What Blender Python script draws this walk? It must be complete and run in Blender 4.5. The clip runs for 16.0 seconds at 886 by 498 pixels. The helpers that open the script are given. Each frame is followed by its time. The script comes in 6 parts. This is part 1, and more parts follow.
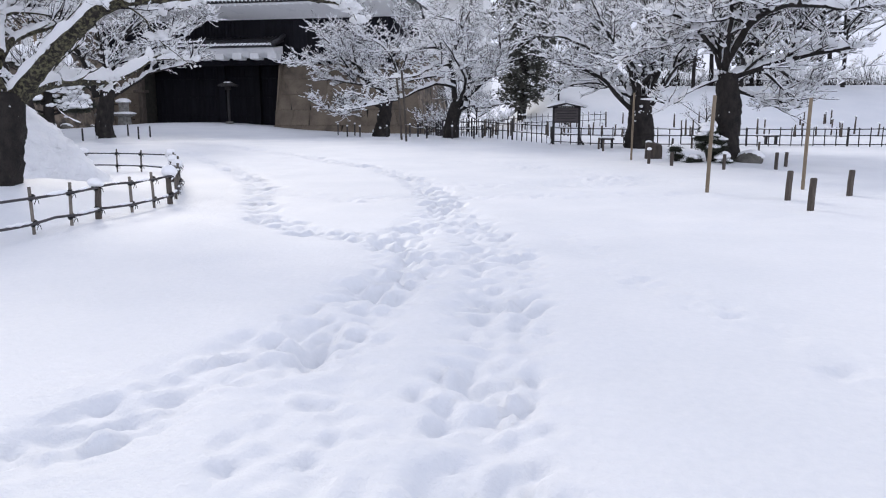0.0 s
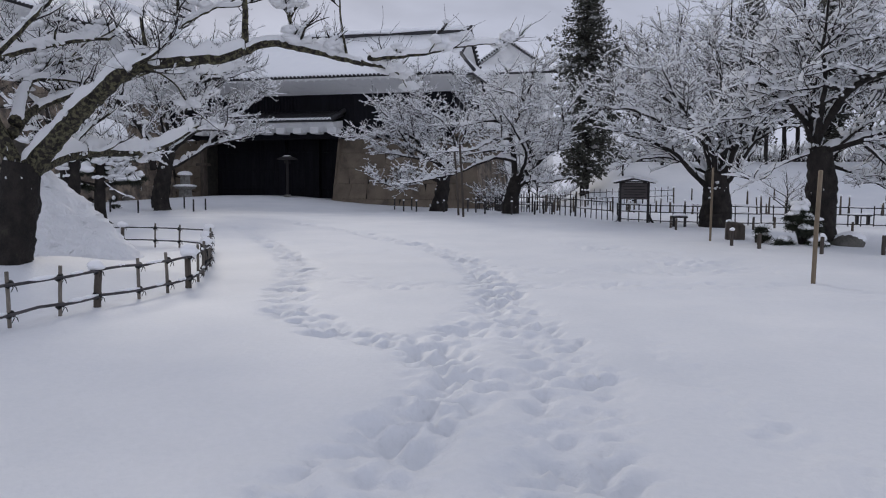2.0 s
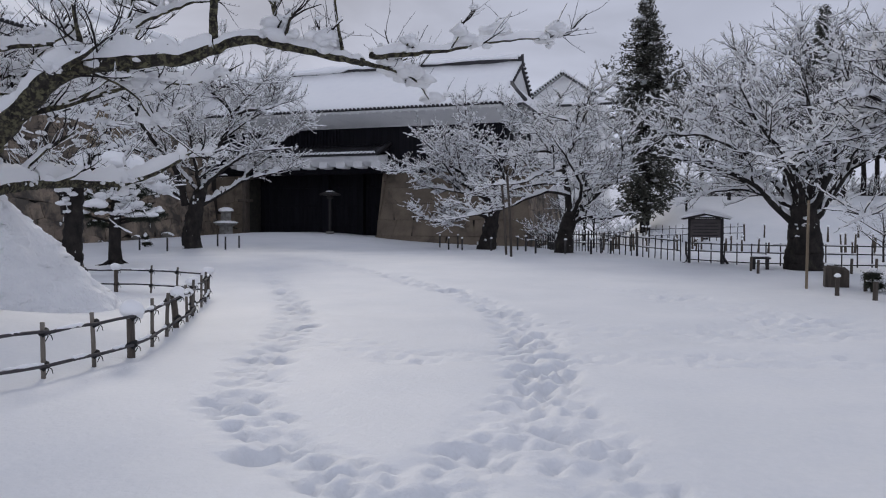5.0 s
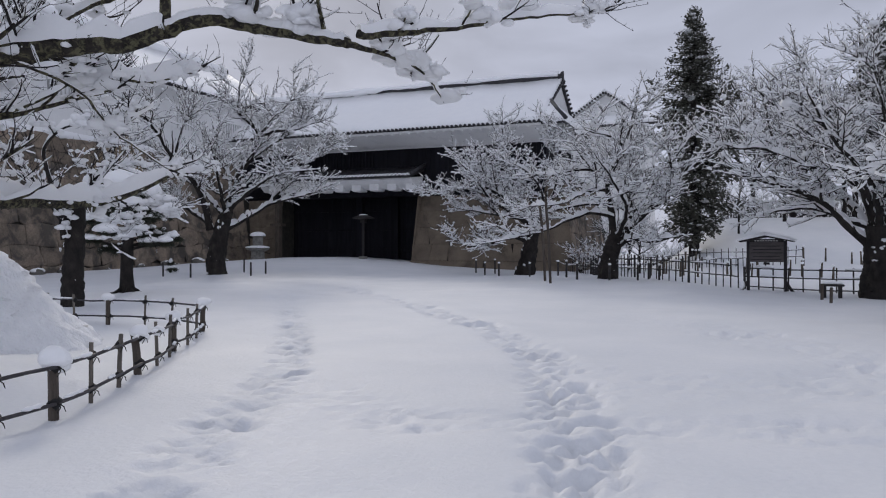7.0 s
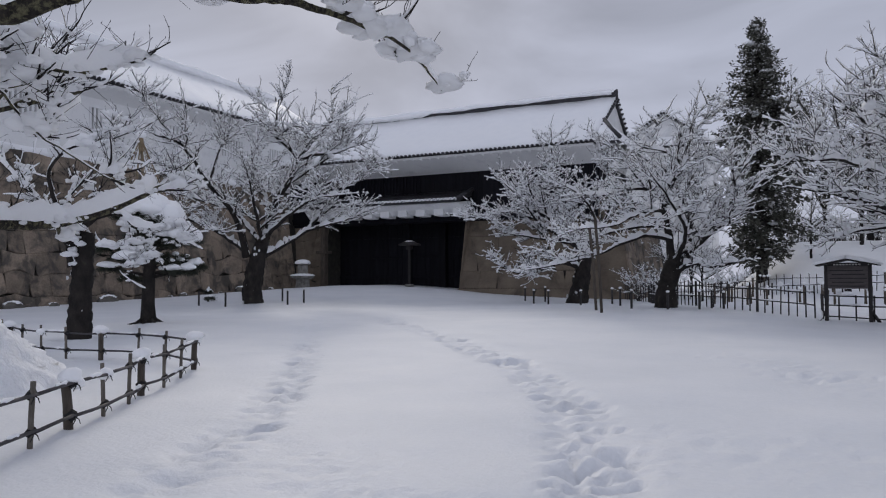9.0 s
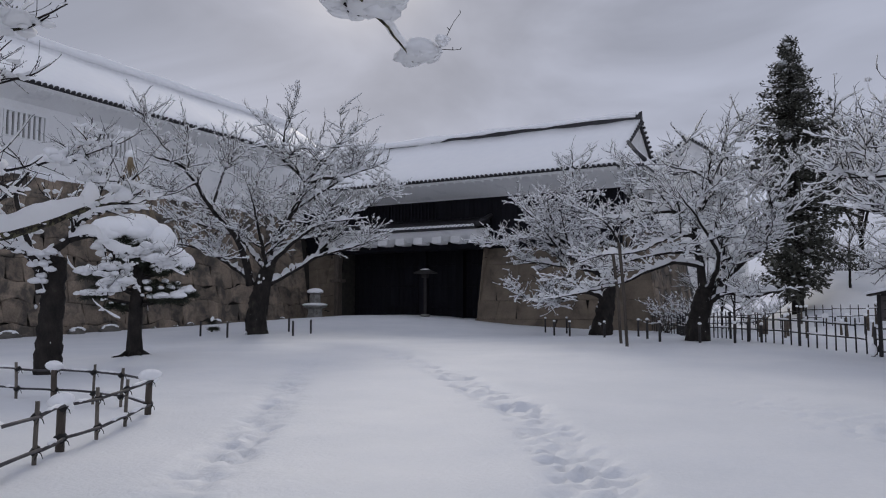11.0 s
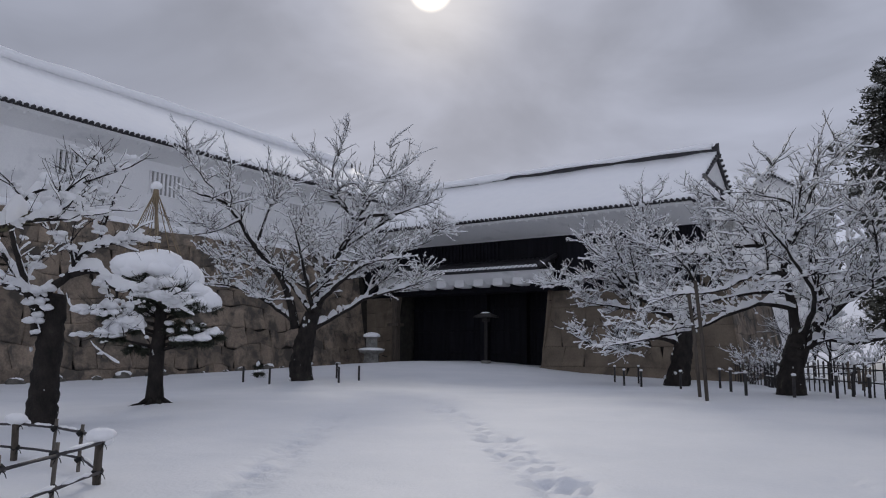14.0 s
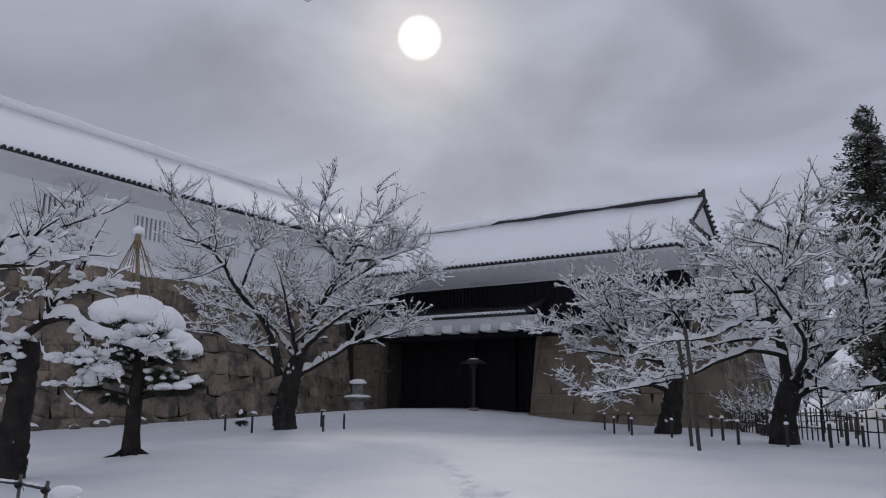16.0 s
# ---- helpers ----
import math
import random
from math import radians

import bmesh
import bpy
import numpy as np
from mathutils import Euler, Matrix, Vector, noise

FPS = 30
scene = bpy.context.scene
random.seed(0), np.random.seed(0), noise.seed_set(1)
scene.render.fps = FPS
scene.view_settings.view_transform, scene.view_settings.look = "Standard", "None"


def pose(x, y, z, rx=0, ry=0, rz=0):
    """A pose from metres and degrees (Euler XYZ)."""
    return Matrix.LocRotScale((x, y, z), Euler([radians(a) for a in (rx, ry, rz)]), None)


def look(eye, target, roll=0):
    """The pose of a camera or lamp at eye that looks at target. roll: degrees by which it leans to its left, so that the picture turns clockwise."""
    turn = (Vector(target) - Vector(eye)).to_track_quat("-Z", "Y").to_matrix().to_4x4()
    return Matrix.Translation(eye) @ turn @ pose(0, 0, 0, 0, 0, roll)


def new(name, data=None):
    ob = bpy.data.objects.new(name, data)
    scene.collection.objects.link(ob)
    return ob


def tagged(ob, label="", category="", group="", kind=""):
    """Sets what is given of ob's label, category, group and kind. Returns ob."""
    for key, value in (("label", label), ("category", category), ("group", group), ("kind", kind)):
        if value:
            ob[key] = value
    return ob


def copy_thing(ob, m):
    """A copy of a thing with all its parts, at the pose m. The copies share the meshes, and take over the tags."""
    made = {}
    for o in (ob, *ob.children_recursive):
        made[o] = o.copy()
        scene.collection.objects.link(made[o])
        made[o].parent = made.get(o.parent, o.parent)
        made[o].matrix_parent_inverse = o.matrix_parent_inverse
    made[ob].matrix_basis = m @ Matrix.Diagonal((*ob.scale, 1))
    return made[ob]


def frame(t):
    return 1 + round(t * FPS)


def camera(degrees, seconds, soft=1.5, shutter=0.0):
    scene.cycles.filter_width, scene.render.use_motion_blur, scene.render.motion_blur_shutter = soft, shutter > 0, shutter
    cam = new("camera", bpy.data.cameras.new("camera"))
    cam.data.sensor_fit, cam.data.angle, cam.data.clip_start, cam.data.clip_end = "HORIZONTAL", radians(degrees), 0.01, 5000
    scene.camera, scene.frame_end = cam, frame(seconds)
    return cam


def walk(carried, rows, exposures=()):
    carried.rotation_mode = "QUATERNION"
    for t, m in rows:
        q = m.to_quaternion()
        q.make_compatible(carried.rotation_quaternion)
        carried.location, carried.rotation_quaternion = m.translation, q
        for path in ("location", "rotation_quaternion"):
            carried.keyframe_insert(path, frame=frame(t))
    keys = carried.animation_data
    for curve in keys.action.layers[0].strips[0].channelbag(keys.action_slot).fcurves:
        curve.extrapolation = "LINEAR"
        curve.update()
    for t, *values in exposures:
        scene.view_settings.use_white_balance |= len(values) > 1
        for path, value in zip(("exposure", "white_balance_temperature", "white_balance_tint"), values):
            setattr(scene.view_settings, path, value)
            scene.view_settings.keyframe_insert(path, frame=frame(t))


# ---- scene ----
cam = camera(61.1, 16.0, 1.1)
METRES, EYE, TILT, LEAN, TURN = 14.0, 1.5, -7.4, 5.1, 9.1
ROWS = [
    (0.0, 0.0, 0.0, 0.0, 0.23, -2.63, -5.03),
    (0.5, 0.0025, 0.0327, 0.0077, 1.08, -0.63, -5.22),
    (1.0, 0.0011, 0.0681, 0.011, 1.94, 0.97, -5.58),
    (1.5, 0.001, 0.1018, 0.0145, 3.15, 1.92, -5.85),
    (2.0, 0.0015, 0.1381, 0.0198, 4.75, 2.51, -6.02),
    (2.5, 0.0006, 0.1764, 0.0256, 6.41, 3.05, -6.2),
    (3.0, -0.0005, 0.2112, 0.031, 7.78, 3.62, -6.3),
    (3.5, -0.0009, 0.2473, 0.0362, 8.22, 4.08, -6.32),
    (6.0, 0.0085, 0.4343, 0.0615, 10.19, 5.36, -6.65),
    (6.5, 0.0069, 0.4716, 0.0668, 11.2, 5.81, -6.7),
    (7.0, 0.0032, 0.5089, 0.0716, 12.15, 6.28, -6.64),
    (7.5, 0.0061, 0.5462, 0.0762, 13.34, 6.74, -6.5),
    (8.0, 0.0085, 0.5807, 0.0795, 14.4, 7.32, -6.54),
    (8.5, 0.0095, 0.6169, 0.0852, 15.56, 7.74, -6.7),
    (9.0, 0.014, 0.655, 0.0897, 16.64, 7.87, -6.84),
    (11.5, -0.0015, 0.8258, 0.1117, 19.07, 10.53, -7.26),
    (12.0, -0.0027, 0.8615, 0.1172, 20.08, 11.0, -7.38),
    (12.5, -0.0102, 0.8962, 0.1197, 21.22, 11.22, -7.56),
    (13.0, -0.0118, 0.9228, 0.1231, 22.46, 11.39, -7.83),
    (13.5, -0.0101, 0.948, 0.1288, 23.42, 11.86, -8.01),
    (14.0, -0.0144, 0.967, 0.1293, 23.86, 12.63, -8.1),
    (14.5, -0.0189, 0.9775, 0.1314, 23.88, 13.51, -8.12),
    (15.0, -0.0191, 0.9814, 0.1341, 23.59, 14.45, -8.02),
    (15.5, -0.0197, 0.9835, 0.1353, 23.23, 15.38, -7.93),
    (16.0, -0.0193, 0.9846, 0.136, 22.98, 16.16, -7.94),
]
exposures = [(0.0, 0.92), (0.3, 0.74), (0.6, 0.34), (0.9, 0.19), (1.2, 0.18), (7.0, 0.18), (9.0, 0.11), (12.5, 0.02), (14.5, 0.0), (16.0, -0.03)]
walk(cam, [(t, pose(0, 0, EYE, TILT, LEAN, TURN) @ pose(METRES * x, METRES * y, METRES * z, 90 + pitch, roll, yaw)) for t, x, y, z, yaw, pitch, roll in ROWS], exposures)

# ---- sky and sun: winter overcast, the sun a pale disc behind thin cloud ----
SUN = Vector((-0.509, 0.731, 0.455)).normalized()
SUN_UP, SUN_ROUND = math.asin(SUN.z), math.atan2(SUN.x, SUN.y)


def link(tree, a, b):
    tree.links.new(a, b)


def math_node(tree, op, a, b=None, clamp=False):
    n = tree.nodes.new("ShaderNodeMath")
    n.operation, n.use_clamp = op, clamp
    for slot, value in zip(n.inputs, (a, b)):
        if value is None:
            continue
        if isinstance(value, (int, float)):
            slot.default_value = value
        else:
            link(tree, value, slot)
    return n.outputs[0]


def mix_node(tree, fac, a, b, mode="MIX"):
    n = tree.nodes.new("ShaderNodeMix")
    n.data_type, n.blend_type = "RGBA", mode
    for slot, value in zip((n.inputs[0], n.inputs[6], n.inputs[7]), (fac, a, b)):
        if isinstance(value, (int, float)):
            slot.default_value = value
        elif isinstance(value, (tuple, list)):
            slot.default_value = (*value[:3], 1)
        else:
            link(tree, value, slot)
    return n.outputs[2]


def noise_node(tree, vector, scale, detail=4, rough=0.55, distort=0.0):
    n = tree.nodes.new("ShaderNodeTexNoise")
    n.inputs["Scale"].default_value, n.inputs["Detail"].default_value = scale, detail
    n.inputs["Roughness"].default_value, n.inputs["Distortion"].default_value = rough, distort
    link(tree, vector, n.inputs["Vector"])
    return n.outputs["Fac"]


def range_node(tree, value, a, b, c, d, smooth=False):
    n = tree.nodes.new("ShaderNodeMapRange")
    n.interpolation_type = "SMOOTHSTEP" if smooth else "LINEAR"
    for slot, v in zip(n.inputs[1:5], (a, b, c, d)):
        slot.default_value = v
    link(tree, value, n.inputs[0])
    return n.outputs[0]


world = bpy.data.worlds.new("winter_sky")
scene.world = world
world.use_nodes = True
wt = world.node_tree
wt.nodes.clear()
out = wt.nodes.new("ShaderNodeOutputWorld")
background = wt.nodes.new("ShaderNodeBackground")
background.inputs["Strength"].default_value = 0.66
link(wt, background.outputs[0], out.inputs[0])
coord = wt.nodes.new("ShaderNodeTexCoord").outputs["Generated"]
split = wt.nodes.new("ShaderNodeSeparateXYZ")
link(wt, coord, split.inputs[0])
clear = wt.nodes.new("ShaderNodeTexSky")
clear.sky_type, clear.sun_disc = "NISHITA", False
clear.sun_elevation, clear.sun_rotation = SUN_UP, SUN_ROUND
# an overcast vault: pale towards the horizon, heavier cloud halfway up, thinner overhead
height = math_node(wt, "MAXIMUM", split.outputs[2], 0.0)
vault = math_node(wt, "MULTIPLY_ADD", range_node(wt, height, 0.02, 0.42, 1.0, 0.0, True), 0.37)
link(wt, math_node(wt, "MULTIPLY_ADD", height, 0.30), vault.node.inputs[2])
vault.node.inputs[2].links[0].from_node.inputs[2].default_value = 0.46
stretch = wt.nodes.new("ShaderNodeMapping")
stretch.inputs["Scale"].default_value = (1.0, 1.0, 2.1)
link(wt, coord, stretch.inputs[0])
billow = noise_node(wt, stretch.outputs[0], 2.6, 5, 0.5, 0.6)
billow = range_node(wt, billow, 0.3, 0.72, 0.74, 1.16, True)
toward = wt.nodes.new("ShaderNodeVectorMath")
toward.operation = "DOT_PRODUCT"
toward.inputs[1].default_value = SUN
link(wt, coord, toward.inputs[0])
toward = toward.outputs["Value"]
disc = range_node(wt, toward, math.cos(radians(1.75)), math.cos(radians(1.05)), 0.0, 1.5, True)
halo = math_node(wt, "POWER", range_node(wt, toward, math.cos(radians(10)), 1.0, 0.0, 1.0), 3.5)
wide = math_node(wt, "POWER", range_node(wt, toward, math.cos(radians(26)), 1.0, 0.0, 1.0), 2.0)
tint = mix_node(wt, range_node(wt, height, 0.08, 0.5, 0.0, 1.0, True), (0.935, 0.985, 1.22), (0.94, 0.99, 1.20))
paler = range_node(wt, toward, 0.15, -0.75, 1.0, 1.5, True)
cloud = mix_node(wt, 1.0, tint, math_node(wt, "MULTIPLY", math_node(wt, "MULTIPLY", vault, paler), billow), "MULTIPLY")
glow = math_node(wt, "MULTIPLY_ADD", halo, 0.46)
link(wt, math_node(wt, "MULTIPLY", wide, 0.035), glow.node.inputs[2])
glow = math_node(wt, "MULTIPLY", glow, range_node(wt, billow, 0.7, 1.25, 0.65, 1.25))
glow = math_node(wt, "ADD", glow, disc)
lit = mix_node(wt, 1.0, cloud, mix_node(wt, 1.0, (1.0, 0.88, 0.68), glow, "MULTIPLY"), "ADD")
thin = mix_node(wt, 1.0, clear.outputs[0], (0.08, 0.08, 0.08), "MULTIPLY")
link(wt, mix_node(wt, 0.94, thin, lit), background.inputs["Color"])

sun = new("sun", bpy.data.lights.new("sun", "SUN"))
sun.data.energy, sun.data.angle, sun.data.color = 1.0, radians(14), (1.0, 0.93, 0.84)
sun.matrix_world = look((0, 0, 60), Vector((0, 0, 60)) - SUN)


# ---- materials ----
def material(name, dark, light, rough=0.8, scale=3.0, fine=30.0, bump=0.3, metal=0.0, depth=0.01, each=0.0, stretch=(1, 1, 1), spots=None, gloss=0.5):
    """A two-scale procedural surface. each: how much the pieces differ; spots: (colour, scale, share) of lichen or dirt."""
    m = bpy.data.materials.new(name)
    m.use_nodes = True
    t = m.node_tree
    b = t.nodes["Principled BSDF"]
    b.inputs["Roughness"].default_value, b.inputs["Metallic"].default_value = rough, metal
    b.inputs["Specular IOR Level"].default_value = gloss
    mapping = t.nodes.new("ShaderNodeMapping")
    mapping.inputs["Scale"].default_value = stretch
    link(t, t.nodes.new("ShaderNodeTexCoord").outputs["Object"], mapping.inputs[0])
    at = mapping.outputs[0]
    broad, grain = noise_node(t, at, scale, 4), noise_node(t, at, fine, 3, 0.65)
    fac = math_node(t, "ADD", math_node(t, "MULTIPLY", broad, 0.6), math_node(t, "MULTIPLY", grain, 0.4))
    fac = range_node(t, fac, 0.36, 0.64, 0.0, 1.0)
    colour = mix_node(t, fac, dark, light)
    if spots:
        patch = range_node(t, noise_node(t, at, spots[1], 5, 0.6, 0.4), 1 - spots[2] - 0.04, 1.10 - spots[2], 0.0, 0.85)
        colour = mix_node(t, patch, colour, spots[0])
    if each:
        info = t.nodes.new("ShaderNodeObjectInfo").outputs["Random"]
        shade = range_node(t, info, 0.0, 1.0, 1 - each, 1 + each)
        colour = mix_node(t, 1.0, colour, shade, "MULTIPLY")
    link(t, colour, b.inputs["Base Color"])
    link(t, range_node(t, grain, 0.3, 0.7, max(0, rough - 0.12), min(1, rough + 0.1)), b.inputs["Roughness"])
    if bump:
        relief = t.nodes.new("ShaderNodeBump")
        relief.inputs["Strength"].default_value, relief.inputs["Distance"].default_value = bump, depth
        link(t, math_node(t, "ADD", grain, math_node(t, "MULTIPLY", broad, 1.5)), relief.inputs["Height"])
        link(t, relief.outputs[0], b.inputs["Normal"])
    return m


M_GROUND = material("trodden_snow", (0.72, 0.74, 0.77), (0.80, 0.81, 0.83), 0.7, 0.5, 16.0, 0.38, depth=0.03, gloss=0.25)
M_SNOW = material("fresh_snow", (0.92, 0.927, 0.94), (0.965, 0.967, 0.972), 0.7, 2.0, 22.0, 0.4, depth=0.02, gloss=0.25)
# fresh snow again, made lighter and translucent to brighten it in shaded crowns
M_LOOSE_BRIGHT = material("brightened_loose_snow", (0.93, 0.937, 0.95), (0.97, 0.972, 0.977), 0.75, 3.0, 26.0, 0.4, depth=0.015, gloss=0.15)
loose = M_LOOSE_BRIGHT.node_tree
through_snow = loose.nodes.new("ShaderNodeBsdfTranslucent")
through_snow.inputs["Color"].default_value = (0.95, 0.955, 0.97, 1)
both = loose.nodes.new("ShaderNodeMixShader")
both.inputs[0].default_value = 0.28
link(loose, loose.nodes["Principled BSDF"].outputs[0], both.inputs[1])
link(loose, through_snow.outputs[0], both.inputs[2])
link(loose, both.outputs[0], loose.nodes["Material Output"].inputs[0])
M_MOUND = material("shovelled_snow", (0.88, 0.89, 0.91), (0.95, 0.955, 0.965), 0.75, 2.6, 6.0, 0.7, depth=0.10, gloss=0.2)
M_BARK = material("cherry_bark", (0.010, 0.009, 0.009), (0.040, 0.034, 0.030), 0.92, 5.0, 34.0, 0.9, depth=0.03, stretch=(1, 1, 0.6), spots=((0.065, 0.068, 0.045), 5.0, 0.34), gloss=0.25)
M_MOSSY = material("mossy_bark", (0.012, 0.011, 0.010), (0.055, 0.048, 0.040), 0.95, 7.0, 34.0, 1.0, depth=0.05, spots=((0.16, 0.15, 0.09), 15.0, 0.50), gloss=0.2)
M_TWIG = material("twig_bark", (0.010, 0.009, 0.010), (0.036, 0.031, 0.030), 0.9, 4.0, 40.0, 0.2, gloss=0.2)
M_NEEDLE = material("pine_needles", (0.011, 0.016, 0.009), (0.034, 0.040, 0.021), 0.7, 3.0, 20.0, 0.3)
M_CEDAR = material("cedar_foliage", (0.036, 0.038, 0.030), (0.095, 0.094, 0.072), 0.75, 2.0, 12.0, 0.4)
M_STONE = material("rampart_stone", (0.135, 0.108, 0.084), (0.32, 0.254, 0.192), 0.9, 0.9, 11.0, 0.8, depth=0.05, each=0.24, spots=((0.060, 0.055, 0.048), 1.1, 0.50))
M_CUT = material("cut_stone", (0.115, 0.092, 0.068), (0.215, 0.172, 0.128), 0.9, 0.8, 12.0, 0.5, depth=0.03, each=0.13, spots=((0.09, 0.074, 0.056), 0.9, 0.42))
M_JOINT = material("stone_joint", (0.02, 0.018, 0.015), (0.05, 0.045, 0.036), 0.95, 3.0, 20.0, 0.5)
M_LANTERN = material("lantern_stone", (0.13, 0.125, 0.115), (0.29, 0.28, 0.26), 0.9, 4.0, 40.0, 0.5, spots=((0.08, 0.085, 0.06), 5.0, 0.42))
M_PLASTER = material("white_plaster", (0.76, 0.76, 0.76), (0.86, 0.86, 0.85), 0.85, 0.35, 14.0, 0.15, spots=((0.66, 0.665, 0.67), 0.7, 0.40))
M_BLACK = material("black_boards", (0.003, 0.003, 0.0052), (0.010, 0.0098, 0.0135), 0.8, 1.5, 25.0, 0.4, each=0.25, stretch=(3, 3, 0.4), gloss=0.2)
M_TILE = material("roof_tile", (0.012, 0.0115, 0.014), (0.040, 0.038, 0.043), 0.6, 3.0, 30.0, 0.3, each=0.2)
M_WOOD = material("weathered_timber", (0.040, 0.032, 0.026), (0.11, 0.09, 0.072), 0.85, 4.0, 30.0, 0.5, each=0.2, stretch=(4, 4, 0.6))
M_DARKWOOD = material("dark_stained_timber", (0.009, 0.008, 0.008), (0.028, 0.024, 0.024), 0.8, 4.0, 30.0, 0.4, stretch=(4, 4, 0.8))
M_BAMBOO = material("grey_bamboo", (0.07, 0.06, 0.05), (0.20, 0.175, 0.145), 0.7, 5.0, 30.0, 0.3, each=0.3, stretch=(3, 3, 0.5))
M_RAIL = material("dark_bamboo", (0.024, 0.022, 0.026), (0.075, 0.068, 0.072), 0.7, 5.0, 30.0, 0.3, each=0.2)
M_OLDPOST = material("dark_fence_bamboo", (0.012, 0.011, 0.012), (0.045, 0.040, 0.038), 0.75, 5.0, 30.0, 0.3, each=0.3)
M_POLE = material("tan_bamboo_pole", (0.14, 0.105, 0.066), (0.25, 0.195, 0.13), 0.65, 3.0, 24.0, 0.2, each=0.12, stretch=(3, 3, 0.4))
M_TIE = material("black_cord", (0.008, 0.008, 0.008), (0.02, 0.02, 0.02), 0.9, 20.0, 90.0, 0.4)
M_ROPE = material("straw_rope", (0.17, 0.125, 0.075), (0.30, 0.235, 0.15), 0.9, 12.0, 80.0, 0.4)
M_BOARD = material("sign_board", (0.05, 0.042, 0.042), (0.10, 0.086, 0.084), 0.8, 4.0, 40.0, 0.3, stretch=(0.6, 0.6, 4))
M_LETTER = material("pale_lettering", (0.35, 0.34, 0.33), (0.45, 0.44, 0.42), 0.8, 8.0, 40.0, 0.0)
M_ROCK = material("garden_rock", (0.06, 0.058, 0.052), (0.17, 0.16, 0.14), 0.9, 3.0, 20.0, 0.7, depth=0.04)
M_STALK = material("dry_stalk", (0.05, 0.04, 0.03), (0.13, 0.105, 0.08), 0.9, 6.0, 30.0, 0.2)


# ---- mesh building ----
class Buf:
    """Vertices and faces gathered for one mesh."""

    def __init__(self):
        self.v, self.f = [], []

    def ring(self, pts):
        n = len(self.v)
        self.v.extend(tuple(p) for p in pts)
        return n

    def loft(self, rings, caps=True, shut=True):
        k = len(rings[0])
        base = [self.ring(r) for r in rings]
        for a, b in zip(base, base[1:]):
            for i in range(k if shut else k - 1):
                j = (i + 1) % k
                self.f.append((a + i, a + j, b + j, b + i))
        if caps:
            self.f.append(tuple(base[0] + i for i in reversed(range(k))))
            self.f.append(tuple(base[-1] + i for i in range(k)))

    def tube(self, pts, radii, sides=6, rough=0.0):
        rings = []
        n = len(pts)
        for i, p in enumerate(pts):
            a, b = pts[max(0, i - 1)], pts[min(n - 1, i + 1)]
            tx, ty, tz = b[0] - a[0], b[1] - a[1], b[2] - a[2]
            l = math.sqrt(tx * tx + ty * ty + tz * tz) or 1
            tx, ty, tz = tx / l, ty / l, tz / l
            if i == 0:
                h = math.hypot(tx, ty)
                sx, sy, sz = (ty / h, -tx / h, 0.0) if h > 1e-4 else (1.0, 0.0, 0.0)
            # the ring's side is carried along the line, so that it never twists
            k = sx * tx + sy * ty + sz * tz
            sx, sy, sz = sx - k * tx, sy - k * ty, sz - k * tz
            l = math.sqrt(sx * sx + sy * sy + sz * sz) or 1
            sx, sy, sz = sx / l, sy / l, sz / l
            ux, uy, uz = sy * tz - sz * ty, sz * tx - sx * tz, sx * ty - sy * tx
            ring = []
            for k in range(sides):
                c = 2 * math.pi * k / sides
                r = radii[i] * (1 + rough * (random.random() - 0.5))
                cx, cy = math.cos(c) * r, math.sin(c) * r
                ring.append((p[0] + sx * cx + ux * cy, p[1] + sy * cx + uy * cy, p[2] + sz * cx + uz * cy))
            rings.append(ring)
        self.loft(rings, caps=sides > 4)

    def box(self, x0, y0, z0, x1, y1, z1, bevel=0.0):
        b = min(bevel, (x1 - x0) / 3, (y1 - y0) / 3, (z1 - z0) / 3)
        def rect(c, z):
            return [(x0 + c, y0 + c, z), (x1 - c, y0 + c, z), (x1 - c, y1 - c, z), (x0 + c, y1 - c, z)]
        if b > 0:
            self.loft([rect(b, z0), rect(0, z0 + b), rect(0, z1 - b), rect(b, z1)])
        else:
            self.loft([rect(0, z0), rect(0, z1)])

    def blob(self, c, rx, ry, rz, lump=0.25, rows=5, cols=9, flat=0.0):
        """A lump of snow or stone; flat: how much of its underside is cut away."""
        ph = [random.random() * 6.28 for _ in range(4)]
        rings = []
        for i in range(rows + 1):
            a = math.pi * i / rows
            ring = []
            for j in range(cols):
                b = 2 * math.pi * j / cols
                k = 1 + lump * (0.5 * math.sin(2 * b + ph[0] + a) + 0.3 * math.sin(3 * b + ph[1]) + 0.3 * math.sin(2.3 * a + ph[2] + b))
                s = max(math.sin(a), 0.02)
                z = -math.cos(a)
                if z < 0:
                    z *= 1 - flat
                ring.append((c[0] + rx * s * math.cos(b) * k, c[1] + ry * s * math.sin(b) * k, c[2] + rz * z * (0.75 + 0.25 * k)))
            rings.append(ring)
        self.loft(rings)

    def mesh(self, name, mat, smooth=True):
        m = bpy.data.meshes.new(name)
        m.from_pydata(self.v, [], self.f)
        m.materials.append(mat)
        if smooth:
            m.polygons.foreach_set("use_smooth", [True] * len(m.polygons))
        m.update()
        return m


def part(name, buf, mat, parent, label="", smooth=True, kind=""):
    """Links a Buf, or a ready mesh, as one mesh object under a thing or a part."""
    data = buf if isinstance(buf, bpy.types.Mesh) else buf.mesh(name, mat, smooth)
    ob = new(name, data)
    ob.parent = parent
    return tagged(ob, label, kind=kind)


def thing(name, at, label, category, group="", kind=""):
    ob = new(name)
    ob.location = at
    ob.empty_display_size = 0.2
    return tagged(ob, label, category, group, kind)


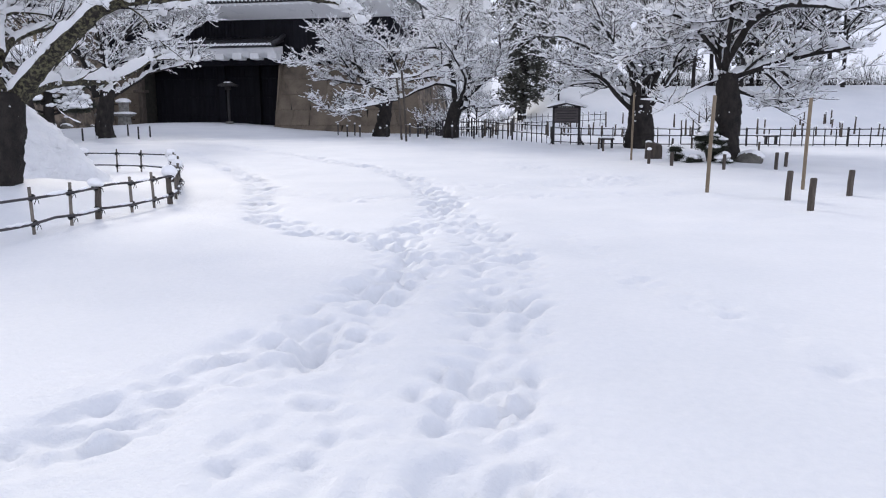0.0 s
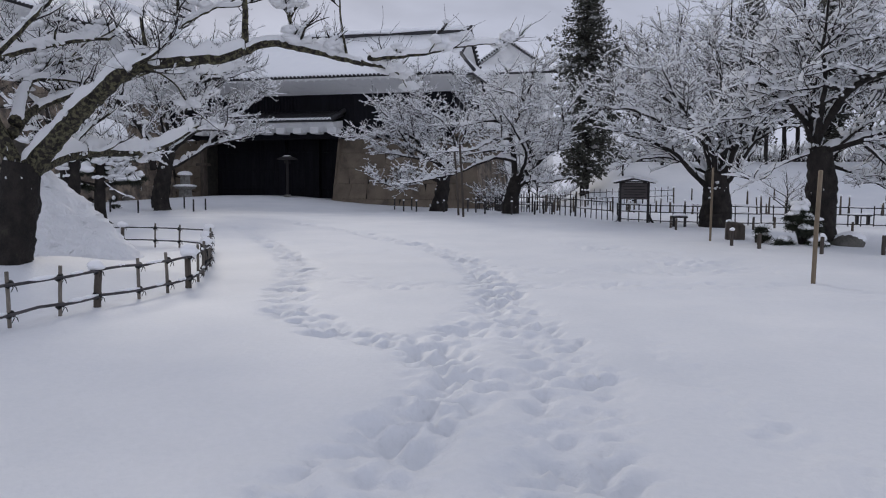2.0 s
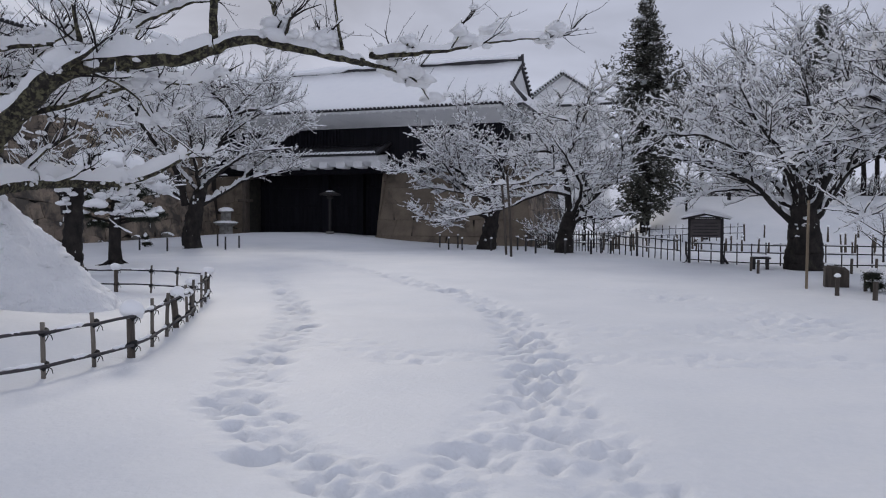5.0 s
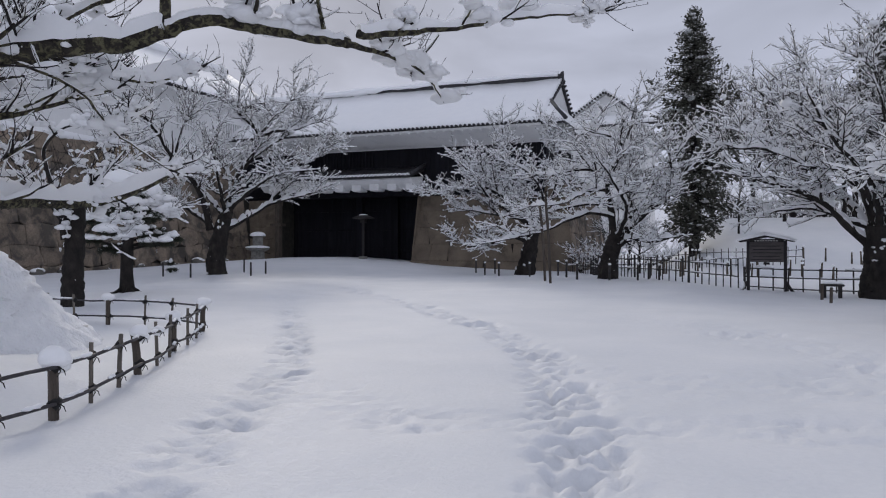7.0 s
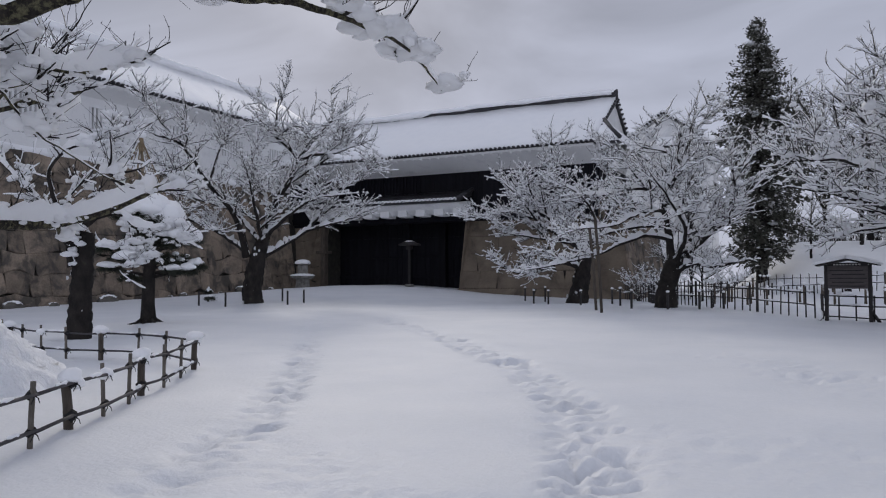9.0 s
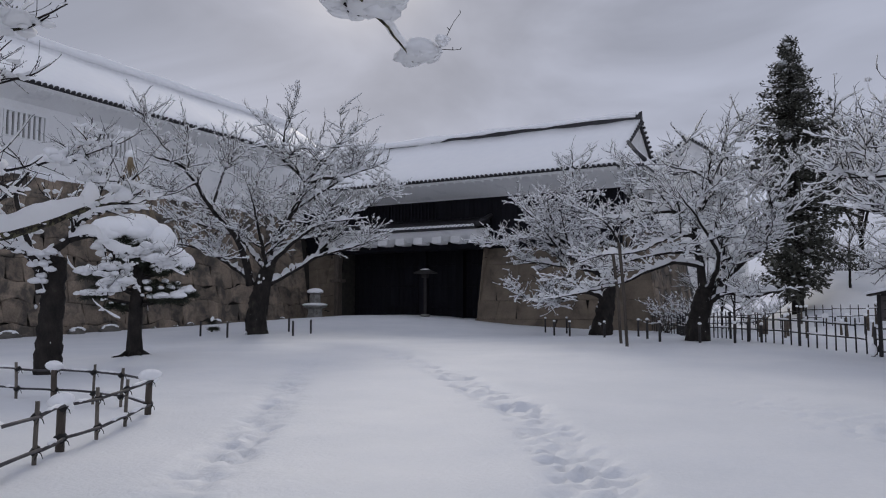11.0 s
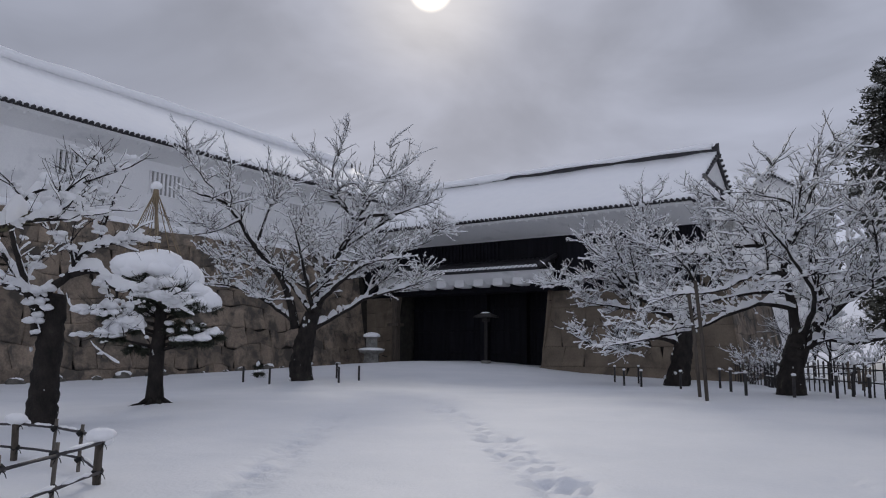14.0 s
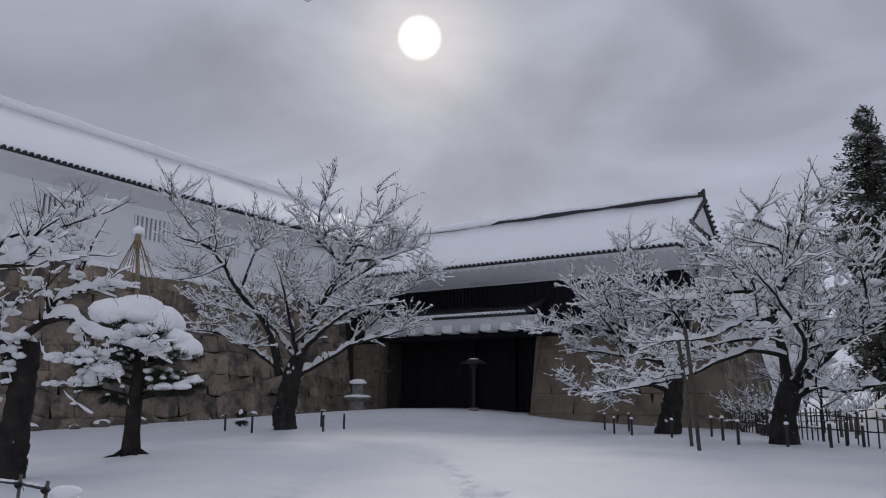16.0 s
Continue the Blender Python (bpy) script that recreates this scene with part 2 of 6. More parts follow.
def solid(name, buf, mat, label, category, at=(0, 0, 0), smooth=True, group="", kind=""):
    ob = new(name, buf.mesh(name, mat, smooth))
    ob.location = at
    return tagged(ob, label, category, group, kind)


# ---- the lie of the land ----
def ease(u):
    u = np.clip(u, 0, 1)
    return u * u * (3 - 2 * u)


def land(x, y):
    """Height of the snow without its small relief: rising to the gate, banked round the trees, a long bank far behind the fence."""
    x, y = np.asarray(x, float), np.asarray(y, float)
    z = 0.30 * ease((y - 14) / 24)
    z = z + 0.85 * np.exp(-((x + 28) / 9) ** 2) * ease((y - 30) / 23)
    z = z + 0.18 * np.exp(-((x + 7) / 5) ** 2 - ((y - 38) / 6) ** 2)
    z = z + 0.34 * np.exp(-((x + 10.2) / 1.7) ** 2 - ((y - 12.3) / 2.2) ** 2)
    z = z + 3.8 * ease((y - 50 - 0.05 * x) / 20) * ease((x + 8) / 6)
    z = z + 6.0 * ease((y - 72) / 80) * ease((x + 14) / 20)
    return z


def lz(x, y):
    return float(land(x, y))


GRID = np.random.RandomState(4).rand(128, 128)


def ripple(x, y, size):
    """Smooth value noise, -1 to 1, of the given wavelength in metres."""
    u, v = x / size + 31.7, y / size + 17.3
    i, j = np.floor(u).astype(int), np.floor(v).astype(int)
    a, b = u - i, v - j
    a, b = a * a * (3 - 2 * a), b * b * (3 - 2 * b)
    g = lambda p, q: GRID[p % 128, q % 128]
    return 2 * ((g(i, j) * (1 - a) + g(i + 1, j) * a) * (1 - b) + (g(i, j + 1) * (1 - a) + g(i + 1, j + 1) * a) * b) - 1


# trodden trails: middle line, half width, steps to the metre, depth of a step
TRAILS = [
    ([(-0.3, 1.95), (-0.48, 4), (-0.55, 6), (-0.8, 8.2), (-1.5, 10.5), (-2.3, 13), (-3.0, 15.5), (-3.9, 18), (-6.2, 21.7), (-9, 25.2), (-13, 29.4), (-16, 34)], 0.25, 14.0, 0.084),
    ([(-1.05, 1.95), (-1.6, 5), (-1.6, 7), (-2.0, 8.6), (-2.2, 10), (-2.2, 12.5), (-3.0, 15.6)], 0.19, 11.0, 0.064),
    ([(-1.9, 8.2), (-2.3, 9.0), (-2.8, 9.3), (-3.6, 9.7), (-4.7, 10.8), (-5.6, 12.8), (-6.6, 15.3), (-7.7, 17.2), (-9.7, 20.3), (-14.2, 26.6), (-17, 31)], 0.19, 11.0, 0.085),
    ([(-2.75, 1.95), (-2.4, 3.2), (-2.0, 4.6), (-1.7, 6.5), (-1.5, 8.0)], 0.22, 9.0, 0.075),
    ([(-6.2, 14.6), (-4, 13.6), (-2.1, 14.0), (-0.7, 14.3), (3, 15)], 0.35, 6.0, 0.04),
    ([(2.5, 17), (0.7, 18.6), (-1.3, 21.8), (-3, 24)], 0.6, 8.0, 0.045),
    ([(-2.5, 16), (0.3, 17.0), (3, 19.5)], 1.0, 9.0, 0.036),
    ([(-0.1, 9.6), (0.6, 7.0), (1.1, 6.0), (1.7, 4.6), (2.2, 2)], 0.10, 1.0, 0.035),
]


def trodden(x, y):
    """What feet have taken from the snow, and the crumbs they left."""
    rnd = random.Random(11)
    z = np.zeros_like(x)
    for line, half, rate, deep in TRAILS:
        for (ax, ay), (bx, by) in zip(line, line[1:]):
            l = math.hypot(bx - ax, by - ay)
            tx, ty = (bx - ax) / l, (by - ay) / l
            near = (x > min(ax, bx) - 1.5) & (x < max(ax, bx) + 1.5) & (y > min(ay, by) - 1.5) & (y < max(ay, by) + 1.5)
            if not near.any():
                continue
            px, py = x[near], y[near]
            u = np.clip((px - ax) * tx + (py - ay) * ty, 0, l)
            d = np.hypot(px - ax - u * tx, py - ay - u * ty)
            crumbs = np.exp(-(d / (half + 0.16)) ** 4)
            dz = crumbs * (0.034 * ripple(px, py, 0.11) + 0.026 * ripple(px, py, 0.2) + 0.018 * ripple(px, py, 0.37)) * (deep / 0.075) - 0.42 * deep * crumbs
            pit, rim = np.zeros_like(px), np.zeros_like(px)
            for _ in range(round(l * rate)):
                s, side = rnd.random() * l, rnd.choice((-1, 1))
                o = side * half * (0.4 + 0.9 * rnd.random()) + 0.06 * rnd.gauss(0, 1)
                cx, cy = ax + tx * s - ty * o, ay + ty * s + tx * o
                turn = math.atan2(ty, tx) + rnd.gauss(0, 0.25)
                c, sn = math.cos(turn), math.sin(turn)
                qx, qy = (px - cx) * c + (py - cy) * sn, -(px - cx) * sn + (py - cy) * c
                long, broad = 0.06 + 0.07 * rnd.random(), 0.045 + 0.035 * rnd.random()
                r = np.sqrt((qx / long) ** 2 + (qy / broad) ** 2)
                k = deep * (0.15 + 0.55 * rnd.random() ** 1.5)
                pit = np.maximum(pit, k * (1 - ease((r - 0.45) / 0.85)))
                rim = np.maximum(rim, 0.15 * k * np.exp(-((r - 1.6) / 0.42) ** 2))
            z[near] = np.minimum(z[near], 0) + dz - pit + rim * (pit < 0.02)
    return np.clip(z, -0.24, 0.08)


def spread(stops):
    """Grid lines from (position, step up to the next position)."""
    vals = []
    for (a, step), (b, _) in zip(stops, stops[1:]):
        n = max(1, round((b - a) / step))
        vals += [a + (b - a) * i / n for i in range(n)]
    return np.array(vals + [stops[-1][0]])


def build_ground():
    gx = spread([(-700, 120), (-100, 20), (-40, 1.5), (-18, 0.4), (-15, 0.11), (-9, 0.08), (-5.5, 0.06), (-3.4, 0.045), (1.2, 0.07), (2.4, 0.10), (6, 0.3), (8, 0.5), (20, 2), (60, 20), (140, 110), (700, 1)])
    gy = spread([(-400, 80), (-80, 18), (-8, 1.5), (1.8, 0.045), (11, 0.07), (15, 0.085), (24, 0.12), (31, 0.3), (34, 0.5), (60, 1.5), (100, 12), (220, 80), (800, 1)])
    x, y = np.meshgrid(gx, gy)
    z = land(x, y) + 0.022 * ripple(x, y, 2.3) + 0.014 * ripple(x, y, 0.8) + 0.006 * ripple(x, y, 0.31) + 0.05 * ripple(x, y, 7.0)
    z = z + 0.006 * ripple(x * 0.45, y, 0.35) * ease((y - 8) / 4)
    # old tracks and fallen lumps, half filled, over the open side of the lawn
    z = z + (0.016 * ripple(x, y, 0.47) + 0.012 * ripple(x, y, 0.26)) * ease((x + 1.5) / 3) * ease((y - 8) / 4) * ease((26 - y) / 6) * ease(ripple(x, y, 3.1) + 0.6)
    z = z + trodden(x, y)
    # snow rides up a little against the fence and round the trunks
    for cx, cy, r, h in ((-19.8, 26, 0.9, 0.10), (-24, 36, 1.2, 0.12), (-17.3, 21.8, 0.8, 0.08), (4.2, 23.7, 1.0, 0.08)):
        z = z + h * np.exp(-((x - cx) ** 2 + (y - cy) ** 2) / r ** 2)
    n, m = len(gx), len(gy)
    co = np.stack([x, y, z], -1).reshape(-1, 3)
    i = (np.arange(m - 1)[:, None] * n + np.arange(n - 1)[None]).reshape(-1)
    faces = np.stack([i, i + 1, i + 1 + n, i + n], -1)
    me = bpy.data.meshes.new("ground")
    me.from_pydata(co.tolist(), [], faces.tolist())
    me.materials.append(M_GROUND)
    me.polygons.foreach_set("use_smooth", [True] * len(me.polygons))
    return tagged(new("ground", me), "deep white snow crossed by trodden footprint trails", "snow ground", kind="structure")


build_ground()


# ---- ramparts and gate ----
def quad_wall(buf, a, b, c, d, back):
    """A slab with corners a b c d in front and thickness towards the vector back."""
    front = [Vector(p) for p in (a, b, c, d)]
    buf.loft([[p + Vector(back) for p in front], front])


def stone_face(owner, origin, along, up, out_dir, width, high, sw, sh, mat, seed, keep=None, proud=0.07):
    """Separate fitted stones, irregular and bonded, on a sloping face; along, up and out_dir are unit vectors."""
    rnd = random.Random(seed)
    origin, along, up, out_dir = Vector(origin), Vector(along), Vector(up), Vector(out_dir)
    rows, cols = max(1, round(high / sh)), max(1, round(width / sw))
    hs = [0.0]
    for r in range(rows):
        hs.append(hs[-1] + 0.75 + 0.5 * rnd.random())
    hs = [h * high / hs[-1] for h in hs]
    cuts = []
    for r in range(rows):
        ws = [0.0]
        for c in range(cols):
            ws.append(ws[-1] + 0.55 + 0.9 * rnd.random())
        cuts.append([w * width / ws[-1] for w in ws])
    # joints sag and climb along each course
    wave = [[(rnd.random() - 0.5) * 0.52 * sh if 0 < r < rows else 0.0 for _ in range(cols * 2 + 3)] for r in range(rows + 1)]

    def level(r, u):
        k = u / width * (cols * 2)
        i = int(min(max(k, 0), cols * 2))
        f = k - i
        return hs[r] + wave[r][i] * (1 - f) + wave[r][i + 1] * f
    for r in range(rows):
        for c in range(cols):
            a, b = cuts[r][c], cuts[r][c + 1]
            if keep and not keep((a + b) / 2, (hs[r] + hs[r + 1]) / 2):
                continue
            la, lb = (rnd.random() - 0.5) * 0.42 * sw * (c > 0), (rnd.random() - 0.5) * 0.42 * sw * (c < cols - 1)
            mid = (a + b) / 2
            poly = [(a - la * 0.5, level(r, a)), (mid, level(r, mid)), (b - lb * 0.5, level(r, b)), (b + lb * 0.5, level(r + 1, b)), (mid, level(r + 1, mid)), (a + la * 0.5, level(r + 1, a))]
            cu, cv = sum(p[0] for p in poly) / 6, sum(p[1] for p in poly) / 6
            out_by = proud * (0.55 + 0.9 * rnd.random())
            def at(k, o):
                return [origin + along * (cu + (u - cu) * k) + up * (cv + (v - cv) * k) + out_dir * o for u, v in poly]
            gap = 1 - 0.016 / min(sw, sh)
            stone = Buf()
            stone.loft([at(gap, -0.05), at(gap, out_by * 0.55), at(gap * 0.88, out_by)])
            part("stone", stone, mat, owner, smooth=False)


GY, WX = 53.0, -34.6          # foot of the gate's and of the wing's stone face
BAT = 0.16                    # how far the faces lean back for each metre up
STONE_TOP_GATE, STONE_TOP_WING = 6.5, 7.9


def ramparts():
    # wing side, running along y
    y0, y1 = 6.0, GY + 1.0
    core = Buf()
    dx = BAT * (STONE_TOP_WING + 0.5)
    quad_wall(core, (WX - 0.06, y0, -0.5), (WX - 0.06, y1, -0.5), (WX - dx - 0.06, y1, STONE_TOP_WING), (WX - dx - 0.06, y0, STONE_TOP_WING), (-4, 0, 0))
    wing = solid("wall_wing_rampart", core, M_JOINT, "brown dry-stone castle rampart of large fitted boulders", "stone wall", smooth=False, kind="structure")
    up = Vector((-BAT, 0, 1)).normalized()
    span = (STONE_TOP_WING + 0.2) / up.z
    stone_face(wing, (WX + BAT * 0.3, 14.0, -0.2), (0, 1, 0), up, Vector((1, 0, BAT)).normalized(), GY - 14.0 - 0.1, span, 1.35, 1.0, M_STONE, 5)
    # gate side, right of the opening, with its own end face
    xl, xr = -22.05, -10.7
    back = BAT * (STONE_TOP_GATE + 0.5)
    core = Buf()
    core.loft([[(xl, GY + 0.06, -0.5), (xr, GY + 0.06, -0.5), (xr, GY + 14, -0.5), (xl, GY + 14, -0.5)],
               [(xl + 0.14 * 7 * 0.8, GY + back + 0.06, STONE_TOP_GATE), (xr - back, GY + back + 0.06, STONE_TOP_GATE), (xr - back, GY + 12, STONE_TOP_GATE), (xl + 0.14 * 7 * 0.8, GY + 12, STONE_TOP_GATE)]])
    east = solid("wall_gate_rampart", core, M_JOINT, "tan ashlar stone rampart with battered face beside the gate", "stone wall", smooth=False, kind="structure")
    up = Vector((0, BAT, 1)).normalized()
    high = (STONE_TOP_GATE + 0.2) / up.z
    wide = xr - xl
    # the corner by the opening leans back as well, so each course starts a little later
    rows = 6
    for r in range(rows):
        v0, v1 = high * r / rows, high * (r + 1) / rows
        ul, ur = 0.11 * v0, wide - BAT * v0
        stone_face(east, Vector((xl + ul, GY - BAT * 0.2, -0.2)) + up * v0, (1, 0, 0), up, Vector((0, -1, BAT)).normalized(), ur - ul, v1 - v0 - 0.004, 1.9, 1.1, M_CUT, 40 + r, proud=0.03)
    side_up = Vector((-BAT, 0, 1)).normalized()
    stone_face(east, (xr + BAT * 0.2, GY + 0.3, -0.2), (0, 1, 0), side_up, Vector((1, 0, BAT)).normalized(), 11.0, high, 1.6, 1.0, M_STONE, 61, proud=0.05)
    # jamb face of the opening
    stone_face(east, (xl - 0.02, GY + 0.2, -0.2), (0, 1, 0), Vector((0.11, 0, 1)).normalized(), (-1, 0, 0.11), 4.0, 5.8, 1.6, 1.1, M_CUT, 63, proud=0.03)
    # left of the opening
    core = Buf()
    quad_wall(core, (-36.5, GY + 0.06, -0.3), (-32.6, GY + 0.06, -0.3), (-32.6, GY + back + 0.06, 6.3), (-36.5, GY + back + 0.06, 6.3), (0, 6, 0))
    west = solid("wall_gate_rampart_west", core, M_JOINT, "brown stone rampart between gate opening and wing", "stone wall", smooth=False, kind="structure")
    stone_face(west, (-36.2, GY - BAT * 0.2, -0.2), (1, 0, 0), up, Vector((0, -1, BAT)).normalized(), 3.6, 6.2, 1.3, 0.95, M_CUT, 65, proud=0.03)
    # snow on the rampart's ledge under the plaster wall
    rnd = random.Random(3)
    ledge = Buf()
    rings = []
    for i in range(96):
        y = 7 + (GY - 8) * i / 95
        k = 0.75 + 0.35 * math.sin(i * 0.9) * rnd.random() + 0.3 * rnd.random()
        x = WX - dx
        rings.append([(x - 0.6, y, STONE_TOP_WING - 0.03), (x + 0.06 + 0.10 * k, y, STONE_TOP_WING - 0.05 - 0.12 * k), (x + 0.12 + 0.10 * k, y, STONE_TOP_WING + 0.06), (x - 0.1, y, STONE_TOP_WING + 0.24 + 0.16 * k), (x - 0.6, y, STONE_TOP_WING + 0.5 + 0.18 * k)])
    ledge.loft(rings)
    solid("ledge_snow", ledge, M_SNOW, "bank of snow lying along the rampart's ledge", "snow")
    # snowy boulders and tufts at the rampart's foot
    for i in range(20):
        y = 15 + i * 1.75 + rnd.random() * 1.5
        x = WX + 0.25 + 0.35 * rnd.random()
        b = Buf()
        r = 0.12 + 0.3 * rnd.random() ** 1.5
        b.blob((0, 0, 0.02), r, r * 1.3, r * 0.9, 0.4)
        stone = solid("foot_stone", b, M_ROCK, "dark boulder at the rampart's foot under a snow cap", "boulder", (x, y, lz(x, y)), group="boulders at the rampart")
        cap = Buf()
        cap.blob((-0.03, 0.04, r * 0.55), r * 0.86, r * 1.1, r * 0.5, 0.35, 5, 9, flat=0.5)
        part("snow_cap", cap, M_SNOW, stone)


def roof(prefix, eave, ridge, a, b, axis, out_sign, mat_label, tile_step=0.30, snow=0.30, far_fall=None, bare_from=None):
    """A tiled roof under snow. eave, ridge: (offset, height); a..b along the axis."""
    ex, ez = eave
    rx, rz = ridge

    def P(u, s, z):
        return (u, s, z) if axis == "x" else (s, u, z)
    label = f"dark tiled {prefix} roof with its snow blanket and white plastered eaves"
    top = thing(f"{prefix}_roof", (0, 0, 0), label, "roof")
    # deck of tiles under the snow, both slopes
    fx, fz = far_fall or (2 * rx - ex, ez)
    deck = Buf()
    sect = [(ex, ez), (rx, rz), (fx, fz), (fx, fz - 0.10), (rx, rz - 0.22), (ex, ez - 0.07)]
    deck.loft([[P(u, s, z) for s, z in sect] for u in (a, b)])
    part("tile_deck", deck, M_TILE, top, "dark grey roof tiles", smooth=False)
    # snow blanket on the slope that shows and on the far one
    rnd = random.Random(int(abs(a) * 7))
    for name, (sx, sz) in (("snow_blanket", (ex, ez)), ("snow_blanket", (fx, fz))):
        s = Buf()
        rings = []
        n = max(24, int((b - a) * 2.2))
        for i in range(n + 1):
            u = a + (b - a) * i / n
            w = 0.9 + 0.10 * math.sin(u * 0.9) + 0.05 * math.sin(u * 2.7 + 1) + 0.06 * rnd.random()
            inset = 0.06 + 0.05 * rnd.random()
            h = snow * w
            dx, dz = (sx - rx), (sz - rz)
            ring = [(0.03, 0.03), (1.016 - inset / 8, -0.015), (1.020 - inset / 8, h * 0.35), (0.998 - inset / 6, h * 0.75), (0.95, h * 0.98), (0.7, h * 1.02), (0.35, h * 1.04), (0.03, h)]
            rings.append([P(u, rx + dx * k, rz + dz * k + o) for k, o in ring])
        s.loft(rings)
        part(name, s, M_SNOW, top, "thick smooth snow")
    # round tile ends along the eave
    n = int((b - a) / tile_step)
    end = Buf()
    along = (lambda k: (k, 0)) if axis == "x" else (lambda k: (0, k))
    rings = []
    for d, r in ((-0.16, 0.088), (0.34, 0.088)):
        ring = []
        for k in range(8):
            c = 2 * math.pi * k / 8
            o = along(math.cos(c) * r)
            ring.append((o[0] + (0 if axis == "x" else out_sign * -d), o[1] + (out_sign * -d if axis == "x" else 0), math.sin(c) * r))
        rings.append(ring)
    end.loft(rings)
    em = end.mesh("tile_end", M_TILE)
    for i in range(n):
        u = a + tile_step * (i + 0.5)
        t = part("tile_end", em, None, top)
        t.location = P(u, ex + out_sign * 0.02, ez - 0.02)
    strip = Buf()
    strip.loft([[P(u, ex, ez - 0.05), P(u, ex + out_sign * 0.04, ez - 0.05), P(u, ex + out_sign * 0.04, ez - 0.085), P(u, ex, ez - 0.085)] for u in (a, b)])
    part("eave_tile_band", strip, M_TILE, top, smooth=False)
    # plastered rafters: a wavy white soffit
    raft = Buf()
    s0, s1 = ex - out_sign * 0.05, ex - out_sign * 1.5
    raft.loft([[P(u, s0, ez - 0.11), P(u, s1, ez - 0.02), P(u, s1, ez - 0.95), P(u, s0 - out_sign * 0.06, ez - 0.24)] for u in (a + 0.1, b - 0.1)])
    part("eave_plaster", raft, M_PLASTER, top, "white plastered soffit", smooth=False)
    lump = Buf()
    lump.tube([P(0, -out_sign * 0.0, 0), P(0, -out_sign * 0.25, -0.03), P(0, -out_sign * 0.5, -0.02)], [0.10, 0.12, 0.12], 7)
    lm = lump.mesh("rafter", M_PLASTER)
    step = 0.62
    for i in range(int((b - a - 0.4) / step)):
        r = part("rafter", lm, None, top)
        r.location = P(a + 0.4 + step * i, ex - out_sign * 0.10, ez - 0.22)
    # ridge of stacked tiles with its own snow
    crest = Buf()
    crest.loft([[P(u, rx - 0.24, rz - 0.1), P(u, rx - 0.18, rz + 0.46), P(u, rx + 0.18, rz + 0.46), P(u, rx + 0.24, rz - 0.1)] for u in (a, b)])
    part("ridge_tiles", crest, M_TILE, top, smooth=False)
    cap = Buf()
    n = int((b - a) * 1.5)
    rings = []
    for i in range(n + 1):
        u = a + 0.15 + (b - a - 0.45) * i / n
        k = 0.8 + 0.25 * math.sin(u * 1.3) + 0.35 * rnd.random()
        bare = (u > bare_from) * (0.85 + 0.15 * math.sin(u * 1.1)) if bare_from is not None else 0.0
        hang = (1 - bare) * (0.20 + 0.10 * rnd.random() if bare_from is not None else 0.36) + 0.07 + 0.04 * rnd.random()
        wide = 0.22 + 0.07 * (1 - bare)
        rings.append([P(u, rx - wide, rz + 0.49 - hang), P(u, rx - wide, rz + 0.52), P(u, rx - 0.15, rz + 0.53 + 0.14 * k), P(u, rx + 0.15, rz + 0.53 + 0.14 * k), P(u, rx + wide, rz + 0.52), P(u, rx + wide, rz + 0.49 - hang)])
    cap.loft(rings)
    part("ridge_snow", cap, M_SNOW, top, "snow along the ridge")
    return top


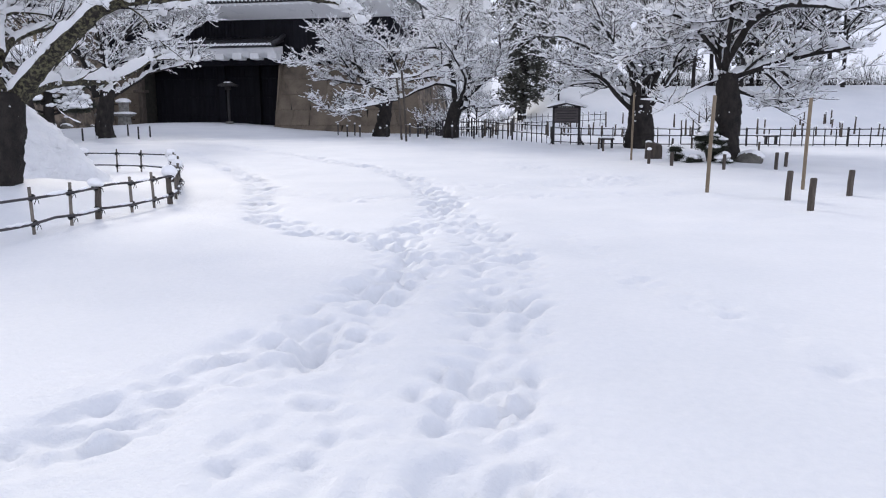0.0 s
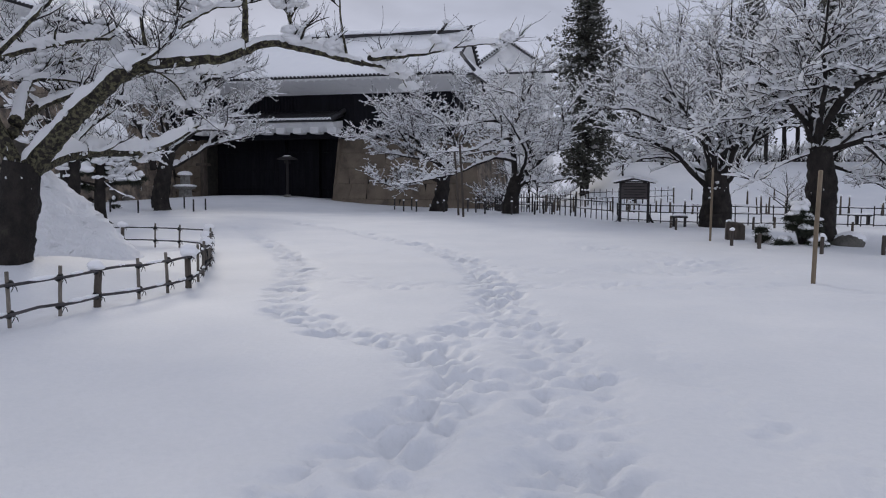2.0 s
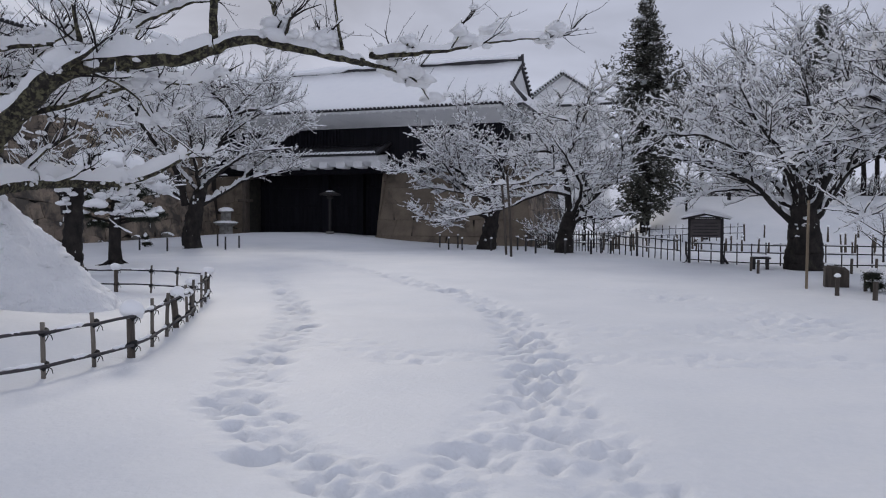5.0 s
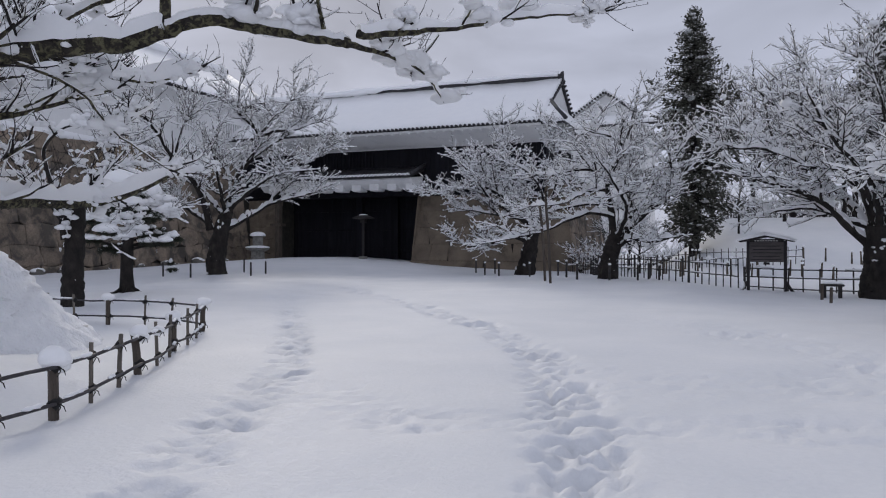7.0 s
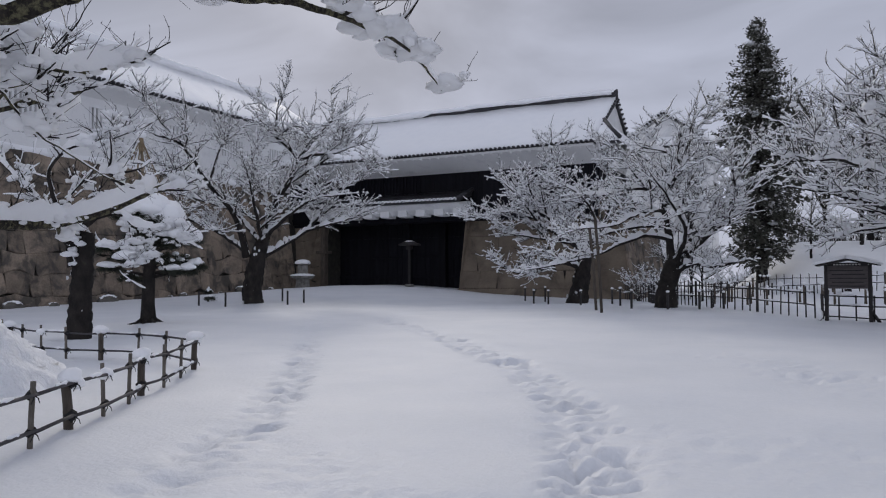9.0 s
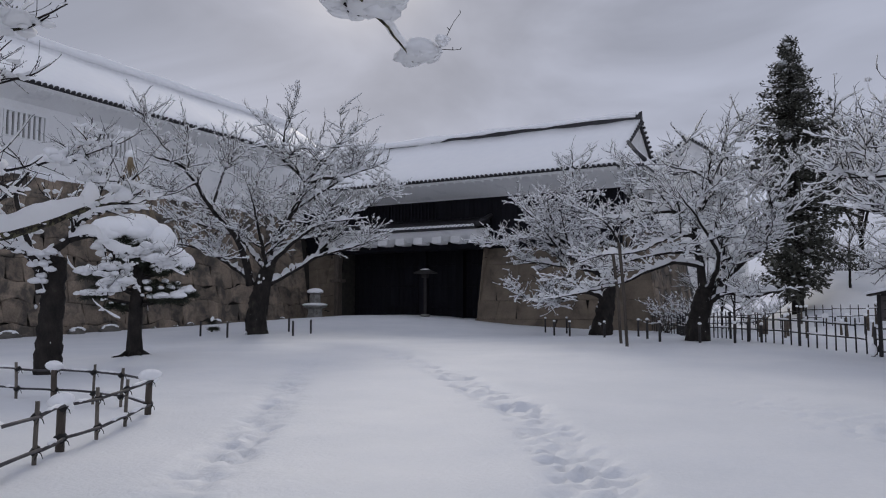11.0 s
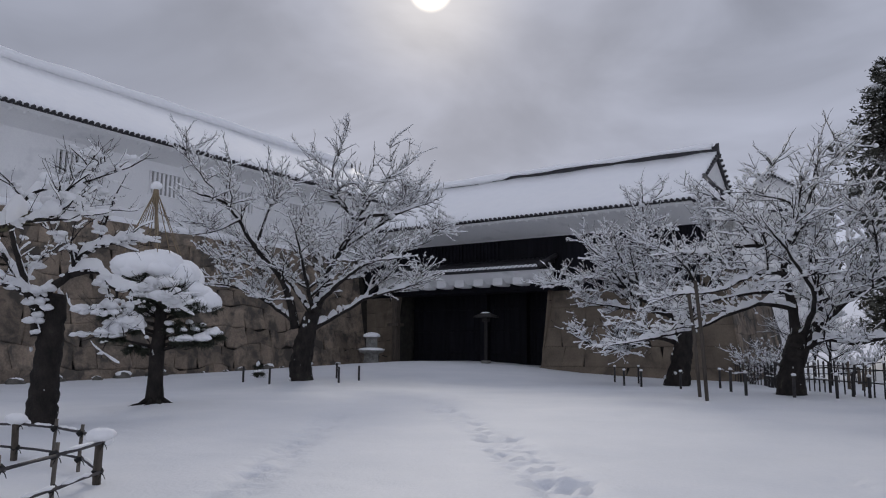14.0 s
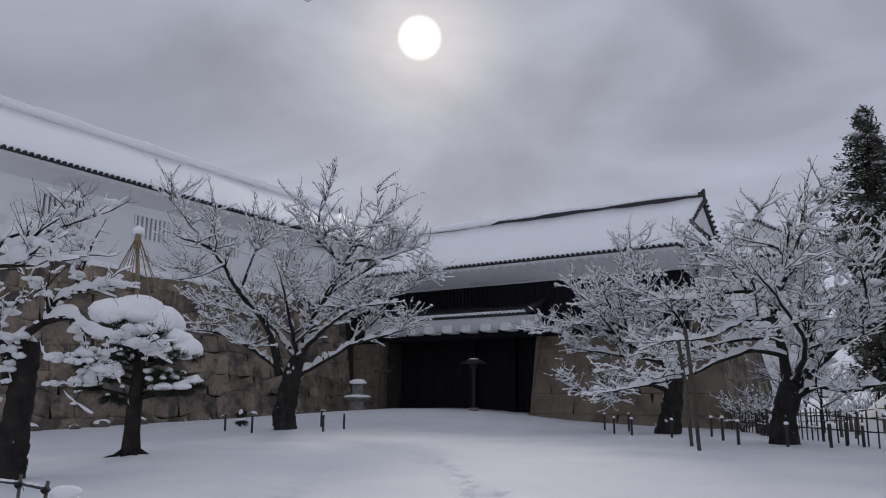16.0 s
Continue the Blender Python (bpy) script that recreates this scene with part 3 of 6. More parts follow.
def gate():
    x0, x1 = -36.0, -12.6
    # plastered upper wall, black-boarded band, inner body
    body = Buf()
    body.box(x0, GY + 0.75, 6.45, x1 - 0.3, GY + 8.6, 9.5)
    house = solid("gatehouse_wall", body, M_PLASTER, "white plastered upper storey of the castle gatehouse", "gatehouse", smooth=False, kind="structure")
    gable = Buf()
    gable.loft([[(x, GY - 0.9, 9.45), (x, GY + 4.5, 13.35), (x, GY + 9.9, 9.45)] for x in (x1 - 1.9, x1 - 0.16)])
    part("gable_wall", gable, M_PLASTER, house, smooth=False)
    cove = Buf()
    cove.loft([[(x, GY - 0.15, 9.3), (x, GY + 0.5, 8.52), (x, GY + 0.9, 8.5), (x, GY + 0.9, 9.35)] for x in (x0, x1 - 0.2)])
    part("plaster_cove", cove, M_PLASTER, house, "white plaster cove below the eaves", smooth=False)
    rnd = random.Random(8)
    x = x0 + 0.1
    while x < x1 - 0.35:
        w = 0.30 + 0.06 * rnd.random()
        b = Buf()
        b.box(x, GY + 0.60 + 0.02 * rnd.random(), 6.4, min(x + w - 0.012, x1 - 0.32), GY + 0.75, 8.54, 0.01)
        part("black_board", b, M_BLACK, house, smooth=False)
        x += w
    b = Buf()
    y = GY + 0.74
    while y < GY + 8.5:
        b.box(x1 - 0.32, y, 6.4, x1 - 0.22, y + 0.33, 8.6, 0.01)
        y += 0.345
    part("side_boards", b, M_BLACK, house, "black boarded end wall", smooth=False)
    # barred window strip above the pent roof
    bars = Buf()
    for i in range(26):
        bx = -31.6 + i * 0.26
        bars.box(bx, GY + 0.50, 7.35, bx + 0.11, GY + 0.60, 8.45, 0.012)
    part("window_bars", bars, M_BLACK, house, "black upright window bars", smooth=False)
    rail = Buf()
    rail.box(-31.8, GY + 0.48, 7.24, -24.8, GY + 0.62, 7.36, 0.01)
    part("window_sill", rail, M_BLACK, house, smooth=False)
    # main roof, its gable rake and side skirt
    top = roof("gatehouse", (GY - 1.2, 9.55), (GY + 4.5, 13.15), x0 - 1.5, x1, "x", -1, "gatehouse", bare_from=-26.5)
    rake = Buf()
    n = 15
    knob = Buf()
    knob.tube([(0, -0.14, 0), (0, 0.14, 0.09)], [0.085, 0.085], 7)
    km = knob.mesh("rake_tile", M_TILE)
    for side in (-1, 1):
        for i in range(4, n):
            k = (i + 0.5) / n
            t = part("rake_tile", km, None, top)
            t.location = (x1 + 0.04, GY + 4.5 + side * 5.7 * (1 - k), 9.62 + 3.6 * k)
        rake.tube([(x1 - 0.10, GY + 4.5 + side * 3.9, 10.7), (x1 - 0.10, GY + 4.5, 13.05)], [0.06, 0.06], 6)
    part("rake_boards", rake, M_TILE, top, "dark gable edge tiles")
    horn = Buf()
    horn.loft([[(x1 - 0.35, GY + 4.15, 13.0), (x1 + 0.10, GY + 4.15, 13.0), (x1 + 0.10, GY + 4.85, 13.0), (x1 - 0.35, GY + 4.85, 13.0)],
               [(x1 - 0.28, GY + 4.28, 13.4), (x1 + 0.04, GY + 4.28, 13.4), (x1 + 0.04, GY + 4.72, 13.4), (x1 - 0.28, GY + 4.72, 13.4)],
               [(x1 - 0.10, GY + 4.42, 13.78), (x1 + 0.06, GY + 4.42, 13.82), (x1 + 0.06, GY + 4.58, 13.82), (x1 - 0.10, GY + 4.58, 13.78)]])
    part("ridge_end_tile", horn, M_TILE, top, "upright ridge-end ornament tile")
    xe = x1 + 1.4
    corners = [(x1 - 0.05, GY + 1.1, 11.02), (xe, GY - 1.15, 9.45), (xe, GY + 10.1, 9.45), (x1 - 0.05, GY + 7.9, 11.02)]
    for name, mat, lo, hi in (("side_skirt", M_TILE, -0.16, 0.0), ("skirt_snow", M_SNOW, 0.01, 0.22)):
        skirt = Buf()
        skirt.loft([[(x, y, z + lo) for x, y, z in corners], [(x, y, z + hi) for x, y, z in corners]])
        skirt.loft([[(x1 - 0.06, GY - 1.15, 9.5 + lo), (xe, GY - 1.15, 9.45 + lo), (x1 - 0.06, GY + 1.08, 11.0 + lo)], [(x1 - 0.06, GY - 1.15, 9.5 + hi), (xe, GY - 1.15, 9.45 + hi), (x1 - 0.06, GY + 1.08, 11.0 + hi)]])
        part(name, skirt, mat, top, smooth=False)
    hip = Buf()
    hip.tube([(x1, GY + 1.1, 11.2), (x1 + 0.7, GY - 0.05, 10.4), (xe + 0.1, GY - 1.3, 9.62)], [0.14, 0.13, 0.13], 7)
    part("hip_ridge", hip, M_TILE, top)
    # pent roof over the opening
    pent = thing("pent_roof", (0, 0, 0), "dark tiled pent roof over the gate with snowy edge", "roof")
    px0, px1 = -33.2, -21.2
    deck = Buf()
    deck.loft([[(x, GY + 0.62, 7.22), (x, GY - 1.55, 6.50), (x, GY - 1.55, 6.36), (x, GY + 0.62, 6.95)] for x in (px0, px1)])
    part("tile_deck", deck, M_TILE, pent, smooth=False)
    row = Buf()
    row.tube([(0, 0.60, 7.26), (0, -0.5, 6.90), (0, -1.58, 6.54)], [0.075, 0.075, 0.08], 7)
    rm = row.mesh("tile_row", M_TILE)
    tuft = Buf()
    tuft.blob((0, -1.42, 6.60), 0.085, 0.26, 0.075, 0.2, 4, 7)
    tm = tuft.mesh("edge_snow", M_SNOW)
    for i in range(int((px1 - px0) / 0.29)):
        for name, mesh in (("tile_row", rm), ("edge_snow", tm)):
            p = part(name, mesh, None, pent)
            p.location = (px0 + 0.15 + 0.29 * i, GY, 0)
    edge = Buf()
    edge.loft([[(x, GY - 1.54, 6.49), (x, GY - 1.60, 6.55), (x, GY - 1.15, 6.71), (x, GY - 1.15, 6.62)] for x in np.linspace(px0 + 0.1, px1 - 0.1, 30)])
    part("edge_snow_strip", edge, M_SNOW, pent, "line of snow on the tile edge")
    band = Buf()
    band.loft([[(x, GY - 1.42, 6.35), (x, GY + 0.5, 6.6), (x, GY + 0.5, 5.72), (x, GY - 0.75, 5.74), (x, GY - 1.10, 6.0)] for x in (px0 + 0.1, px1 - 0.05)])
    part("plaster_soffit", band, M_PLASTER, pent, "white plaster under the pent roof", smooth=False)
    for i in range(9):
        bx = -32.4 + i * 1.33
        b = Buf()
        b.box(bx, GY - 1.15, 5.58, bx + 0.66, GY + 0.4, 6.02, 0.05)
        part("beam_end", b, M_PLASTER, pent, "white plastered beam end", smooth=False)
    end = Buf()
    end.tube([(px1 + 0.06, GY + 0.6, 7.36), (px1 + 0.06, GY - 1.6, 6.60)], [0.15, 0.15], 7)
    part("verge_tiles", end, M_TILE, pent)
    lintel = Buf()
    lintel.box(-32.8, GY - 0.2, 5.3, -21.0, GY + 0.6, 5.95, 0.03)
    lintel.box(-36.0, GY + 0.76, 5.3, -12.95, GY + 1.2, 6.46, 0.0)
    solid("gate_lintel", lintel, M_BLACK, "massive black timber lintel of the gate", "beam", smooth=False, kind="structure")
    # near-black passage walls and ceiling, and black doors
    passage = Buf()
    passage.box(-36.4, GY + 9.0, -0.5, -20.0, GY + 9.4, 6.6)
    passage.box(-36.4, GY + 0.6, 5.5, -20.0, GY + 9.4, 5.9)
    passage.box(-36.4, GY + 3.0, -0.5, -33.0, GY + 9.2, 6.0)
    solid("gate_passage", passage, M_BLACK, "near-black walls and ceiling of the passage behind the gate", "passage", smooth=False, kind="structure")
    doors = thing("gate_door", (0, GY + 2.2, 0), "closed black iron-clad timber castle gate doors", "gate")
    for i in range(30):
        b = Buf()
        bx = -32.5 + i * 0.37
        b.box(bx, 0.0 + 0.02 * (i % 3), 0.4, bx + 0.36, 0.16, 5.5, 0.012)
        part("door_plank", b, M_BLACK, doors, smooth=False)
    for z in (1.6, 3.0, 4.4):
        b = Buf()
        b.box(-32.5, -0.06, z, -21.4, 0.02, z + 0.16, 0.015)
        part("iron_strap", b, M_BLACK, doors, smooth=False)
    for bx in (-27.0, -24.2):
        b = Buf()
        b.box(bx, -0.45, 0.4, bx + 0.5, 0.0, 5.5, 0.03)
        part("gate_post", b, M_BLACK, doors, "black square gate pillar", smooth=False)
    jamb = Buf()
    jamb.box(-32.65, GY - 0.1, 0.6, -32.3, GY + 0.35, 5.4, 0.03)
    jamb.box(-32.95, GY - 0.22, 3.35, -32.05, GY + 0.45, 3.55, 0.03)
    solid("gate_jamb", jamb, M_WOOD, "brown weathered timber post at the gate's edge", "post", smooth=False, kind="structure")


def wing():
    px = WX - BAT * (STONE_TOP_WING + 0.5)      # face of the plaster wall
    y0, y1, z0, z1 = 6.0, GY + 6.0, 7.9, 12.2
    wins = [12.1, 17.0, 21.85, 26.75, 31.6, 36.5, 41.4, 46.4, 51.2]
    ww, wz0, wz1 = 2.1, 9.68, 10.85
    panels, cut = [], y0
    for y in wins:
        panels += [(cut, z0, y, z1), (y, z0, y + ww, wz0), (y, wz1, y + ww, z1)]
        cut = y + ww
    panels.append((cut, z0, y1, z1))
    wall = None
    for a, lo, b, hi in panels:
        w = Buf()
        w.box(px - 0.5, a, lo, px, b, hi)
        if wall is None:
            wall = solid("wall_wing", w, M_PLASTER, "long white plastered castle gallery wall", "castle wall", smooth=False, kind="structure")
        else:
            part("wall_panel", w, M_PLASTER, wall, smooth=False)
    inner = Buf()
    inner.box(px - 4.5, y0, z0, px - 1.2, y1, z1)
    part("inner_wall", inner, M_DARKWOOD, wall, smooth=False)
    for i, y in enumerate(wins):
        win = thing(f"window_{i + 1}", (0, 0, 0), "barred castle window with thick white upright bars", "window", "barred windows of the gallery", "structure")
        for k in range(8):
            b = Buf()
            by = y + 0.06 + k * (ww - 0.12) / 7.45
            b.box(px - 0.22, by, wz0 - 0.02, px - 0.06, by + 0.14, wz1 + 0.02, 0.012)
            part("bar", b, M_PLASTER, win, smooth=False)
        b = Buf()
        b.box(px - 0.44, y - 0.03, wz0 - 0.05, px - 0.34, y + ww + 0.03, wz1 + 0.05)
        part("shutter", b, M_WOOD, win, "dark recessed wooden shutter", smooth=False)
        b = Buf()
        b.box(px - 0.3, y - 0.05, wz0 - 0.07, px + 0.035, y + ww + 0.05, wz0 - 0.01, 0.012)
        part("sill", b, M_PLASTER, win, smooth=False)
    roof("gallery", (px + 1.15, 12.12), (px - 4.6, 15.9), y0 - 1, y1 - 1.5, "y", 1, "gallery", snow=0.26, far_fall=(px - 5.4, 15.35))


ramparts()
gate()
wing()


def far_keep():
    """The tower whose gable shows beyond the gatehouse."""
    b = Buf()
    b.box(-19.4, 88, 2, -10.8, 97, 15.4)
    house = solid("distant_tower", b, M_PLASTER, "distant white castle tower with snowy gabled roof", "tower", smooth=False)
    g = Buf()
    g.loft([[(-18.3, y, 16.1), (-15.0, y, 18.4), (-11.7, y, 16.1)] for y in (88.4, 97)])
    part("gable", g, M_PLASTER, house, smooth=False)
    for s in (-1, 1):
        r = Buf()
        r.loft([[(-15.0, y, 18.55), (-15.0 + s * 4.0, y, 15.8), (-15.0 + s * 4.0, y, 16.1), (-15.0, y, 18.9)] for y in (87.7, 97.5)])
        part("roof_snow", r, M_SNOW, house, smooth=False)
        n = 14
        for i in range(n):
            t = Buf()
            k = (i + 0.5) / n
            t.tube([(-15.0 + s * 4.0 * k, 87.5, 18.55 - 2.75 * k), (-15.0 + s * 4.0 * k, 87.9, 18.55 - 2.75 * k)], [0.12, 0.12], 6)
            part("rake_tile", t, M_TILE, house)
    k = Buf()
    k.loft([[(-21.6, 85.6, 14.7), (-8.6, 85.6, 14.7), (-10.2, 88.6, 15.9), (-19.9, 88.6, 15.9)], [(-21.6, 85.6, 15.0), (-8.6, 85.6, 15.0), (-10.2, 88.6, 16.2), (-19.9, 88.6, 16.2)]])
    part("skirt_snow", k, M_SNOW, house, smooth=False)
    t = Buf()
    t.box(-21.6, 85.55, 14.5, -8.6, 85.75, 14.72)
    part("skirt_tiles", t, M_TILE, house, smooth=False)


far_keep()


# ---- trees ----
class Tree:
    """A bare snow-laden tree: given limbs, with branches, twigs and the snow on them grown at random."""

    def __init__(self, seed, dense=1.0, load=1.0, reach=1.0, sides=8, lift=0.25, close=False):
        self.r = random.Random(seed)
        self.dense, self.laden, self.reach, self.sides, self.lift = dense, load, reach, sides, lift
        self.close, self.bark, self.coarse = close, M_BARK, False
        self.limbs, self.twigs, self.snow = [], Buf(), Buf()

    def snow_on(self, pts, radii, thick, arc=4, cover=0.85, wide=0.2):
        """Snow lying on a branch in separate uneven ridges; thin where the branch climbs steeply."""
        r = self.r
        if len(pts) > 3 and not self.close and not self.coarse:
            # lumps closer together than the branch's own bends
            halves = [(tuple((a[k] + b[k]) / 2 for k in range(3)), (c + d) / 2) for a, b, c, d in zip(pts, pts[1:], radii, radii[1:])]
            pts = [q for pair in zip(pts, (h[0] for h in halves)) for q in pair] + [pts[-1]]
            radii = [q for pair in zip(radii, (h[1] for h in halves)) for q in pair] + [radii[-1]]
        n = len(pts)
        i, ox, oy = 0, 0.0, 0.0
        while i < n - 1:
            run = min(n - 1 - i, r.randint(4, 14) if self.close else r.randint(2, 5))
            if r.random() > cover:
                i += max(1, run // 2)
                continue
            swell, rings = (0.7 + 0.6 * r.random() if self.close else 0.8 + 0.5 * r.random()), []
            for j in range(i, i + run + 1):
                p, a, b = pts[j], pts[max(0, j - 1)], pts[min(n - 1, j + 1)]
                tx, ty, tz = b[0] - a[0], b[1] - a[1], b[2] - a[2]
                h = math.hypot(tx, ty)
                flat = h / (math.hypot(h, tz) or 1)
                sx, sy = (ty / h, -tx / h) if h > 1e-5 else (1.0, 0.0)
                if sx * ox + sy * oy < 0:
                    sx, sy = -sx, -sy
                ox, oy = sx, sy
                taper = 0.5 + 0.5 * abs(math.sin(math.pi * (j - i) / run)) ** 0.6 if self.close else 0.2 + 1.5 * r.random() ** 1.3
                k = thick * swell * taper * (0.12 + 0.88 * flat) * (0.82 + 0.36 * r.random())
                w = radii[j] * 0.88 + k * wide * (1.0 if self.close else 0.9 + 1.4 * r.random())
                ex, ey = (0, 0) if self.close else (r.gauss(0, 0.22) * k, r.gauss(0, 0.22) * k)
                ring = []
                for q in range(arc):
                    c = math.pi * q / (arc - 1)
                    e = w * math.cos(c) * (1 + 0.08 * r.gauss(0, 1))
                    ring.append((p[0] + sx * e + ex, p[1] + sy * e + ey, p[2] + radii[j] * 0.35 + (k + radii[j] * 0.5) * max(0.0, math.sin(c)) ** 0.65))
                rings.append(ring)
            self.snow.loft(rings, caps=False, shut=False)
            i += run

    def clump(self, p, s):
        """A lump of snow caught where twigs cross."""
        r = self.r
        if not self.close:
            self.snow.blob((p[0], p[1], p[2] + s * 0.2), s * (0.6 + 0.6 * r.random()), s * (0.6 + 0.6 * r.random()), s * (0.55 + 0.3 * r.random()), 0.5, 4, 5, flat=0.4)
            return
        for _ in range(3):
            k = s * (0.40 + 0.45 * r.random())
            self.snow.blob((p[0] + r.gauss(0, 0.55) * s, p[1] + r.gauss(0, 0.55) * s, p[2] + k * 0.35 + r.gauss(0, 0.15) * s), k * (0.8 + 0.5 * r.random()), k * (0.8 + 0.5 * r.random()), k * 0.75, 0.5, 5, 8, flat=0.3)

    def wander(self, p, d, length, steps, wild, lift):
        r = self.r
        pts, d = [tuple(p)], Vector(d).normalized()
        for i in range(steps):
            d = (d + Vector((r.gauss(0, wild), r.gauss(0, wild), r.gauss(0, wild * 0.7) + lift))).normalized()
            q = pts[-1]
            s = length / steps
            pts.append((q[0] + d.x * s, q[1] + d.y * s, q[2] + d.z * s))
        return pts

    def off(self, pts, i, f, spread_by, rise):
        """A point along a line and a direction that leaves it sideways."""
        r = self.r
        a, b = Vector(pts[i]), Vector(pts[i + 1])
        t = (b - a).normalized()
        side = t.cross(Vector((0, 0, 1)))
        if side.length < 0.1:
            side = Vector((r.gauss(0, 1), r.gauss(0, 1), 0))
        side.normalize()
        d = t * (0.9 - 0.5 * r.random()) + side * r.choice((-1, 1)) * spread_by * (0.6 + 0.7 * r.random()) + Vector((0, 0, rise * r.gauss(0.5, 0.8)))
        return a.lerp(b, f), d

    def sprigs(self, pts, count, length):
        for _ in range(count):
            i = self.r.randrange(len(pts) - 1)
            p, d = self.off(pts, i, self.r.random(), 0.8, 0.7)
            l = length * (0.4 + self.r.random())
            n = 4 if self.close else 1 if self.coarse else 2
            q = self.wander(p, d, l, n, 0.13 if self.close else 0.26, 0.05)
            r0 = 0.0046 if self.close else 0.0072
            rad = [r0 * (1 - 0.5 * k / n) for k in range(n + 1)]
            self.twigs.tube(q, rad, 3)
            if self.close:
                for k in range(1, n + 1):
                    if self.r.random() < 0.7:
                        a = q[k]
                        self.twigs.tube([a, (a[0] + self.r.gauss(0, 0.012), a[1] + self.r.gauss(0, 0.012), a[2] + 0.022)], [0.0048, 0.002], 3)
            if self.r.random() < (0.10 if self.close else 0.45):
                self.snow_on(q, rad, 0.034 * self.laden, cover=1.0)

    def twig(self, p, d, length):
        n = 7 if self.close else 3 if self.coarse else 4
        pts = self.wander(p, d, length, n, 0.14 if self.close else 0.18, 0.03 + self.lift * 0.1)
        rad = [0.017 - 0.011 * i / n for i in range(n + 1)]
        self.twigs.tube(pts, rad, 3)
        if not self.close or self.r.random() < 0.6:
            self.snow_on(pts, rad, 0.044 * self.laden, 6 if self.close else 4, 0.4 if self.close else 0.9)
        for _ in range(2):
            if self.r.random() < (0.22 if self.close else 0.08 if self.coarse else 0.42) * self.laden:
                self.clump(pts[self.r.randrange(1, n + 1)], (0.045 + 0.06 * self.r.random() ** 1.7) * self.laden ** 0.5)
        self.sprigs(pts, round(self.dense * length * (7.5 if self.close else 4.4)), 0.42 if self.close else 0.31)

    def branch(self, buf, p, d, length, radius):
        n = 14 if self.close else 8
        pts = self.wander(p, d, length, n, 0.12 if self.close else 0.15, self.lift * 0.10)
        rad = [radius * (1 - 0.75 * i / n) for i in range(n + 1)]
        buf.tube(pts, rad, 5)
        self.snow_on(pts, rad, (0.085 if self.close else 0.074) * self.laden, 7 if self.close else 4, 0.75 if self.close else 0.92)
        for i in range(1, n):
            if self.r.random() < (0.22 if self.close else 0.05 if self.coarse else 0.20) * self.laden:
                self.clump(pts[i], (0.06 + 0.11 * self.r.random() ** 2) * self.laden ** 0.5)
        for _ in range(round(self.dense * length * (5.5 if self.close else 6.5))):
            i = self.r.randrange(1, n)
            q, e = self.off(pts, i, self.r.random(), 0.75, 0.45)
            self.twig(q, e, self.reach * (0.45 + 0.7 * self.r.random()))

    def limb(self, pts, r0, r1, sub=1.0, start=0.22, snow=1.0, span=1.0, tip=True):
        """One main limb along its own line."""
        pts = [Vector(p) for p in pts]
        fine = []
        for i in range(len(pts) - 1):
            p0, p1, p2, p3 = pts[max(0, i - 1)], pts[i], pts[i + 1], pts[min(len(pts) - 1, i + 2)]
            k = max(2, round((p2 - p1).length / (0.10 if self.close else 0.28)))
            for s in range(k):
                t = s / k
                q = 0.5 * ((2 * p1) + (p2 - p0) * t + (2 * p0 - 5 * p1 + 4 * p2 - p3) * t * t + (3 * p1 - p0 - 3 * p2 + p3) * t ** 3)
                w = 0.006 if self.close else 0.014
                fine.append(q + Vector((self.r.gauss(0, w), self.r.gauss(0, w), self.r.gauss(0, w))))
        fine.append(pts[-1])
        n = len(fine)
        rad = [r0 + (r1 - r0) * (i / (n - 1)) ** 0.65 for i in range(n)]
        buf = Buf()
        random.seed(self.r.randrange(9999))
        buf.tube(fine, rad, self.sides, 0.16)
        self.snow_on(fine, rad, (0.055 + 0.24 * r0) * self.laden * snow, 9 if self.close else 6, 0.95, 0.14)
        if snow > 1.5 and self.close:
            for p in fine[2:]:
                if self.r.random() < 0.6:
                    self.clump(p - Vector((0, 0, 0.02)), 0.05 + 0.06 * self.r.random())
        total = sum((fine[i + 1] - fine[i]).length for i in range(n - 1))
        for _ in range(round(total * 2.5 * self.dense * sub)):
            f = start + (1 - start) * self.r.random()
            i = min(n - 2, int(f * (n - 1)))
            p, d = self.off(fine, i, self.r.random(), 0.85, 0.25 + 0.6 * self.lift)
            self.branch(buf, p, d, span * self.reach * (0.8 + 1.3 * self.r.random()) * (1.15 - 0.45 * f), min(rad[i] * 0.55, 0.055))
        if tip:
            self.twig(fine[-1], fine[-1] - fine[-2], span * self.reach * 0.8)
        self.limbs.append(buf)

    def done(self, name, at, trunk, label, group="", base=True):
        """trunk: (line, radii). Lines are in world metres unless base is off; returns the thing."""
        at = Vector(at)
        top = thing(name, at, label, "tree", group)
        random.seed(self.r.randrange(9999))
        t = Buf()
        line = [Vector(p) for p in trunk[0]]
        fine, rad = [], []
        for i in range(len(line) - 1):
            for s in range(9):
                f = s / 9
                fine.append(line[i].lerp(line[i + 1], f) + Vector((random.gauss(0, 0.008), random.gauss(0, 0.008), 0)))
                rad.append(trunk[1][i] + (trunk[1][i + 1] - trunk[1][i]) * f)
        fine.append(line[-1])
        rad.append(trunk[1][-1])
        t.tube(fine, rad, 18, 0.15)
        for _ in range(7 if rad[0] > 0.3 else 0):
            i = random.randrange(1, len(fine) - 1)
            a = random.random() * 6.28
            q = fine[i] + Vector((math.cos(a), math.sin(a), 0)) * rad[i] * 0.85
            t.blob(q, rad[i] * 0.3, rad[i] * 0.3, rad[i] * 0.7, 0.3, 4, 6)
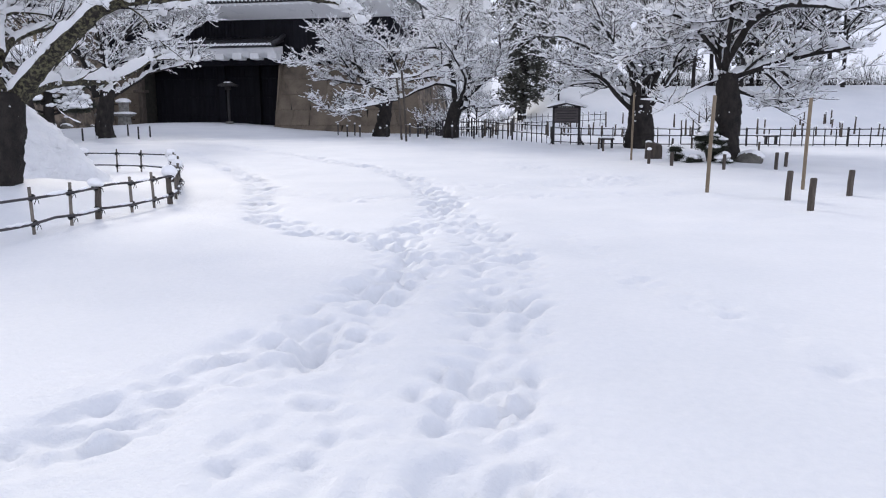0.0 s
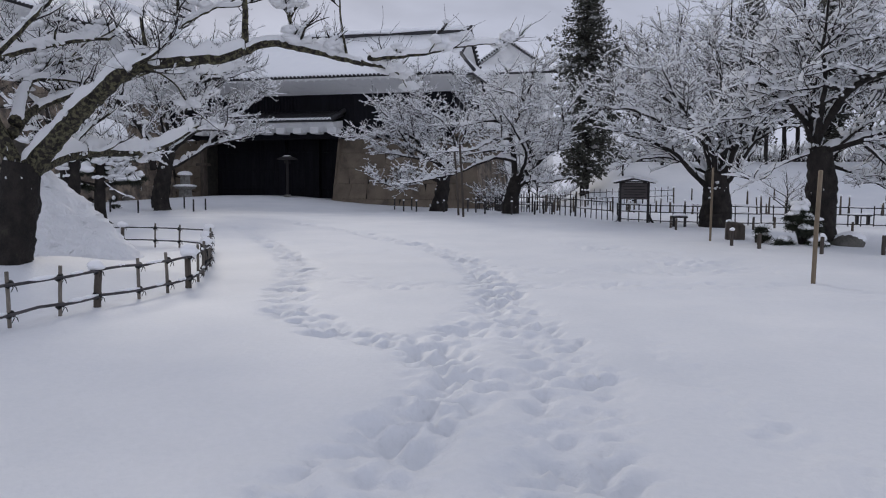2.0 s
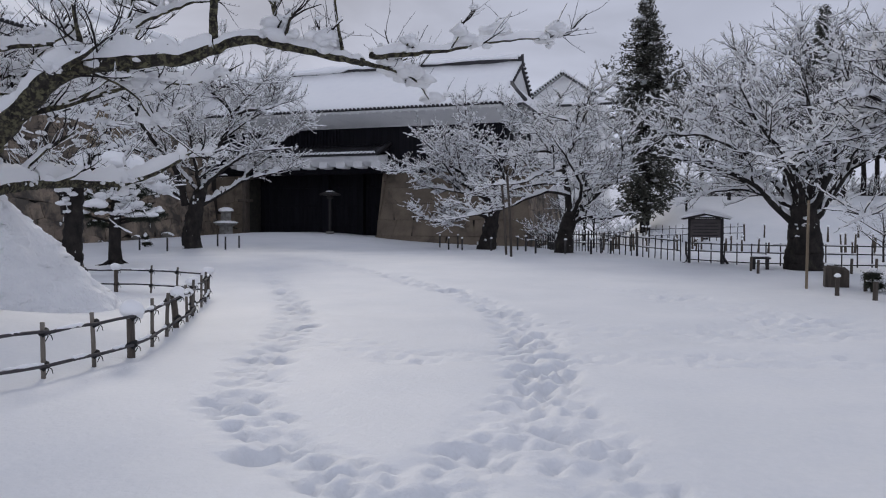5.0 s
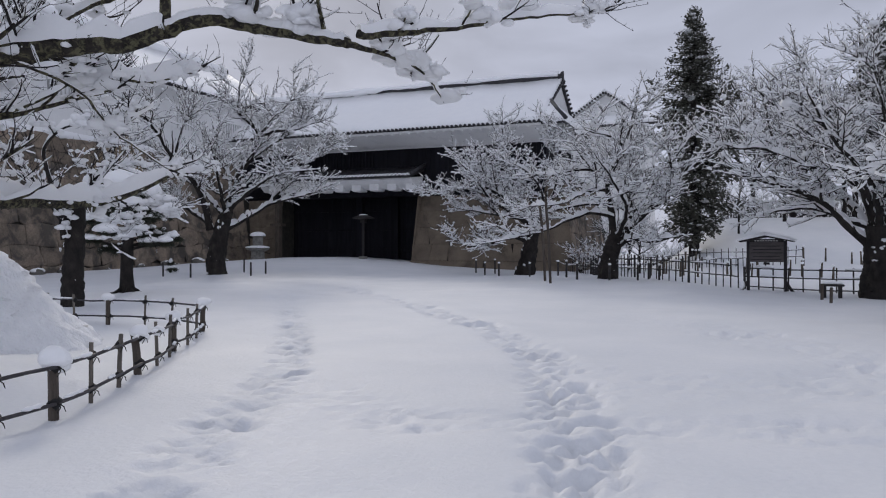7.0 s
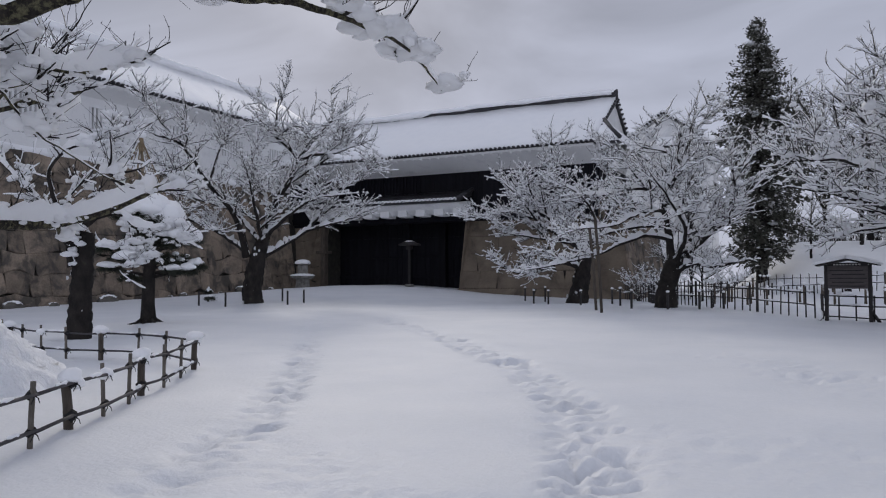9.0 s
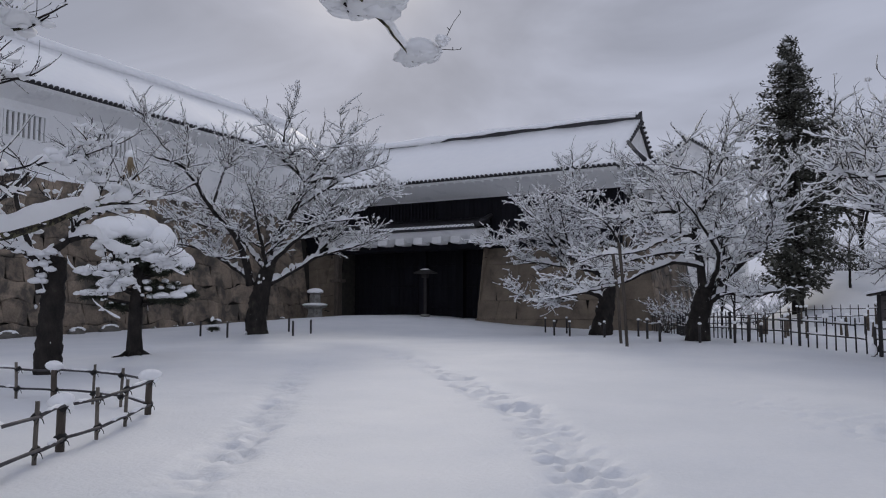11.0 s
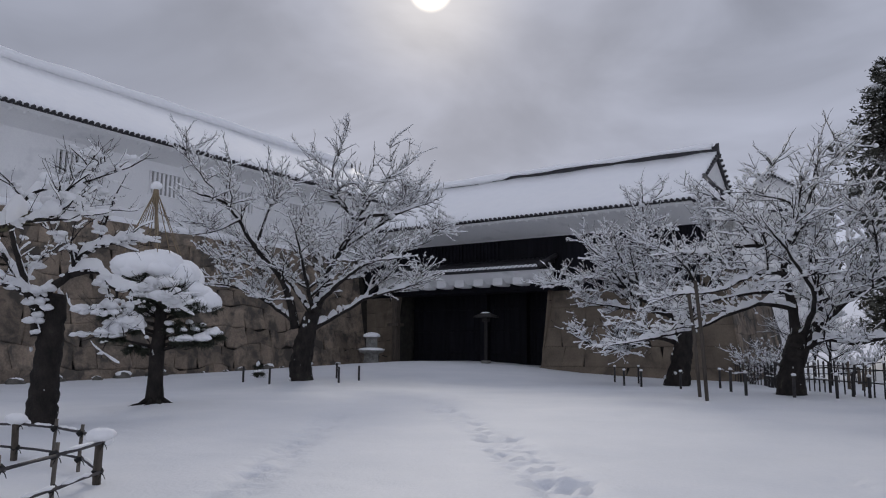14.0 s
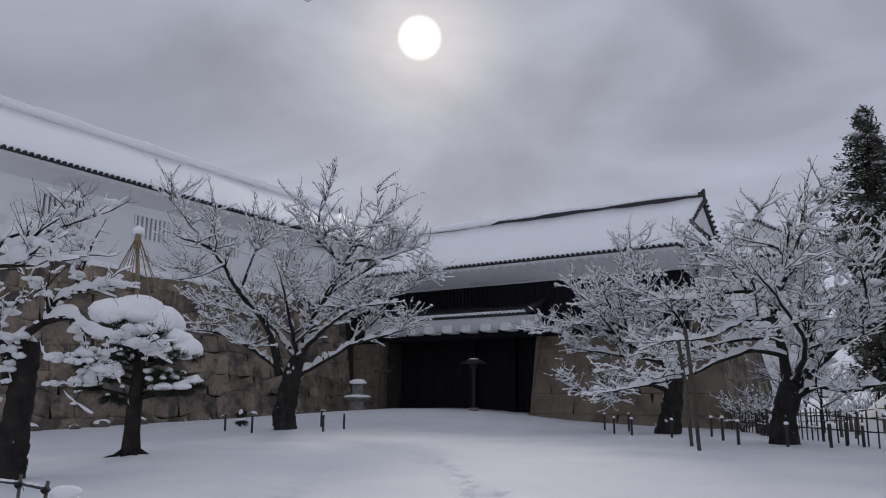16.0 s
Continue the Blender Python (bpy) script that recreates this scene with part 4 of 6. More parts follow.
        # snow driven against the bark, in patches and bits
        for _ in range(4 if rad[0] > 0.28 else 0):
            i = random.randrange(3, len(fine) - 1)
            a = 3.5 + random.gauss(0, 0.9)
            q = fine[i] + Vector((math.cos(a), math.sin(a), 0)) * rad[i] * 0.86
            for _ in range(4):
                self.snow.blob(q + Vector((random.gauss(0, 0.06), random.gauss(0, 0.06), random.gauss(0, 0.10))), rad[i] * 0.16, rad[i] * 0.16, 0.03 + 0.07 * random.random(), 0.6, 4, 6)
        for _ in range(12):
            i = random.randrange(0, len(fine) - 1)
            a = random.random() * 6.28
            q = fine[i] + Vector((math.cos(a), math.sin(a), 0)) * rad[i] * 0.98
            self.snow.blob(q - Vector((0, 0, 0)), 0.013, 0.013, 0.008 + 0.028 * random.random(), 0.6, 3, 5)
        todo = [("trunk", t, M_BARK, "dark rough trunk", "")] + [("limb", b, self.bark, "", "") for b in self.limbs]
        todo += [("fine_twig", self.twigs, M_TWIG, "fine bare twigs", "stuff"), ("branch_snow", self.snow, M_LOOSE_BRIGHT, "snow lying along every branch", "stuff")]
        for nm, buf, mat, lab, kind in todo:
            if base:
                buf.v = [(x - at.x, y - at.y, z - at.z) for x, y, z in buf.v]
            part(nm, buf, mat, top, lab, kind=kind)
        return top


CHERRY = "bare old cherry tree with every branch lined in snow"


def near_tree():
    t = Tree(21, 0.95, 1.1, 0.75, 10, 0.35, True)
    t.bark = M_MOSSY
    t.limb([(-9.85, 12.1, 1.85), (-9.0, 12.08, 2.62), (-8.2, 12.06, 3.20), (-7.85, 12.1, 3.40), (-7.2, 12.5, 3.56), (-6.75, 12.85, 3.64), (-6.48, 13.02, 3.78)], 0.20, 0.085, 0.35, 0.45, 2.0, 0.6, False)
    t.reach = 0.42
    t.limb([(-6.48, 13.02, 3.78), (-6.15, 13.3, 3.93), (-5.85, 13.55, 3.90), (-5.2, 13.55, 3.73), (-4.6, 13.4, 3.55)], 0.085, 0.05, 1.2, 0.1, 0.8, 0.8, False)
    t.limb([(-4.52, 13.45, 3.63), (-3.99, 13.84, 3.72), (-3.66, 14.13, 3.81), (-3.31, 14.55, 3.96), (-2.56, 15.18, 4.14)], 0.045, 0.006, 1.3, 0.1, 1.2, 0.6)
    t.limb([(-4.65, 13.45, 3.56), (-4.55, 14.2, 3.62), (-4.55, 14.9, 3.64), (-4.6, 15.5, 3.58), (-4.64, 15.95, 3.46)], 0.036, 0.005, 1.5, 0.15, 1.5, 0.5, False)
    t.limb([(-8.47, 13.04, 3.66), (-8.27, 13.38, 3.73), (-8.01, 13.78, 3.66), (-7.77, 14.15, 3.59), (-7.44, 14.62, 3.80)], 0.045, 0.008, 1.2, 0.1, 3.0, 0.6)
    t.limb([(-8.40, 12.85, 3.61), (-8.19, 13.24, 3.49), (-8.14, 13.58, 3.35), (-8.06, 13.96, 2.98), (-7.85, 14.63, 2.60)], 0.024, 0.006, 1.3, 0.1, 0.4, 0.8)
    t.reach = 0.75
    t.limb([(-6.48, 13.02, 3.78), (-6.47, 13.05, 4.4), (-6.5, 13.2, 5.2), (-6.3, 13.3, 6.0)], 0.065, 0.02, 0.8, 0.2, 1.0)
    t.limb([(-5.85, 13.6, 3.92), (-6.0, 13.7, 4.3), (-6.15, 13.9, 5.0), (-6.3, 14.3, 5.8)], 0.05, 0.015, 0.8, 0.2)
    t.limb([(-4.9, 13.5, 3.64), (-4.95, 13.4, 4.1), (-5.05, 13.5, 4.9)], 0.03, 0.010, 0.8, 0.2)
    t.limb([(-7.6, 12.3, 3.5), (-7.9, 13.4, 4.3), (-7.6, 14.8, 5.1)], 0.06, 0.02, 0.8)
    t.limb([(-9.85, 12.05, 1.8), (-10.15, 13.2, 2.12), (-10.5, 14.6, 2.26), (-10.6, 15.9, 2.32), (-10.45, 16.7, 2.55), (-10.35, 17.5, 2.95)], 0.16, 0.055, 0.8, 0.25, 2.1)
    t.limb([(-10.0, 12.0, 1.8), (-10.4, 11.8, 3.0), (-10.9, 12.0, 4.6)], 0.17, 0.06, 0.9)
    t.limb([(-11.05, 11.33, 3.16), (-10.79, 11.96, 3.53), (-10.48, 12.63, 3.84), (-10.12, 13.34, 4.12), (-9.78, 14.04, 4.31)], 0.10, 0.03, 1.1, 0.1, 1.8)
    t.limb([(-10.3, 11.9, 3.6), (-9.6, 12.4, 4.6), (-9.0, 13.0, 5.6)], 0.06, 0.02, 1.0)
    t.limb([(-10.1, 12.1, 2.6), (-11.0, 13.5, 3.6), (-11.6, 15.5, 4.3)], 0.12, 0.03, 1.0)
    t.limb([(-10.1, 12.0, 2.4), (-10.6, 13.2, 3.0), (-10.4, 14.6, 3.5), (-10.1, 16.0, 4.1)], 0.10, 0.03, 1.0)
    t.done("cherry_tree", (-10.0, 12.0, lz(-10, 12)), ([(-10.2, 11.85, 0.0), (-10.13, 11.9, 0.5), (-10.03, 11.98, 1.2), (-9.93, 12.0, 1.95)], [0.43, 0.35, 0.31, 0.27]), "mossy leaning old cherry tree with thick snow on long limbs")


def tree_by_fence():
    t = Tree(33, 0.85, 1.6, 0.62, 8, 0.05, True)
    t.limb([(-17.45, 21.56, 1.88), (-17.49, 21.50, 2.41), (-17.32, 21.59, 2.76), (-17.06, 21.87, 3.11), (-16.91, 21.94, 3.45), (-16.67, 22.15, 3.69), (-16.61, 22.27, 4.16), (-16.45, 22.36, 4.76)], 0.15, 0.015, 0.8, 0.35, 1.7)
    t.limb([(-17.06, 21.87, 3.11), (-16.66, 22.19, 3.19), (-16.32, 22.40, 2.84), (-15.90, 22.74, 2.79), (-15.42, 23.21, 2.49)], 0.085, 0.012, 0.9, 0.2, 2.0)
    t.limb([(-16.30, 22.43, 2.83), (-16.29, 22.45, 2.36), (-16.34, 22.35, 1.89)], 0.035, 0.010, 1.0, 0.1, 2.0)
    t.limb([(-16.07, 22.64, 2.79), (-15.98, 22.59, 2.34), (-15.85, 22.83, 1.90)], 0.035, 0.010, 1.0, 0.1, 2.0)
    t.limb([(-17.46, 21.55, 2.41), (-17.43, 21.19, 2.74), (-17.43, 20.77, 2.84), (-17.46, 20.28, 2.88)], 0.11, 0.02, 0.9, 0.1, 1.8)
    t.limb([(-17.49, 21.49, 2.32), (-17.42, 21.00, 3.38), (-17.32, 20.77, 4.11), (-16.96, 21.00, 4.64), (-16.52, 21.60, 4.88), (-15.99, 22.37, 5.32)], 0.09, 0.010, 0.7, 0.5, 1.5)
    t.limb([(-17.48, 21.50, 2.32), (-18.16, 21.30, 3.23), (-18.80, 20.97, 4.04), (-19.29, 20.70, 4.64)], 0.11, 0.02, 1.0, 0.2, 1.5)
    t.limb([(-16.67, 22.15, 3.69), (-16.52, 22.66, 3.85), (-16.46, 22.98, 3.91)], 0.05, 0.015, 1.0, 0.1, 2.0)
    for x, y, z, k in ((-17.35, 21.45, 2.5, 0.17), (-17.3, 21.42, 2.25, 0.16), (-17.4, 21.4, 2.1, 0.14), (-17.2, 21.5, 2.4, 0.15), (-17.5, 21.42, 2.7, 0.16), (-17.25, 21.55, 2.75, 0.15), (-17.3, 21.36, 1.9, 0.11)):
        t.clump(Vector((x, y, z)), k)
    t.done("cherry_tree", (-17.35, 21.75, lz(-17.3, 21.7)), ([(-17.4, 21.7, 0.0), (-17.45, 21.75, 0.8), (-17.4, 21.75, 1.7), (-17.35, 21.8, 2.7)], [0.30, 0.27, 0.25, 0.21]), "small old cherry tree with heavy snow, behind the fence")


def tree_left():
    t = Tree(45, 0.88, 1.2, 1.1, 8, 0.3)
    t.limb([(-24.35, 35.67, 2.57), (-24.54, 35.06, 4.46), (-24.97, 33.95, 5.68), (-25.21, 33.17, 6.76), (-25.38, 32.58, 7.35), (-25.71, 31.58, 7.56)], 0.21, 0.03, 1.0, 0.2, 1.5)
    t.limb([(-23.83, 36.16, 3.14), (-23.58, 36.41, 4.11), (-23.48, 36.78, 5.25), (-23.03, 37.35, 6.48), (-22.91, 37.47, 7.16), (-23.30, 36.95, 7.84), (-23.54, 36.44, 8.21)], 0.27, 0.04, 1.0, 0.3, 1.4)
    t.limb([(-22.92, 37.45, 7.13), (-22.52, 38.26, 7.44), (-22.09, 39.37, 7.67), (-21.71, 40.57, 8.22)], 0.11, 0.03, 1.1, 0.15, 1.4)
    t.limb([(-24.05, 35.95, 2.41), (-23.39, 36.86, 3.05), (-22.83, 37.96, 3.79), (-22.49, 38.71, 4.66), (-22.05, 39.69, 5.96), (-21.57, 40.71, 6.76), (-20.76, 41.91, 7.43)], 0.16, 0.02, 0.9, 0.35, 1.6)
    t.limb([(-22.83, 37.96, 3.79), (-21.74, 38.46, 4.14), (-20.45, 39.00, 4.48)], 0.08, 0.02, 1.0, 0.15, 1.5)
    t.limb([(-24.30, 35.71, 2.72), (-24.95, 35.22, 3.35), (-25.39, 34.38, 3.88), (-25.72, 33.51, 4.16), (-25.93, 32.75, 4.20)], 0.14, 0.02, 0.9, 0.25, 1.6)
    t.limb([(-23.22, 37.17, 5.99), (-22.94, 38.41, 6.81), (-22.58, 39.60, 7.55), (-22.13, 40.58, 8.50), (-21.95, 41.31, 9.78)], 0.12, 0.02, 1.0, 0.2, 1.3)
    t.limb([(-23.46, 36.52, 8.12), (-23.53, 36.73, 9.21), (-23.49, 36.91, 10.21)], 0.08, 0.015, 1.1, 0.1, 1.0)
    t.limb([(-22.87, 37.50, 7.21), (-21.85, 37.52, 8.12), (-20.90, 37.60, 8.98)], 0.09, 0.015, 1.1, 0.15, 1.0)
    t.limb([(-23.87, 36.13, 3.32), (-23.56, 35.31, 4.66), (-23.33, 34.71, 5.70), (-23.25, 34.22, 6.52)], 0.13, 0.02, 1.0, 0.2, 1.4)
    t.limb([(-24.97, 33.95, 5.68), (-24.95, 34.25, 6.67), (-24.92, 34.55, 7.64), (-25.08, 34.41, 8.43)], 0.08, 0.015, 1.0, 0.1, 1.2)
    t.limb([(-25.18, 33.20, 6.72), (-25.30, 32.24, 6.19), (-25.43, 31.29, 5.90)], 0.07, 0.015, 1.0, 0.1, 1.4)
    t.limb([(-25.38, 32.58, 7.35), (-25.88, 32.25, 8.20), (-26.52, 31.90, 8.93)], 0.07, 0.015, 1.0, 0.1, 1.1)
    t.limb([(-23.91, 36.08, 3.23), (-25.45, 36.27, 4.60), (-26.95, 36.21, 5.16), (-28.69, 35.64, 5.70)], 0.14, 0.02, 1.0, 0.25, 1.4)
    t.limb([(-23.79, 36.21, 3.37), (-22.32, 35.95, 4.31), (-21.03, 36.09, 5.03), (-19.87, 36.37, 5.21)], 0.13, 0.02, 1.0, 0.25, 1.4)
    t.limb([(-23.79, 36.21, 3.37), (-24.52, 37.31, 5.13), (-25.67, 37.72, 7.00), (-26.21, 38.04, 8.39)], 0.14, 0.02, 1.0, 0.25, 1.3)
    t.done("cherry_tree", (-24.0, 36.0, lz(-24, 36)), ([(-24.07, 35.93, 0.1), (-24.18, 35.83, 1.1), (-24.07, 35.93, 2.0), (-23.88, 36.12, 3.2)], [0.50, 0.41, 0.40, 0.31]), CHERRY)


def tree_gate():
    t = Tree(57, 1.0, 1.2, 1.0, 8, 0.1)
    t.limb([(-11.55, 46.13, 2.80), (-12.14, 45.75, 3.32), (-12.77, 45.36, 3.79), (-13.04, 45.07, 4.46), (-13.40, 44.75, 4.98), (-13.81, 44.42, 5.70), (-13.98, 44.16, 6.78)], 0.22, 0.03, 1.0, 0.2, 1.5)
    t.limb([(-13.04, 45.07, 4.46), (-13.88, 44.40, 4.97), (-14.83, 43.60, 4.83), (-15.89, 42.77, 4.55)], 0.11, 0.02, 1.0, 0.15, 1.6)
    t.limb([(-11.81, 46.06, 2.01), (-12.57, 45.31, 2.36), (-13.30, 44.57, 2.00), (-14.35, 43.74, 1.82), (-15.12, 43.20, 2.21)], 0.14, 0.02, 1.0, 0.2, 1.6)
    t.limb([(-11.44, 46.16, 3.32), (-11.83, 46.36, 4.55), (-12.54, 46.47, 5.84), (-13.08, 46.51, 6.70), (-13.48, 46.61, 7.99), (-13.48, 46.60, 9.18)], 0.17, 0.015, 1.0, 0.25, 1.4)
    t.limb([(-11.45, 46.16, 3.20), (-10.85, 46.97, 4.31), (-10.61, 47.66, 5.85), (-10.90, 47.99, 7.44), (-11.33, 48.18, 8.77)], 0.17, 0.02, 1.0, 0.25, 1.4)
    t.limb([(-12.14, 45.75, 3.32), (-13.61, 44.90, 3.55), (-15.05, 44.06, 3.79)], 0.11, 0.02, 1.0, 0.15, 1.6)
    t.limb([(-11.59, 46.12, 3.03), (-12.35, 47.25, 4.14), (-14.06, 47.89, 5.70), (-16.34, 48.05, 6.54)], 0.13, 0.02, 1.0, 0.25, 1.5)
    t.limb([(-11.54, 46.13, 3.03), (-10.76, 45.01, 4.17), (-11.04, 43.78, 5.34), (-11.61, 42.78, 5.83)], 0.13, 0.02, 1.0, 0.25, 1.5)
    t.limb([(-12.77, 45.36, 3.79), (-13.32, 44.15, 4.21), (-13.96, 43.34, 5.35), (-14.60, 42.83, 6.10)], 0.11, 0.02, 1.0, 0.2, 1.5)
    t.done("cherry_tree", (-12.0, 46.0, lz(-12, 46)), ([(-12.1, 45.95, 0.0), (-11.86, 46.05, 1.1), (-11.71, 46.08, 2.1), (-11.45, 46.16, 3.25)], [0.58, 0.42, 0.37, 0.28]), CHERRY)


def tree_fork():
    t = Tree(68, 0.90, 1.15, 1.0, 8, 0.1)
    t.limb([(-5.92, 37.22, 2.14), (-6.00, 37.21, 3.10), (-6.15, 37.18, 3.92), (-6.14, 37.19, 4.42), (-5.90, 37.32, 4.92), (-5.56, 37.48, 5.75), (-5.31, 37.62, 6.59), (-5.18, 37.74, 7.37)], 0.17, 0.02, 1.0, 0.3, 1.2)
    t.limb([(-6.14, 37.19, 4.42), (-6.60, 36.91, 4.75), (-7.17, 36.62, 4.79), (-8.04, 36.19, 4.60), (-8.67, 35.79, 4.56)], 0.10, 0.02, 1.0, 0.1, 1.5)
    t.limb([(-5.47, 37.29, 2.38), (-5.27, 37.52, 2.78), (-5.30, 37.62, 3.43), (-5.54, 37.68, 4.27), (-5.35, 37.81, 5.10), (-5.01, 38.07, 5.72)], 0.13, 0.02, 1.0, 0.2, 1.3)
    t.limb([(-5.94, 37.22, 1.35), (-5.48, 37.29, 2.27), (-4.89, 37.58, 2.93), (-4.17, 37.89, 3.57), (-3.81, 38.05, 4.36), (-3.85, 38.14, 5.19), (-3.92, 38.23, 5.62)], 0.18, 0.02, 0.9, 0.3, 1.4)
    t.limb([(-5.73, 37.25, 1.79), (-5.18, 37.03, 2.06), (-4.48, 36.83, 1.94), (-3.63, 36.56, 2.11)], 0.10, 0.03, 0.8, 0.25, 1.7)
    t.limb([(-5.95, 37.21, 2.94), (-6.69, 36.80, 3.10), (-7.54, 36.36, 2.78), (-8.40, 35.93, 2.37), (-9.27, 35.49, 2.13), (-10.21, 35.05, 1.93)], 0.09, 0.02, 0.6, 0.2, 1.7)
    t.limb([(-6.04, 37.20, 3.43), (-6.94, 37.47, 3.48), (-7.82, 37.74, 3.37), (-9.35, 37.91, 3.07)], 0.08, 0.015, 0.9, 0.15, 1.6)
    t.limb([(-6.09, 37.19, 4.00), (-6.80, 36.07, 3.86), (-7.53, 35.15, 3.37), (-8.56, 34.39, 3.24)], 0.08, 0.015, 0.9, 0.15, 1.6)
    t.limb([(-5.56, 37.48, 5.75), (-6.01, 36.60, 6.06), (-6.63, 35.90, 6.17)], 0.06, 0.015, 1.0, 0.1, 1.2)
    t.limb([(-5.90, 37.32, 4.92), (-7.04, 37.86, 5.78), (-7.95, 38.33, 6.49)], 0.07, 0.015, 1.0, 0.1, 1.2)
    t.limb([(-5.94, 37.22, 2.94), (-5.81, 38.45, 4.19), (-6.19, 39.50, 5.58), (-6.58, 40.15, 6.47)], 0.10, 0.02, 1.0, 0.25, 1.3)
    t.limb([(-5.63, 37.26, 2.14), (-4.81, 38.60, 3.48), (-4.65, 39.64, 4.94), (-4.78, 40.23, 6.11)], 0.11, 0.02, 1.0, 0.25, 1.3)
    t.limb([(-5.78, 37.24, 2.14), (-5.26, 36.11, 3.17), (-5.60, 35.04, 4.15), (-5.97, 34.28, 4.83)], 0.11, 0.02, 1.0, 0.25, 1.3)
    t.limb([(-3.86, 38.14, 5.03), (-3.31, 38.23, 5.81), (-3.00, 38.37, 6.30)], 0.06, 0.015, 1.0, 0.1, 1.2)
    t.done("cherry_tree", (-6.05, 37.2, lz(-6, 37.2)), ([(-6.13, 37.19, 0.1), (-6.14, 37.19, 1.15), (-6.01, 37.21, 1.65), (-5.89, 37.22, 2.2)], [0.46, 0.33, 0.30, 0.24]), "forked old cherry tree lined with snow beside the fence")


def tree_sign():
    t = Tree(79, 0.90, 1.2, 1.0, 8, 0.15)
    t.limb([(2.19, 31.33, 1.76), (1.53, 31.09, 2.35), (0.98, 30.94, 2.94), (-0.11, 30.63, 3.43), (-1.47, 30.46, 3.81)], 0.16, 0.02, 1.0, 0.2, 1.5)
    t.limb([(2.38, 31.31, 2.02), (2.16, 31.53, 3.09), (1.56, 31.79, 4.18), (0.38, 32.09, 5.32), (-0.80, 32.40, 6.66)], 0.19, 0.02, 1.0, 0.2, 1.3)
    t.limb([(2.52, 31.30, 2.02), (2.83, 31.47, 3.71), (2.57, 31.59, 5.62), (2.28, 31.72, 7.43)], 0.18, 0.02, 1.0, 0.2, 1.3)
    t.limb([(2.79, 31.27, 1.91), (3.60, 31.40, 3.18), (4.39, 31.43, 4.52), (4.94, 31.58, 6.07)], 0.17, 0.02, 1.0, 0.2, 1.3)
    t.limb([(2.32, 31.32, 2.02), (1.53, 32.59, 3.37), (0.09, 33.73, 4.84), (-1.45, 34.67, 5.92)], 0.14, 0.02, 1.0, 0.2, 1.4)
    t.limb([(2.46, 31.30, 2.02), (2.07, 32.74, 3.60), (1.30, 34.02, 6.22), (0.72, 34.88, 8.00)], 0.14, 0.02, 1.0, 0.2, 1.2)
    t.limb([(2.46, 31.30, 2.02), (2.07, 30.03, 3.31), (1.00, 28.93, 4.52), (0.38, 28.18, 5.58)], 0.14, 0.02, 1.0, 0.2, 1.4)
    t.limb([(2.62, 31.29, 2.02), (3.04, 30.05, 3.30), (3.03, 28.84, 4.85), (3.22, 28.02, 6.39)], 0.14, 0.02, 1.0, 0.2, 1.3)
    t.limb([(2.62, 31.29, 2.02), (3.96, 32.57, 3.35), (4.03, 33.77, 5.66), (3.61, 34.61, 8.29)], 0.13, 0.02, 1.0, 0.2, 1.3)
    t.limb([(2.21, 31.33, 2.23), (0.77, 32.06, 2.86), (-0.53, 32.78, 2.76)], 0.09, 0.02, 1.0, 0.2, 1.5)
    t.limb([(1.61, 31.78, 4.14), (0.72, 31.66, 4.07), (-0.56, 31.38, 4.61), (-1.84, 31.09, 4.64)], 0.09, 0.02, 1.0, 0.1, 1.5)
    t.done("cherry_tree", (2.5, 31.3, lz(2.5, 31.3)), ([(2.5, 31.3, 0.0), (2.5, 31.3, 0.7), (2.5, 31.3, 1.4), (2.45, 31.3, 2.3)], [0.62, 0.55, 0.49, 0.38]), "broad-trunked old cherry tree with dense snowy crown")


